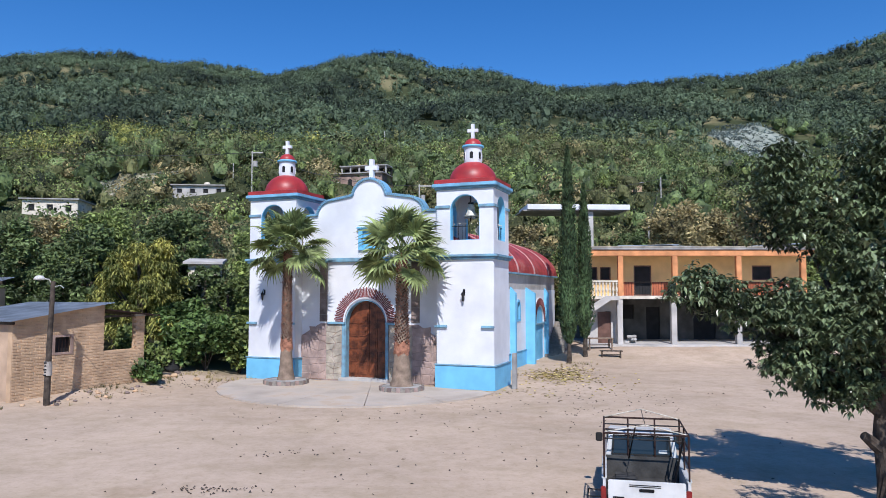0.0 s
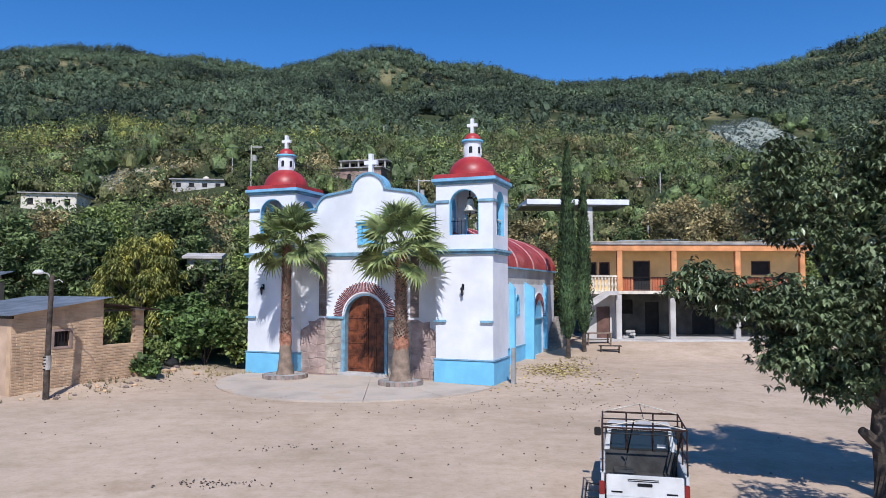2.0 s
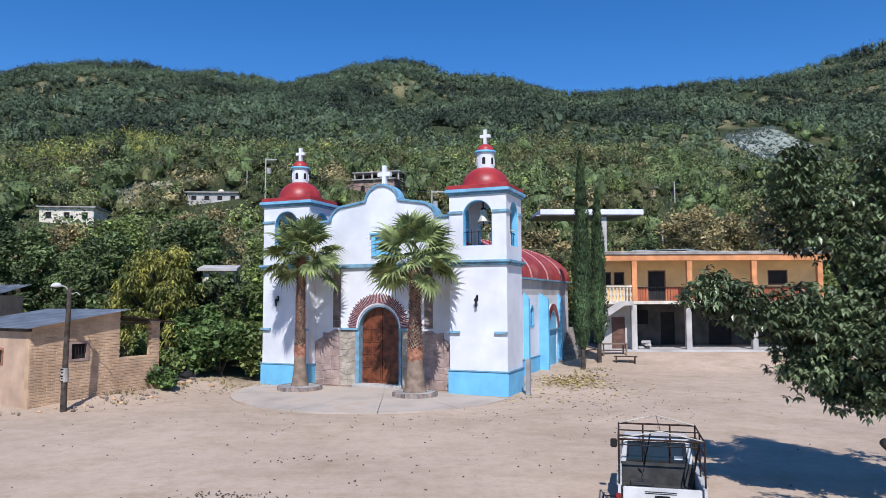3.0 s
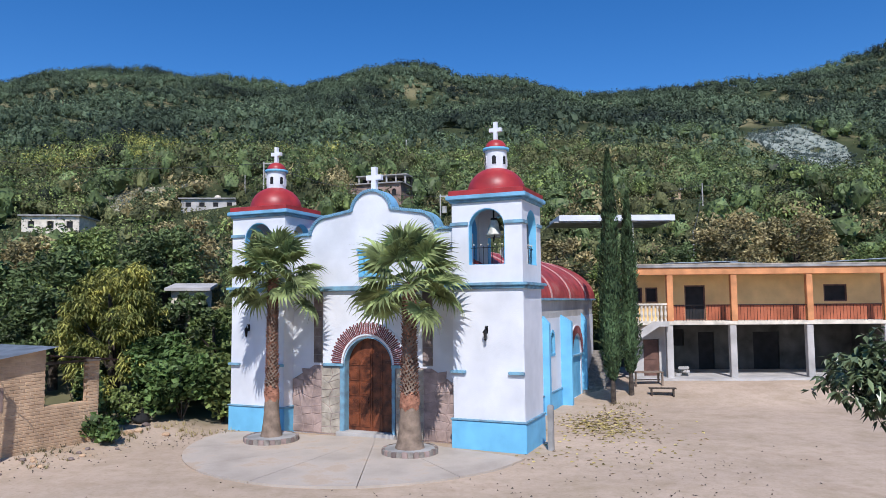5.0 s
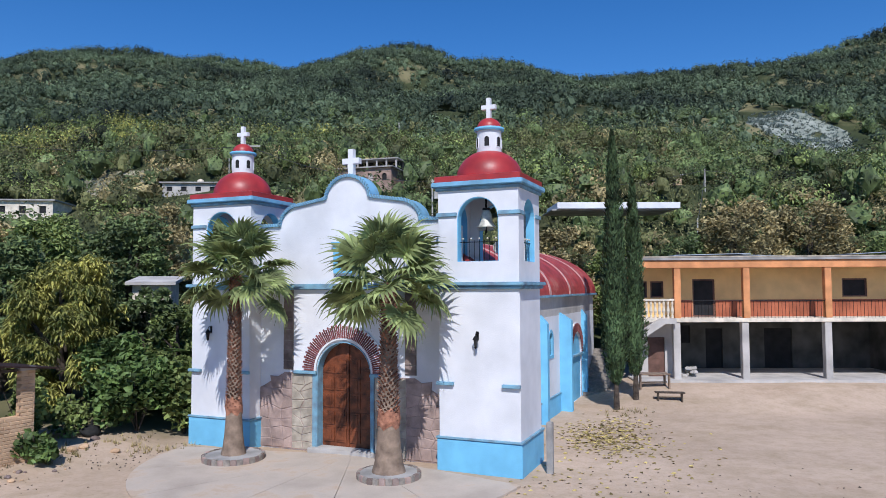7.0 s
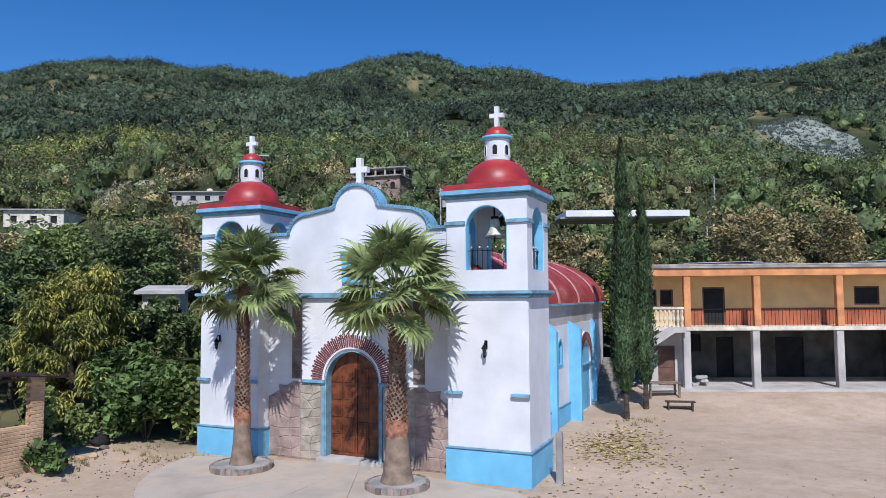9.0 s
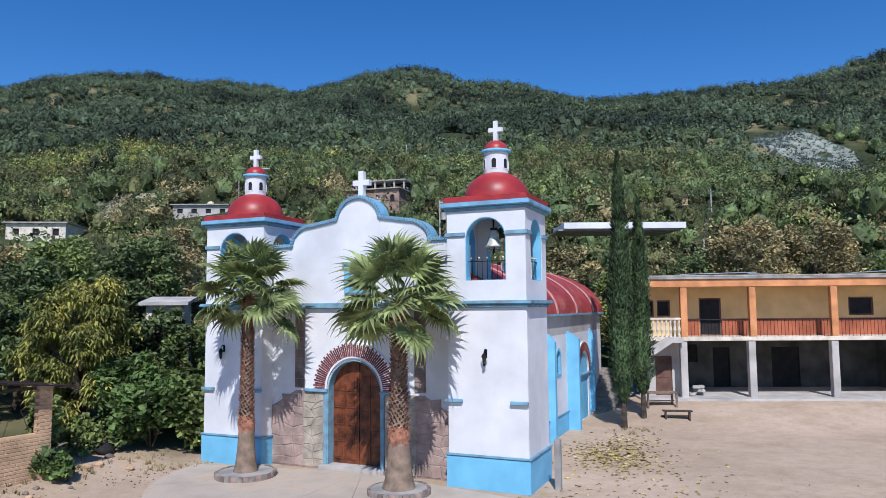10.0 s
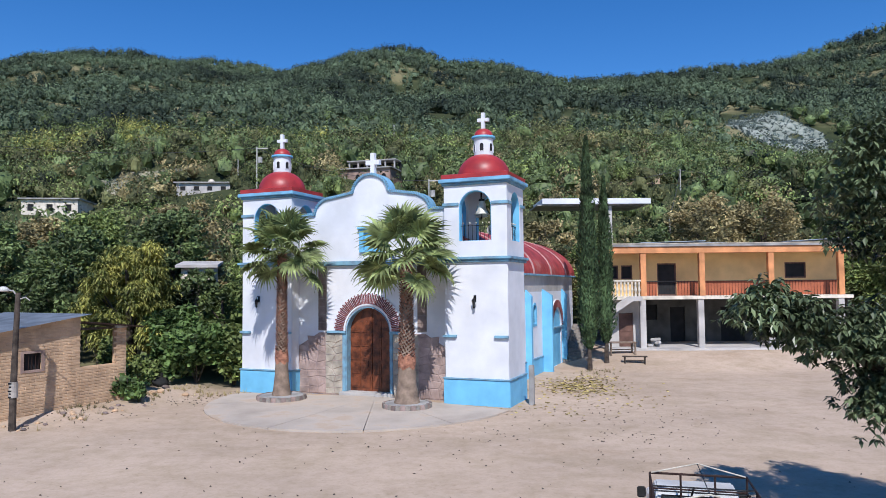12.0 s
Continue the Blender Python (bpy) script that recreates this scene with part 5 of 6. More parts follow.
# big dark tree beside the parked pickup
def yard_tree():
    rng = np.random.default_rng(21)
    ob = thing("tree", "broad dark-leaved tree with long drooping leaves shading the yard", "tree", m=pose(9.67, 15.6, 0.3) @ Matrix.Scale(0.935, 4))
    bm = bmesh.new()
    tube(bm, [(0, 0, -0.9), (0.05, 0, 0.6), (0.0, 0.05, 1.3), (0.12, 0.1, 2.3), (0.1, 0.2, 3.6), (-0.1, 0.3, 5.2), (-0.3, 0.3, 7.0)], 0.27, 14, 0.07)
    tube(bm, [(0.0, 0.02, 0.9), (-0.28, 0.0, 1.12), (-0.5, -0.05, 1.28)], 0.17, 10, 0.1)
    for e in ((-2.6, 0.2, 4.0), (-4.0, 0.4, 4.7), (-1.6, -0.6, 2.9), (-1.6, 0.8, 6.6), (1.4, 0.4, 5.6), (1.8, -0.6, 4.0), (-0.6, -1.4, 4.4), (0.4, 1.6, 5.0)):
        s = Vector((0.05, 0.1, 1.6 + 0.3 * abs(e[1])))
        e = Vector(e)
        tube(bm, [s, (s + e) / 2 + Vector((0, 0, 0.25)), e], 0.11, 8, 0.03)
    part("trunk", bm, BARK, ob, "dark rough trunk with a sawn stub")
    blobs = [(-4.05, 0.3, 4.72, 0.9, 0.8, 0.55), (-3.1, 0.2, 4.3, 0.9, 0.9, 0.6), (-2.0, 0.1, 4.2, 1.1, 1.2, 0.8), (-1.0, -0.2, 3.9, 1.2, 1.3, 0.95), (-1.9, 0.3, 3.0, 0.95, 1.0, 0.75), (-0.9, 0.1, 2.55, 1.0, 1.1, 0.6),
             (-1.75, 0.5, 6.75, 1.25, 1.2, 1.15), (-1.95, 0.4, 7.75, 0.62, 0.7, 0.7), (-0.5, 0.4, 6.2, 1.2, 1.3, 1.0), (0.4, 0.3, 7.6, 0.9, 1.1, 1.2), (0.9, 0.2, 5.6, 1.5, 1.5, 1.3), (0.9, 0.0, 3.6, 1.7, 1.6, 1.2), (0.1, -0.2, 4.9, 1.3, 1.4, 0.9)]
    # boughs on the sunny side, which shade the yard
    blobs += [(0.9, -2.2, 5.6, 1.2, 1.2, 1.0), (2.2, -2.6, 5.0, 1.4, 1.4, 1.1), (1.3, -3.4, 5.6, 1.1, 1.1, 0.9), (-0.1, -3.0, 5.4, 1.1, 1.1, 0.9), (0.7, -4.6, 5.6, 1.3, 1.2, 1.0), (2.6, -1.0, 6.4, 1.3, 1.4, 1.2), (-1.9, -5.0, 5.6, 1.4, 1.2, 0.9), (-0.3, -5.5, 5.4, 1.5, 1.2, 0.9), (-1.0, -4.1, 6.2, 1.1, 1.0, 0.8), (1.6, -5.6, 5.2, 1.5, 1.2, 1.0)]
    tips = np.concatenate([blob_points(blobs[:13], 215, rng, 0.75, -0.95), blob_points(blobs[13:], 60, rng, 0.75, 0.0)])
    crown = new("crown", whorl_mesh(tips, 6, 0.12, 0.21, 0.5, LEAF_MANGO, rng))
    crown.parent = ob


yard_tree()


# fan palms
def frond_mesh(seed, stalk, blade):
    rng = random.Random(seed)
    vs, fs = [], []

    def quad_line(pts, w0, w1, up):
        base = len(vs)
        n = len(pts)
        for i, p in enumerate(pts):
            d = (Vector(pts[min(i + 1, n - 1)]) - Vector(pts[max(i - 1, 0)])).normalized()
            s = d.cross(up).normalized() * (w0 + (w1 - w0) * i / (n - 1)) * 0.5
            vs.extend([tuple(Vector(p) + s), tuple(Vector(p) - s)])
        for i in range(n - 1):
            k = base + 2 * i
            fs.append((k, k + 1, k + 3, k + 2))

    up = Vector((0, 0, 1))
    stem = [Vector((stalk * t, 0, 0.10 * math.sin(t * math.pi / 2))) for t in (0, 0.35, 0.7, 1.0)]
    quad_line(stem, 0.07, 0.035, up)
    quad_line(stem, 0.05, 0.03, Vector((0, 1, 0)))
    hub = stem[-1]
    n = 27
    for k in range(n):
        a = radians(-128 + 256 * k / (n - 1)) + rng.uniform(-0.03, 0.03)
        ln = blade * (1.0 - 0.28 * (abs(a) / 2.2) ** 2) * rng.uniform(0.9, 1.05)
        d = Vector((math.cos(a), math.sin(a), 0))
        lift = 0.16 * abs(math.sin(a))
        fall = rng.uniform(0.28, 0.52)
        pts = []
        for t in (0.0, 0.3, 0.6, 0.82, 1.0):
            z = lift * t - fall * ln * max(0, t - 0.5) ** 2 * 3.2
            pts.append(hub + d * ln * t * (1 - 0.08 * t) + Vector((0, 0, z)))
        tilt = up + d.cross(up) * (0.5 if k % 2 else -0.5)
        base = len(vs)
        for i, p in enumerate(pts):
            w = (0.035, 0.17, 0.125, 0.045, 0.005)[i]
            s = d.cross(tilt).normalized() * w * 0.5
            vs.extend([tuple(p + s), tuple(p - s)])
        for i in range(len(pts) - 1):
            q = base + 2 * i
            fs.append((q, q + 1, q + 3, q + 2))
    return mesh_from("frond", vs, fs, LEAF_PALM)


FRONDS = [frond_mesh(s, st, bl) for s, st, bl in ((1, 1.25, 1.2), (2, 1.4, 1.1), (3, 1.1, 1.25), (4, 0.95, 1.2))]


def palm(x, y, trunk_top, r, size, seed, label, bare):
    rng = random.Random(seed)
    ob = thing("palm_tree", label, "palm tree", "fan palms before the church", pose(x, y, 0.1))
    trunk = part("trunk", lathe(bmesh.new(), [(r * 2.1, -0.2), (r * 1.75, 0.12), (r * 1.45, 0.45), (r * 1.25, 0.9), (r * 1.05, bare), (r * 0.9, bare + 0.1), (r * 0.78, trunk_top * 0.7), (r * 0.62, trunk_top)], 20), PALM_SMOOTH, ob, "smooth swollen palm foot", True)
    # cut leaf bases wrap the upper trunk in a spiral
    vs, fs = [], []
    n = int((trunk_top - bare) * 120)
    for k in range(n):
        t = k / n
        z = bare + (trunk_top - bare + 0.1) * t
        a = k * 2.399
        rr = r * (1.0 - 0.3 * t) * rng.uniform(0.95, 1.1)
        o, s = Vector((math.cos(a), math.sin(a), 0)), Vector((-math.sin(a), math.cos(a), 0))
        w, l, out = rng.uniform(0.03, 0.055), rng.uniform(0.07, 0.13), rng.uniform(0.03, 0.085)
        b = len(vs)
        p = o * rr * 0.86 + Vector((0, 0, z))
        e = o * (rr + out) + Vector((0, 0, z + l))
        vs += [tuple(p - s * w), tuple(p + s * w), tuple(e + s * w * 0.6), tuple(e - s * w * 0.6), tuple(e - o * out * 1.1 + s * w * 0.5 - Vector((0, 0, 0.02))), tuple(e - o * out * 1.1 - s * w * 0.5 - Vector((0, 0, 0.02)))]
        fs += [(b, b + 1, b + 2, b + 3), (b + 3, b + 2, b + 4, b + 5), (b + 1, b + 4, b + 2), (b, b + 3, b + 5)]
    boots = new("leaf_base_shag", mesh_from("leaf_base_shag", vs, fs, PALM_SKIRT))
    boots.parent = ob
    tagged(boots, "shaggy brown cut leaf bases")
    bm = lathe(bmesh.new(), [(r * 1.12, bare - 0.12), (r * 1.2, bare + 0.05), (r * 1.1, bare + 0.4), (r * 0.95, bare + 0.45)], 16)
    for v in bm.verts:
        v.co.z += 0.09 * math.sin(5 * math.atan2(v.co.y, v.co.x) + seed)
    part("torn_collar", bm, PALM_TORN, ob, "torn reddish collar where the skirt ends")
    nf = 27
    for k in range(nf):
        t = k / (nf - 1)
        a = k * 2.399 + seed
        el = 74 - 112 * t ** 0.85 + rng.uniform(-9, 9)
        s = size * rng.uniform(0.86, 1.06) * (0.9 if t < 0.15 else 1)
        m = Matrix.Translation((0, 0, trunk_top + 0.25 * (1 - t))) @ Matrix.Rotation(a, 4, "Z") @ Matrix.Rotation(radians(-el), 4, "Y") @ Matrix.Rotation(rng.uniform(-0.9, 0.9), 4, "X") @ Matrix.Diagonal((s, s, s, 1))
        piece("frond", FRONDS[k % 4], ob, m)


palm(-7.93, 35.75, 6.55, 0.265, 1.08, 3, "fan palm with a shaggy trunk in a stone ring", 1.75)
palm(-1.95, 33.35, 6.2, 0.33, 1.2, 8, "stouter fan palm with a shaggy trunk in a stone ring", 1.75)


def planter(x, y, r):
    ob = thing("planter_ring", "low round stone planter ring filled with cement", "planter", "planter rings under the palms", pose(x, y, 0.0))
    part("fill", lathe(bmesh.new(), [(0, 0.27), (r - 0.1, 0.25), (r - 0.1, 0.0)], 40), CEMENT, ob)
    n = 30
    rng = random.Random(int(r * 100))
    for k in range(n):
        a = 2 * math.pi * k / n
        w = math.pi * r / n * 0.94
        m = Matrix.Rotation(a, 4, "Z") @ Matrix.Translation((r, 0, 0))
        part("stone", boxed(-0.12, 0.0 + rng.uniform(-0.01, 0.02), -w, w, -0.05, rng.uniform(0.255, 0.29), m=m, bevel=0.02), (STONE_DARK, MORTAR, STONE, MORTAR)[k % 4], ob)


planter(-7.93, 35.75, 1.12)
planter(-1.95, 33.35, 1.06)


def cypress(x, y, h, r, seed, trunk, label):
    rng = np.random.default_rng(seed)
    z = float(land(x, y))
    ob = thing("cypress", label, "cypress tree", "cypresses beside the church", pose(x, y, z))
    part("trunk", tube(bmesh.new(), [(0, 0, -0.2), (0, 0, trunk + 0.4), (0, 0, h * 0.7)], 0.17, 10, 0.05), BARK, ob)
    n = int(9000 * h * r / 10)
    t = rng.random(n) ** 0.85
    prof = r * np.minimum(1, (t / 0.14) ** 0.6) * np.clip(1 - ((t - 0.2) / 0.8).clip(0) ** 1.5, 0.0, 1) ** 0.75
    a = rng.random(n) * 2 * np.pi
    lobes = 1 + 0.16 * np.sin(a * 3 + t * 14 + seed) + 0.1 * np.sin(a * 5 - t * 31)
    rr = prof * lobes * (1 - 0.35 * rng.random(n) ** 2)
    c = np.stack([rr * np.cos(a), rr * np.sin(a), trunk + t * (h - trunk)], -1)
    d = np.stack([0.45 * np.cos(a), 0.45 * np.sin(a), np.ones(n)], -1) + rng.normal(size=(n, 3)) * 0.28
    d /= np.linalg.norm(d, axis=1)[:, None]
    s = np.stack([-np.sin(a), np.cos(a), np.zeros(n)], -1) + rng.normal(size=(n, 3)) * 0.5
    s -= (s * d).sum(1)[:, None] * d
    s /= np.linalg.norm(s, axis=1)[:, None]
    ln = rng.uniform(0.1, 0.24, n)[:, None]
    v = np.stack([c - d * ln * 0.3, c + s * ln * 0.24, c + d * ln, c - s * ln * 0.24], 1).reshape(-1, 3)
    crown = new("crown", mesh_from("crown", v.tolist(), np.arange(4 * n).reshape(-1, 4).tolist(), LEAF_CYPRESS))
    crown.parent = ob
    core = [(0.02, trunk + 0.1)] + [(max(0.02, 0.7 * r * min(1, (q / 0.14) ** 0.6) * max(0, 1 - max(0, (q - 0.2) / 0.8) ** 1.5) ** 0.75), trunk + q * (h - trunk)) for q in np.linspace(0.05, 0.97, 16)]
    part("inner_foliage", lathe(bmesh.new(), core, 14), LEAF_CYPRESS, ob)


cypress(8.28, 46.2, 14.3, 0.66, 5, 1.15, "tall slim dark green cypress")
cypress(9.6, 47.6, 11.7, 0.57, 6, 1.1, "shorter slim cypress close behind the tall one")


# woods behind the adobe building
GREENS = {"deep": LEAF_DEEP, "mid": LEAF_MID, "olive": LEAF_OLIVE, "yellow": LEAF_YELLOW, "bright": LEAF_BRIGHT}
WOODS = [
    (-18.2, 42.5, 7.8, 3.7, "yellow", "mango tree with yellowing drooping leaves"),
    (-23.5, 46.0, 8.6, 4.2, "deep", "dense dark green tree behind the adobe shed"),
    (-29.5, 47.0, 9.0, 4.4, "deep", "dense dark green tree on rising ground"),
    (-36.0, 50.0, 9.5, 4.6, "mid", "spreading green tree on rising ground"),
    (-26.0, 53.0, 10.5, 4.6, "mid", "tall green tree behind the shed"),
    (-19.8, 51.5, 10.0, 4.2, "deep", "tall dark tree behind the mango tree"),
    (-12.0, 50.5, 8.0, 3.2, "deep", "dark green tree beside the church"),
    (-13.2, 53.5, 9.8, 4.0, "mid", "leafy tree behind the church tower"),
    (-32.5, 57.0, 9.2, 4.6, "olive", "olive-green tree on the slope"),
    (-21.5, 58.5, 11.5, 4.6, "olive", "olive-green tree on the slope"),
    (-40.5, 58.0, 11.0, 5.0, "deep", "dark tree at the wood's edge"),
    (-15.2, 41.6, 4.0, 2.4, "bright", "low leafy green bush-like tree"),
    (-15.1, 44.6, 5.9, 2.5, "deep", "dense dark tree hiding a small house"),
    (-13.2, 43.6, 5.2, 2.4, "mid", "young tree against the church tower"),
]
for k, (x, y, h, w, g, lab) in enumerate(WOODS):
    tree(lab, x, y, h, w, GREENS[g], 100 + k, group="trees behind the adobe shed", leaf_size=0.34, density=170, trunk_h=0.22 if g != "yellow" else 0.1)
BACK = [
    (7.6, 61.5, 10.4, 3.6, "olive", "olive-brown tree behind the church roof"),
    (20.8, 62.0, 12.2, 4.4, "olive", "brownish-green tree behind the house"),
    (26.5, 63.5, 11.8, 4.8, "olive", "brownish-green tree behind the house"),
    (16.6, 61.5, 10.0, 3.2, "deep", "dark green tree behind the house"),
    (31.5, 61.0, 9.2, 4.4, "mid", "leafy tree beyond the house end"),
    (36.0, 56.0, 9.5, 4.6, "deep", "dark tree beyond the house end"),
    (23.5, 60.5, 7.5, 3.4, "mid", "green tree behind the house roof"),
    (11.3, 61.5, 8.6, 2.8, "mid", "green tree behind the cypresses"),
    (42.0, 62.0, 11.0, 5.0, "deep", "dark tree at the wood's edge"),
]
for k, (x, y, h, w, g, lab) in enumerate(BACK):
    tree(lab, x, y, h, w, GREENS[g], 200 + k, group="trees behind the house", leaf_size=0.34, density=150, trunk_h=0.25)


def bush(x, y, w, h, leaf, seed, label, size=0.2):
    rng = np.random.default_rng(seed)
    pr = random.Random(seed)
    ob = thing("bush", label, "bush", "bushes along the shed", pose(x, y, float(land(x, y))))
    bm = bmesh.new()
    for k in range(5):
        a = k * 1.25
        tube(bm, [(0, 0, -0.1), (0.25 * w * math.cos(a), 0.25 * w * math.sin(a), h * 0.4), (0.5 * w * math.cos(a), 0.5 * w * math.sin(a), h * 0.75)], 0.035, 6, 0.01)
    part("stems", bm, BARK, ob)
    blobs = [(pr.uniform(-0.5, 0.5) * w, pr.uniform(-0.4, 0.4) * w, h * pr.uniform(0.3, 0.72), w * 0.45, w * 0.45, h * 0.34) for _ in range(7)]
    crown = new("foliage", leaf_cloud("foliage", blob_points(blobs, 170, rng, 0.7), None, size, 0.8, leaf, rng))
    crown.parent = ob


bush(-14.35, 34.2, 0.8, 1.35, LEAF_BRIGHT, 31, "low bright green bush at the wall's end", 0.27)
bush(-13.2, 39.3, 1.9, 2.9, LEAF_BRIGHT, 32, "leafy green bush under the trees", 0.3)
bush(-11.6, 40.3, 1.7, 3.3, LEAF_MID, 33, "leafy green bush beside the tower", 0.3)
bush(-15.6, 38.3, 1.0, 1.6, LEAF_MID, 34, "low green bush behind the wall", 0.2)
bush(-17.0, 37.5, 1.3, 2.6, LEAF_MID, 35, "green bush seen through the open bay", 0.24)


def banana(x, y):
    ob = thing("banana_plant", "banana plant with broad torn green leaves", "banana plant", m=pose(x, y, float(land(x, y))))
    part("stem", tube(bmesh.new(), [(0, 0, -0.1), (0.05, 0, 1.2), (0, 0, 2.6)], 0.14, 10, 0.08), LEAF_MID, ob)
    for k in range(8):
        a = k * 2.4
        bm = bmesh.new()
        rows = []
        for i in range(9):
            t = i / 8
            w = 0.36 * math.sin(math.pi * min(1, 0.08 + t * 0.95)) ** 0.6
            p = Vector((1.9 * t, 0, 1.3 * t - 1.15 * t * t))
            rows.append([bm.verts.new(p + Vector((0, s * w, 0.07 * abs(s)))) for s in (-1, 0, 1)])
        for r0, r1 in zip(rows, rows[1:]):
            for j in range(2):
                bm.faces.new((r0[j], r0[j + 1], r1[j + 1], r1[j]))
        bmesh.ops.transform(bm, matrix=Matrix.Translation((0, 0, 2.45)) @ Matrix.Rotation(a, 4, "Z") @ Matrix.Rotation(radians(-12 - 6 * (k % 3)), 4, "Y"), verts=bm.verts)
        part("leaf", bm, LEAF_BRIGHT, ob)


banana(-11.9, 43.0)


# ---------------------------------------------------------------- hillside
HILL_HOUSES = [(-11.7, 101.0, 7.6, 5.0, 2.7), (-34.4, 100.0, 7.2, 5.0, 1.7), (-48.6, 88.0, 6.4, 5.0, 2.3), (28.5, 112.0, 6.4, 4.5, 2.2), (46.0, 120.0, 3.6, 3.0, 1.7), (21.5, 108.0, 2.4, 2.4, 2.0), (-16.0, 47.2, 1.9, 2.2, 5.9)]


def crowns(name, label, zone, count, size, tall, per, leaf, material, seed, avoid, heart=0.0, across=None):
    """A wood of many crowns, each a lumpy dome of small leafy sprays that face outwards."""
    rng = np.random.default_rng(seed)
    y0, y1, spread = zone
    y = np.sqrt(rng.uniform(y0 * y0, y1 * y1, count))
    x = rng.uniform(*across, count) * y if across else rng.uniform(-1, 1, count) * (spread * y + 14)
    ok = np.ones(count, bool)
    for ax, ay, rx, ry in avoid:
        ok &= ((x - ax) / rx) ** 2 + ((y - ay) / ry) ** 2 > 1
    x, y = x[ok], y[ok]
    n = len(x)
    z = land(x, y)
    r = size * rng.uniform(0.55, 1.25, n)
    h = tall * rng.uniform(0.6, 1.3, n)
    p = rng.normal(size=(n, per, 3))
    p[:, :, 2] = np.abs(p[:, :, 2]) * 0.9 - 0.15
    p /= np.linalg.norm(p, axis=2)[:, :, None]
    ph = rng.random((n, 1)) * 6.28
    lump = 1 + 0.22 * np.sin(p[:, :, 0] * 5 + ph) * np.cos(p[:, :, 1] * 5 + ph * 2) - 0.3 * rng.random((n, per)) ** 2
    c = p * lump[:, :, None] * np.stack([r, r, h * 0.62], -1)[:, None, :]
    c += np.stack([x, y, z + h * 0.42], -1)[:, None, :]
    nrm = p + rng.normal(size=p.shape) * 0.4
    nrm /= np.linalg.norm(nrm, axis=2)[:, :, None]
    s = np.cross(nrm, rng.normal(size=p.shape))
    s /= np.linalg.norm(s, axis=2)[:, :, None]
    t = np.cross(nrm, s)
    L = leaf * rng.uniform(0.6, 1.35, (n, per))[:, :, None] * np.clip(r / size, 0.6, 1.2)[:, None, None]
    dip = np.array([0, 0, 1.0]) * L * 0.25
    v = np.stack([c - s * L * 0.7, c - t * L * 0.38 + dip * 0.6, c + s * L * 0.7 - dip, c + t * L * 0.42 + dip * 0.4], 2).reshape(-1, 3)
    f = np.arange(len(v)).reshape(-1, 4).tolist()
    if heart:
        ball = bmesh.new()
        bmesh.ops.create_icosphere(ball, subdivisions=1 if y1 > 400 else 2, radius=1)
        bv = np.array([q.co[:] for q in ball.verts])
        bf = np.array([[q.index for q in g.verts] for g in ball.faces])
        ball.free()
        rough = heart * (1 + 0.2 * rng.normal(size=(n, len(bv))).clip(-1.6, 1.6) + 0.2 * np.sin(bv[None, :, 0] * 5 + ph) * np.cos(bv[None, :, 1] * 5 + ph * 2))
        w = bv[None] * rough[:, :, None] * np.stack([r, r, h * 0.62], -1)[:, None, :] + np.stack([x, y, z + h * 0.42], -1)[:, None, :]
        f += (bf[None] + (len(v) + np.arange(n) * len(bv))[:, None, None]).reshape(-1, 3).tolist()
        v = np.concatenate([v, w.reshape(-1, 3)])
    return tagged(new(name, mesh_from(name, v.tolist(), f, material)), label, "woods", kind="stuff")


clear = [(x, y - 5.0, w * 0.62, 6.5) for x, y, w, d, h in HILL_HOUSES] + [(-45.5, 80.0, 7.0, 9.0)] + [(PATCH[0] - 2, PATCH[1] - 4, PATCH[2] + 3, PATCH[3] + 6), (12.0, 64.5, 6.5, 3.0), (60.0, 190.0, 7, 7), (-47.0, 104.0, 9.5, 5.0), (-10, 128, 12, 8)]
crowns("scrub_woods", "olive and green scrub on the lower slope", (61, 130, 0.78), 560, 2.2, 3.4, 170, 0.24, LEAF_LOW, 51, clear, 0.45)
crowns("low_scrub", "low bushes and dry undergrowth on the slope", (58, 150, 0.78), 3000, 1.0, 1.2, 30, 0.22, LEAF_LOW, 54, [(x, y, w * 0.6, d * 0.6) for x, y, w, d, h in HILL_HOUSES] + [(12, 66, 6, 3), (-48.0, 106.0, 9.0, 5.0)])
crowns("hillside_woods", "mixed green trees on the slope above the houses", (118, 190, 0.76), 620, 2.9, 4.4, 130, 0.38, LEAF_LOW, 52, clear, 0.45)
crowns("mountain_forest", "dark green forest over the mountain", (165, 528, 0.74), 9600, 3.3, 5.8, 46, 0.72, LEAF_FAR, 53, clear[-5:], 0.45)
crowns("green_trees", "scattered fresh green trees on the slope", (66, 190, 0.76), 300, 2.3, 3.6, 230, 0.28, LEAF_MID, 55, clear, 0.3)
crowns("dark_trees", "scattered dark green trees on the slope", (64, 215, 0.76), 1350, 2.6, 4.4, 150, 0.3, LEAF_DEEP, 56, clear, 0.5)
crowns("olive_trees", "scattered dry olive-brown trees on the slope", (62, 170, 0.76), 240, 2.3, 3.4, 150, 0.3, LEAF_OLIVE, 57, clear, 0.4)
crowns("yellow_trees", "bright yellow-green trees along the foot of the forest", (138, 172, 0.76), 70, 2.9, 4.6, 200, 0.34, LEAF_YELLOW, 58, clear, 0.4, (-0.62, -0.1))
crowns("orchard_trees", "fresh green trees along the foot of the forest", (140, 180, 0.76), 110, 2.8, 4.4, 200, 0.34, LEAF_MID, 59, clear, 0.4, (-0.64, 0.1))


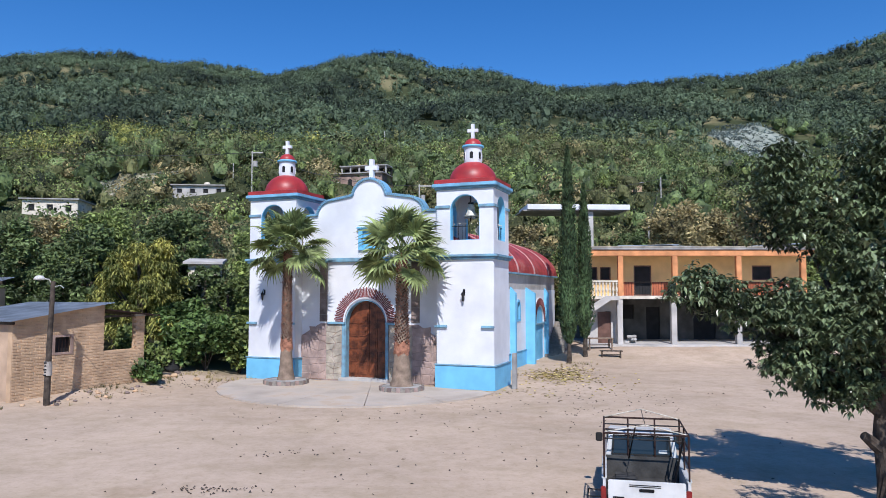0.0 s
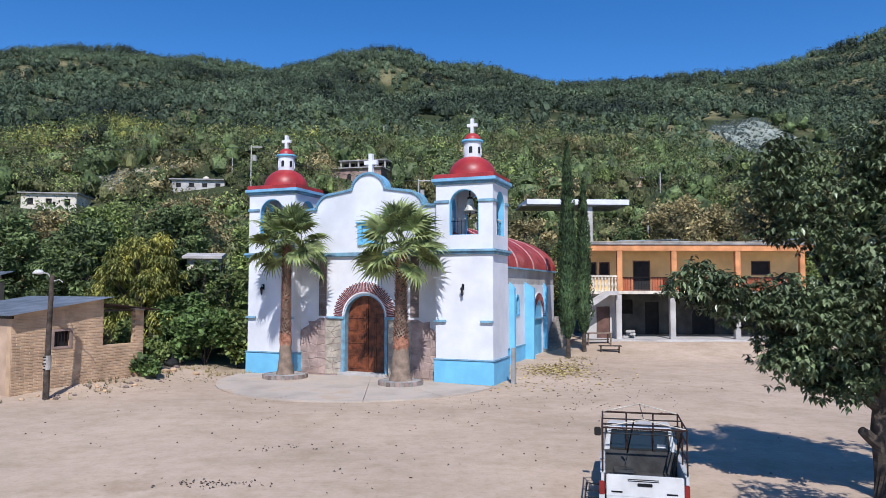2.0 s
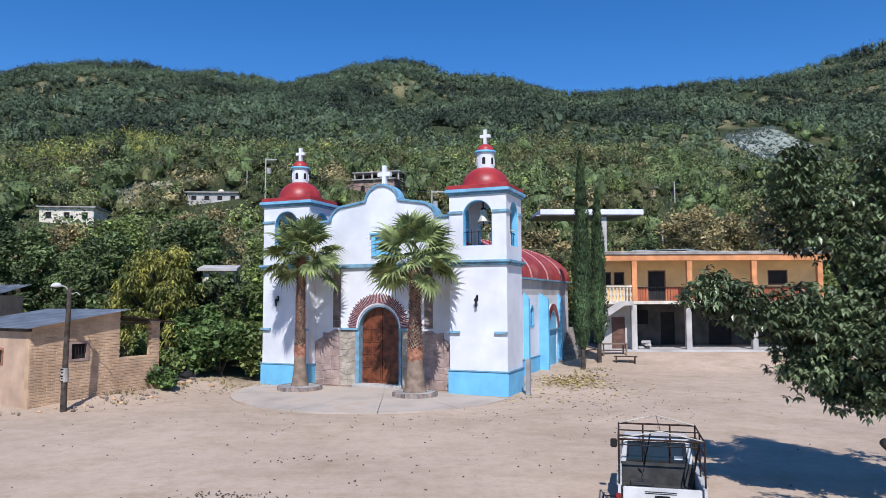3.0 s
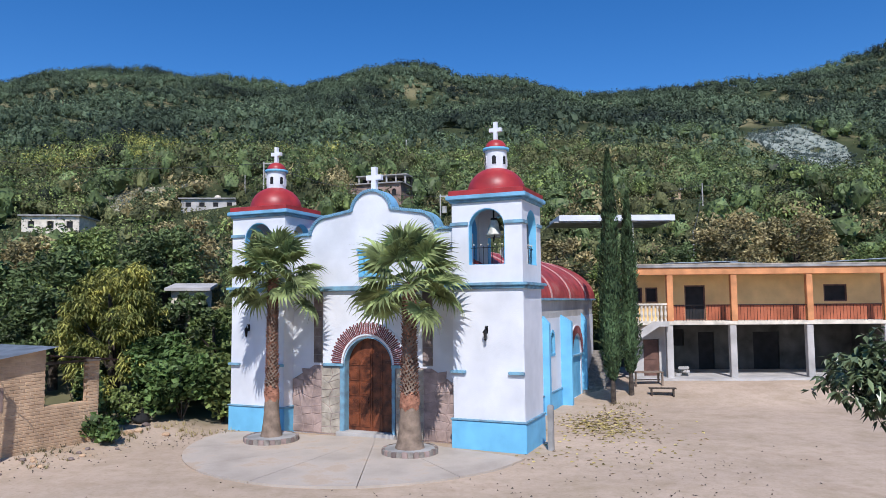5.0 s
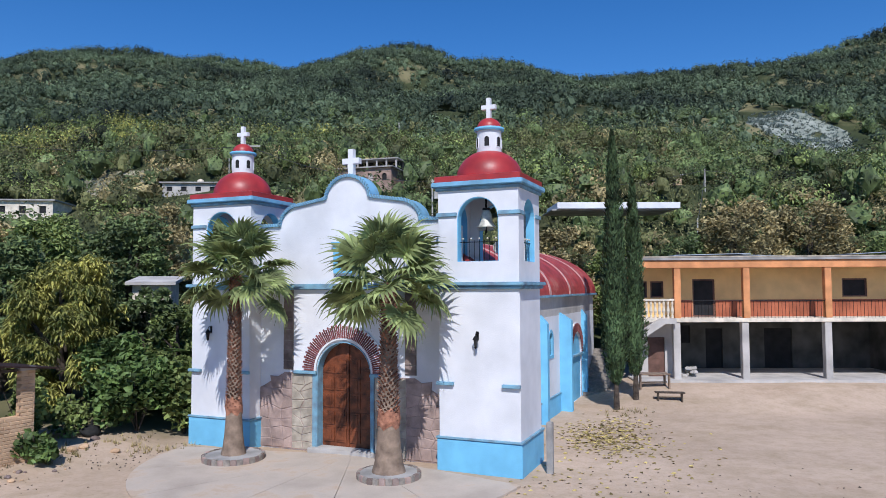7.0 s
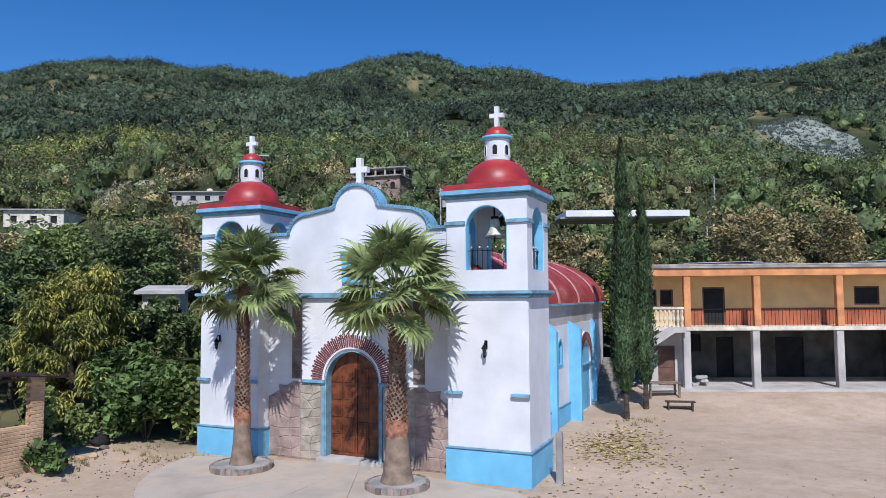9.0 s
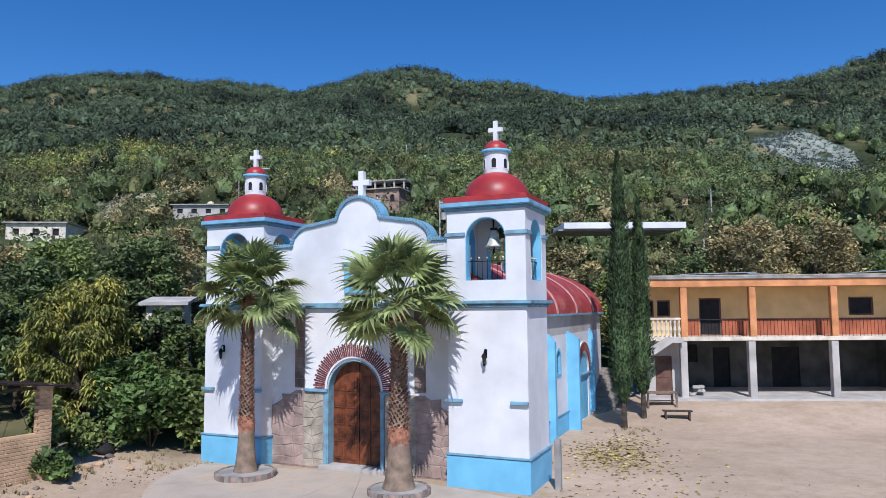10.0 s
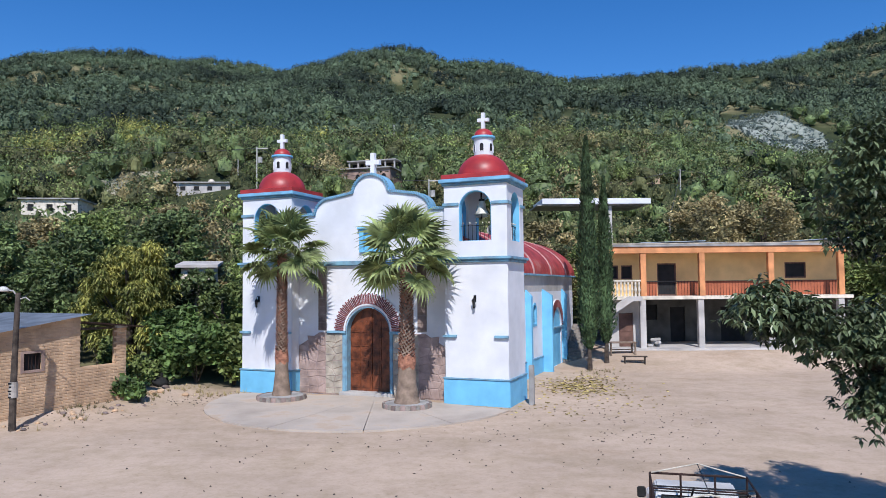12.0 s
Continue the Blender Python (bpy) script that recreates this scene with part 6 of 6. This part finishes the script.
def agave_field():
    """Rows of pale blue agaves on the cleared slope."""
    rng = np.random.default_rng(61)
    vs, fs = [], []
    for ax, ay, rx, ry, n in ((*PATCH, 900), (-47.0, 106.0, 8.0, 4.5, 60)):
        a, q = rng.random(n) * 6.28, np.sqrt(rng.random(n))
        for x, y in zip(ax + rx * q * np.cos(a), ay + ry * q * np.sin(a)):
            z = float(land(x, y))
            for k in range(7):
                b = k * 0.9 + x
                d = Vector((math.cos(b), math.sin(b), 1.0)) * rng.uniform(0.5, 0.9)
                s = Vector((-math.sin(b), math.cos(b), 0)) * 0.16
                i = len(vs)
                vs += [tuple(Vector((x, y, z)) - s), tuple(Vector((x, y, z)) + s), tuple(Vector((x, y, z)) + d)]
                fs.append((i, i + 1, i + 2))
    tagged(new("agave_field", mesh_from("agave_field", vs, fs, AGAVE)), "pale blue-green agaves on a cleared slope", "agaves", kind="stuff")


agave_field()


def patch_soil(ax, ay, rx, ry, material):
    """Stony cleared ground under the agaves, following the slope."""
    vs, fs = [], []
    n, rings = 40, 7
    for j in range(rings + 1):
        for k in range(n):
            a = 2 * math.pi * k / n
            q = j / rings * (1 + 0.1 * math.sin(3 * a) + 0.06 * math.sin(7 * a))
            x, y = ax + rx * q * math.cos(a), ay + ry * q * math.sin(a)
            vs.append((x, y, float(land(x, y)) + (0.25 if j < rings else -0.4)))
    for j in range(rings):
        for k in range(n):
            fs.append((j * n + k, j * n + (k + 1) % n, (j + 1) * n + (k + 1) % n, (j + 1) * n + k))
    me = mesh_from("cleared_field", vs, fs, material)
    tagged(new("cleared_field", me), "pale stony cleared field on the slope", "field", kind="structure")


STONY = mat("stony_grey_soil", (0.27, 0.29, 0.25), 0.2, 0.25, 0.95, 0.4, 1.2, tint=(0.21, 0.235, 0.19))
patch_soil(*PATCH, STONY)
SCREE = mat("dry_grass_and_rubble", (0.30, 0.275, 0.19), 0.4, 0.8, 0.95, 0.5, 3.0, tint=(0.13, 0.13, 0.075))
patch_soil(-47.0, 107.0, 9.0, 5.5, SCREE)


def hill_house(i, x, y, w, d, h):
    z = float(land(x, y - d / 2)) - 0.3
    labels = ["unfinished pinkish block house with arched windows and an open upper floor", "low pale block house with a flat roof and water tank", "white flat-roofed house among trees", "small yellowish block house on the slope", "small pale hut on the slope", "small white hut on the slope", "small house with a tin roof behind the trees"]
    ob = thing("hill_house", labels[i], "house", "houses on the hillside", pose(x, y, z, 0, 0, (-14, 5, 8, -10, 20, 0, 12)[i]))
    wallm = (HOUSE_BRICK, CEMENT_LIGHT, CREAM_LIGHT, ADOBE_FACE, CEMENT_LIGHT, WHITE, CREAM_LIGHT)[i]
    n = max(2, int(w / 1.7))
    holes = []
    for k in range(n):
        c = -w / 2 + w * (k + 0.5) / n
        holes.append(arch(c - 0.32, c + 0.32, h * 0.38, h * 0.62, None, 8) if i == 0 else [(c - 0.35, h * 0.4), (c + 0.35, h * 0.4), (c + 0.35, h * 0.75), (c - 0.35, h * 0.75)])
    part("front_wall", plate(bmesh.new(), [(-w / 2, -1.5), (w / 2, -1.5), (w / 2, h), (-w / 2, h)], holes, 0.2, Matrix.Translation((0, -d / 2, 0))), wallm, ob)
    for k in range(n):
        c = -w / 2 + w * (k + 0.5) / n
        # black boxes paint the shade inside the windows
        wf = part("window", boxed(c - 0.3, c + 0.3, -d / 2 + 0.12, -d / 2 + 0.16, h * 0.4, h * 0.8), SHADE_SHEET if k % 2 or i != 0 else CEMENT_LIGHT, ob, "black sheet painting the shade in the opening" if k % 2 or i != 0 else "pale shutter")
    part("side_wall", boxed(-w / 2, -w / 2 + 0.2, -d / 2 + 0.2, d / 2, -1.5, h), wallm, ob)
    part("side_wall", boxed(w / 2 - 0.2, w / 2, -d / 2 + 0.2, d / 2, -1.5, h), wallm, ob)
    part("back_wall", boxed(-w / 2 + 0.2, w / 2 - 0.2, d / 2 - 0.2, d / 2, -1.5, h), wallm, ob)
    bm = boxed(-w / 2 - 0.3, w / 2 + 0.3, -d / 2 - 0.35, d / 2 + 0.3, h, h + 0.16)
    if i == 6:
        for v in bm.verts:
            v.co.z += 0.12 * (v.co.y + d / 2)
    part("roof", bm, TIN if i == 5 else CEMENT_LIGHT if i == 6 else CEMENT, ob)
    if i == 0:
        for k in range(6):
            xx = -w / 2 + 0.4 + k * (w - 0.8) / 5
            part("upper_post", boxed(xx - 0.1, xx + 0.1, 0.4, 0.6, h + 0.16, h + 1.6), CEMENT_LIGHT, ob)
        part("upper_roof", boxed(-w / 2 + 0.1, w / 2 - 0.1, 0.2, d / 2 + 0.3, h + 1.6, h + 1.75), CEMENT, ob)
        # black back sheet paints the shade of the upper floor
        part("upper_back", boxed(-w / 2 + 0.1, w / 2 - 0.1, d / 2, d / 2 + 0.2, h + 0.16, h + 1.6), SHADE_SHEET, ob, "black sheet painting the shade of the open floor")
    if i in (1, 3):
        part("water_tank", lathe(bmesh.new(), [(0.01, h + 0.16), (0.42, h + 0.16), (0.45, h + 0.6), (0.36, h + 0.85), (0.15, h + 0.95), (0, h + 0.97)], 16, 0.4, 0.3), CREAM_LIGHT, ob, "pale round water tank", True)


for i, row in enumerate(HILL_HOUSES):
    hill_house(i, *row)


def white_canopy():
    ob = thing("canopy_building", "white flat-roofed canopy building above the orange house", "building", m=pose(11.6, 66.0, -0.7, 0, 0, 3))
    part("roof", boxed(-4.0, 5.5, -2.2, 2.6, 12.95, 13.45, bevel=0.03), WHITE, ob, "white painted flat roof edge")
    part("soffit", boxed(-4.4, 5.0, -1.9, 2.4, 12.85, 12.95), CEMENT, ob)
    for x in (1.9,):
        part("pillar", boxed(x - 0.3, x + 0.3, -1.7, -1.1, 3.0, 12.85, bevel=0.03), CEMENT_LIGHT, ob)
    part("tall_wall", boxed(1.2, 2.6, -1.09, 2.0, 3.0, 9.6), CEMENT_LIGHT, ob, "pale upright wall")


white_canopy()

POLES = [(-26.4, 96.0, 4.4, 0.12), (-13.5, 160.0, 6.0, 0.16), (17.8, 165.0, 4.5, 0.16), (16.0, 122.0, 2.5, 0.12), (-3.0, 88.0, 3.6, 0.1), (30.7, 98.0, 1.4, 0.1), (-30.5, 101.0, 1.2, 0.09), (22.4, 76.0, 4.0, 0.09)]


def utility_pole(x, y, h, r, arm):
    z = float(land(x, y))
    ob = thing("utility_pole", "pale concrete utility pole on the hillside", "pole", "utility poles", pose(x, y, z))
    part("shaft", tube(bmesh.new(), [(0, 0, -0.5), (0, 0, h + 1.5)], r, 8, r * 0.7), POLE, ob)
    if arm:
        part("crossarm", boxed(-0.1, 1.5, -0.07, 0.07, h + 1.2, h + 1.35), POLE, ob)
        part("transformer", lathe(bmesh.new(), [(0, h - 0.7), (0.3, h - 0.7), (0.3, h + 0.1), (0, h + 0.15)], 10, 0.45, 0), POLE, ob)
    return Vector((x, y, z + h + 1.3))


tops = [utility_pole(*p, k in (0, 4)) for k, p in enumerate(POLES)]


def cable(a, b, sag, r=0.03):
    pts = [a.lerp(b, t) - Vector((0, 0, 4 * sag * t * (1 - t))) for t in np.linspace(0, 1, 14)]
    ob = thing("overhead_cable", "thin dark overhead cable", "cable", "overhead cables")
    part("strand", tube(bmesh.new(), pts, r, 5), WIRE, ob)


cable(tops[0], Vector((-95, 120, 33)), 2.0)
cable(tops[0], tops[4], 1.2)
cable(tops[4], tops[5], 1.5)
cable(tops[5], Vector((70, 92, 20)), 1.5)
cable(tops[7], tops[5], 0.6)
cable(Vector((-16.0, 28.86, 4.95)), Vector((-34, 60, 7.5)), 0.8, 0.012)


# ---------------------------------------------------------------- parked pickup
def pickup():
    ob = thing("pickup_truck", "old white pickup truck with a rusty pipe rack over the bed", "truck", m=pose(3.91, 13.72, 0, 0, 0, -13))
    hw = 0.79
    # bed
    body = part("bed_floor", boxed(-hw + 0.04, hw - 0.04, 0.06, 1.85, 0.56, 0.62), TARP, ob, "dark worn bed floor")
    for s in (-1, 1):
        side = plate(bmesh.new(), [(0, 0.42), (0.42, 0.42), (0.5, 0.62), (0.68, 0.74), (0.92, 0.74), (1.1, 0.62), (1.18, 0.42), (1.86, 0.42), (1.86, 1.0), (0, 1.0)], [], 0.055, Matrix.Translation((s * hw + (0.0275), 0, 0)) @ Matrix.Rotation(math.pi / 2, 4, "Z"))
        part("bed_side", side, PAINT_CAR, ob)
        part("bed_rail", boxed(s * hw - 0.05, s * hw + 0.05, 0, 1.86, 1.0, 1.035, bevel=0.012), PAINT_CAR, ob)
    # dark board added to paint the shadow on the cab back below the window
    part("bed_front", boxed(-hw + 0.03, hw - 0.03, 1.78, 1.86, 0.56, 1.06, bevel=0.01), TARP, ob, "bed headboard with shadow put into its dark colour")
    tg = part("tailgate", boxed(-hw + 0.07, hw - 0.07, -0.05, 0.0, 0.5, 1.0, bevel=0.015), PAINT_CAR, ob, "scuffed white tailgate")
    for z in (0.925, 0.895):
        part("slot", boxed(-0.32, 0.26, -0.056, -0.049, z - 0.008, z + 0.006), IRON, tg, "dark slot")
    part("crease", boxed(-hw + 0.1, hw - 0.1, -0.058, -0.049, 0.6, 0.62), PAINT_CAR, tg)
    part("lettering_bar", boxed(-0.63, -0.42, -0.055, -0.049, 0.66, 0.69), IRON, tg, "grey plate of small marks")
    part("lettering_bar", boxed(0.4, 0.6, -0.055, -0.049, 0.66, 0.69), IRON, tg, "grey plate of small marks")
    part("handle", boxed(-0.14, 0.14, -0.07, -0.049, 0.8, 0.86, bevel=0.01), IRON, tg)
    for s in (-1, 1):
        part("tail_lamp", boxed(s * hw - 0.07, s * hw + 0.035, -0.045, 0.03, 0.6, 0.86, bevel=0.015), LAMP_RED, ob, "red tail lamp")
        part("corner_panel", boxed(s * hw - 0.07, s * hw + 0.035, -0.03, 0.03, 0.42, 0.6), PAINT_CAR, ob)
    part("bumper", boxed(-hw - 0.02, hw + 0.02, -0.16, -0.04, 0.38, 0.5, bevel=0.02), PAINT_CAR, ob, "white rear bumper")
    pl = part("number_plate", boxed(-0.17, 0.17, -0.175, -0.16, 0.4, 0.5), PAPER, ob, "pale plate with dark bars")
    bm = bmesh.new()
    for k in range(5):
        box(bm, -0.13 + k * 0.055, -0.095 + k * 0.055, -0.179, -0.175, 0.43, 0.475)
    part("plate_bars", bm, IRON, pl)
    # cab: a shell with sloping glass
    bm = bmesh.new()
    prof = [(1.9, 0.42), (1.9, 1.02), (1.98, 1.5), (2.2, 1.56), (2.75, 1.54), (3.25, 1.06), (4.35, 0.95), (4.5, 0.8), (4.5, 0.42)]
    ring = []
    for s in (-1, 1):
        ring.append([bm.verts.new((s * (hw - (0.11 if z > 1.2 else 0.0)), y, z)) for y, z in prof])
    n = len(prof)
    for k in range(n):
        bm.faces.new((ring[0][k], ring[0][(k + 1) % n], ring[1][(k + 1) % n], ring[1][k]))
    bm.faces.new(ring[0])
    bm.faces.new(list(reversed(ring[1])))
    bmesh.ops.bevel(bm, geom=bm.edges[:], offset=0.03, segments=2, affect="EDGES")
    part("cab", bm, PAINT_CAR, ob)
    m = Matrix.Translation((0, 1.885, 1.07)) @ Matrix.Rotation(radians(-9.5), 4, "X")
    rw = part("rear_window", box(bmesh.new(), -0.6, 0.6, -0.012, 0.02, 0.02, 0.38, m=m, bevel=0.02), GLASS_DARK, ob, "dark rear window")
    part("window_seal", plate(bmesh.new(), [(-0.64, -0.01), (0.64, -0.01), (0.6, 0.42), (-0.6, 0.42)], [[(-0.6, 0.025), (0.6, 0.025), (0.565, 0.385), (-0.565, 0.385)]], 0.02, m @ Matrix.Translation((0, -0.022, 0))), RUBBER, rw)
    part("sticker", box(bmesh.new(), 0.36, 0.54, -0.018, -0.013, 0.06, 0.13, m=m), PAPER, rw, "small white sticker")
    for s in (-1, 1):
        part("side_window", boxed(s * (hw - 0.07) - 0.01, s * (hw - 0.07) + 0.01, 2.1, 2.9, 1.08, 1.42), GLASS_DARK, ob)
    mir = part("mirror", boxed(-hw - 0.2, -hw - 0.04, 2.95, 3.02, 1.12, 1.32, bevel=0.02), RUBBER, ob, "black door mirror")
    part("mirror", boxed(hw + 0.04, hw + 0.2, 2.95, 3.02, 1.12, 1.32, bevel=0.02), RUBBER, ob, "black door mirror")
    for s in (-1, 1):
        for y in (0.8, 3.62):
            wh = part("wheel", lathe(bmesh.new(), [(0.18, -0.09), (0.3, -0.1), (0.325, -0.05), (0.325, 0.05), (0.3, 0.1), (0.18, 0.09)], 24), RUBBER, ob, "black tyre")
            wh.matrix_basis = Matrix.Translation((s * (hw - 0.1), y, 0.325)) @ Matrix.Rotation(math.pi / 2, 4, "Y")
            part("rim", lathe(bmesh.new(), [(0, -0.05), (0.18, -0.085), (0.18, 0.085), (0, 0.05)], 20), POLE, wh, "pale steel rim")
    # pipe rack
    zt = 1.88
    c = [(-hw, 0.02), (hw, 0.02), (hw, 1.82), (-hw, 1.82)]
    rack = part("rack_top_rail", tube(bmesh.new(), [(*p, zt) for p in (*c, c[0])], 0.02, 8), RUST, ob, "rusty pipe rack")
    part("rack_mid_rail", tube(bmesh.new(), [(c[0][0], c[0][1], 1.62), (c[3][0], c[3][1], 1.62), (c[2][0], c[2][1], 1.62), (c[1][0], c[1][1], 1.62)], 0.016, 8), RUST, rack)
    for x, y in (*c, (-hw, 0.9), (hw, 0.9), (-0.28, 1.82), (0.28, 1.82)):
        part("rack_post", tube(bmesh.new(), [(x, y, 1.02), (x, y, zt)], 0.018, 8), RUST, rack)
    for y in (0.5, 1.0, 1.45):
        part("rack_slat", tube(bmesh.new(), [(-hw, y, zt - (0.2 if y != 1.0 else 0.0)), (hw, y, zt - (0.2 if y != 1.0 else 0.0))], 0.014, 8), IRON, rack)
    for s in (-1, 1):
        part("side_rail", tube(bmesh.new(), [(s * hw, 0.02, 1.3), (s * hw, 1.82, 1.3)], 0.016, 8), RUST, rack)
    part("rack_brace", tube(bmesh.new(), [(-0.15, 0.95, zt), (-0.28, 1.6, 1.06)], 0.016, 8), IRON, rack)
    part("rack_brace", tube(bmesh.new(), [(0.72, 0.3, zt - 0.1), (0.52, 0.5, 0.64)], 0.02, 8), IRON, rack)
    for y, hgt in ((0.05, 0.17), (1.8, 0.2)):
        part("rope", tube(bmesh.new(), [(-hw + 0.02, y, zt + 0.01), (0.0, y, zt + hgt), (hw - 0.02, y, zt + 0.01)], 0.013, 6), TUBE_PALE, rack, "pale ridge pole")
    part("ridge", tube(bmesh.new(), [(0, 0.05, zt + 0.165), (0, 1.8, zt + 0.195)], 0.008, 6), IRON, rack)
    # load in the bed
    part("folded_tarp", boxed(-0.62, -0.1, 0.9, 1.6, 0.62, 0.78, bevel=0.06), TARP, ob, "dark folded tarpaulin")
    part("folded_cloth", boxed(-0.05, 0.5, 0.4, 1.2, 0.62, 0.7, bevel=0.035), CLOTH, ob, "pale folded sacking")
    # fold-down side step
    part("side_step", tube(bmesh.new(), [(-hw - 0.05, 0.1, 0.75), (-hw - 0.3, 0.0, 0.8), (-hw - 0.36, -0.05, 0.3), (-hw - 0.1, 0.05, 0.25)], 0.018, 8), IRON, ob, "black pipe step")
    for k in range(3):
        part("step_rung", tube(bmesh.new(), [(-hw - 0.33, -0.03, 0.4 + 0.13 * k), (-hw - 0.08, 0.06, 0.38 + 0.13 * k)], 0.012, 6), IRON, ob)


pickup()


# ---------------------------------------------------------------- litter and loose stones
def litter(name, label, spots, material, size, seed, category="fallen leaves"):
    rng = np.random.default_rng(seed)
    vs, fs = [], []
    for cx, cy, rx, ry, n in spots:
        for _ in range(n):
            x, y = cx + rx * 0.5 * rng.normal(), cy + ry * 0.5 * rng.normal()
            z = float(land(x, y)) + 0.012
            b = rng.random() * 6.28
            l, w = size * rng.uniform(0.5, 1.3), size * rng.uniform(0.18, 0.4)
            d, s = Vector((math.cos(b), math.sin(b), rng.uniform(-0.1, 0.25))), Vector((-math.sin(b), math.cos(b), rng.uniform(-0.2, 0.2)))
            i = len(vs)
            p = Vector((x, y, z))
            vs += [tuple(p - d * l * 0.5), tuple(p + s * w + Vector((0, 0, 0.03))), tuple(p + d * l * 0.5), tuple(p - s * w)]
            fs.append((i, i + 1, i + 2, i + 3))
    tagged(new(name, mesh_from(name, vs, fs, material)), label, category, kind="stuff")


litter("dry_leaves", "dry yellow leaves drifted on the earth beside the church", [(6.4, 39.6, 1.8, 3.2, 620), (7.6, 42.5, 1.6, 2.4, 160), (6.0, 38.0, 4.5, 4.5, 200), (4.0, 33.0, 4.0, 2.5, 70)], DRY, 0.2, 71)
litter("yard_litter", "dark leaf litter scattered on the sandy yard", [(-4, 27, 11, 3.5, 60), (-5.3, 16.7, 1.2, 0.4, 70), (-4.2, 20.5, 2.0, 0.6, 30), (-6, 22, 12, 6, 60), (3, 28, 9, 4, 60), (-15, 32.5, 2.5, 3.5, 130), (7.5, 31, 5, 5, 120), (4.5, 24, 6, 5, 40), (-11.5, 36.5, 2.5, 3.0, 120), (0, 18, 7, 4, 30)], BARK, 0.085, 72)


def loose_stones():
    rng = random.Random(77)
    for k in range(30):
        t = rng.random()
        if k < 26:
            x, y = -17.2 + 3.0 * t + rng.uniform(0.1, 1.1), 28.8 + 5.3 * t + rng.uniform(-0.5, 0.3)
            s = rng.uniform(0.04, 0.12)
        else:
            x, y = -13.9 + rng.uniform(-1.0, 1.2), 36.2 + rng.uniform(-1.2, 1.8)
            s = rng.uniform(0.06, 0.22)
        ob = thing("stone", "loose rough stone lying on the earth", "stone", "loose stones by the shed", pose(x, y, float(land(x, y)) + s * 0.25, 0, 0, rng.uniform(0, 180)))
        bm = bmesh.new()
        bmesh.ops.create_icosphere(bm, subdivisions=2, radius=s)
        for v in bm.verts:
            v.co *= 1 + 0.28 * noise.noise(v.co * (2.2 / s) * 0.5 + Vector((k, 0, 0)))
            v.co.z *= 0.62
        part("body", bm, ADOBE if k % 3 else STONE_DARK, ob)


loose_stones()


def weeds():
    """Tufts of dry and green grass along the wall and the wood's edge."""
    rng = np.random.default_rng(91)
    vs, fs = [], []
    for cx, cy, rx, ry, n in ((-15.2, 31.6, 0.7, 1.6, 26), (-14.2, 35.2, 0.9, 1.3, 40), (-12.4, 37.6, 1.5, 0.8, 46), (-18.6, 27.8, 1.0, 0.5, 16), (8.7, 45.6, 1.0, 1.0, 20), (-10.2, 39.5, 0.6, 1.6, 24)):
        for _ in range(n):
            x, y = cx + rx * rng.normal() * 0.6, cy + ry * rng.normal() * 0.6
            z = float(land(x, y)) - 0.02
            for k in range(12):
                a, h = rng.random() * 6.28, rng.uniform(0.08, 0.26)
                d = Vector((math.cos(a), math.sin(a), 0))
                s = Vector((-d.y, d.x, 0)) * 0.012
                p = Vector((x, y, z)) + d * rng.random() * 0.08
                i = len(vs)
                vs += [tuple(p - s), tuple(p + s), tuple(p + d * h * 0.5 + Vector((0, 0, h)))]
                fs.append((i, i + 1, i + 2))
    tagged(new("weeds", mesh_from("weeds", vs, fs, LEAF_OLIVE)), "dry green weeds along the adobe wall", "weeds", kind="stuff")


weeds()

bag = thing("rubbish_bag", "dark plastic rubbish bag slumped under the trees", "bag", m=pose(-14.7, 38.4, float(land(-14.7, 38.4))))
bm = bmesh.new()
bmesh.ops.create_icosphere(bm, subdivisions=3, radius=0.42)
for v in bm.verts:
    v.co *= 1 + 0.3 * noise.noise(v.co * 3.1)
    v.co.z = v.co.z * 0.62 + 0.2
part("sack", bm, RUBBER, bag, smooth=True)
part("knot", tube(bmesh.new(), [(0.03, 0, 0.42), (0.05, 0.02, 0.55), (0.1, 0.03, 0.62)], 0.05, 8, 0.09), RUBBER, bag)
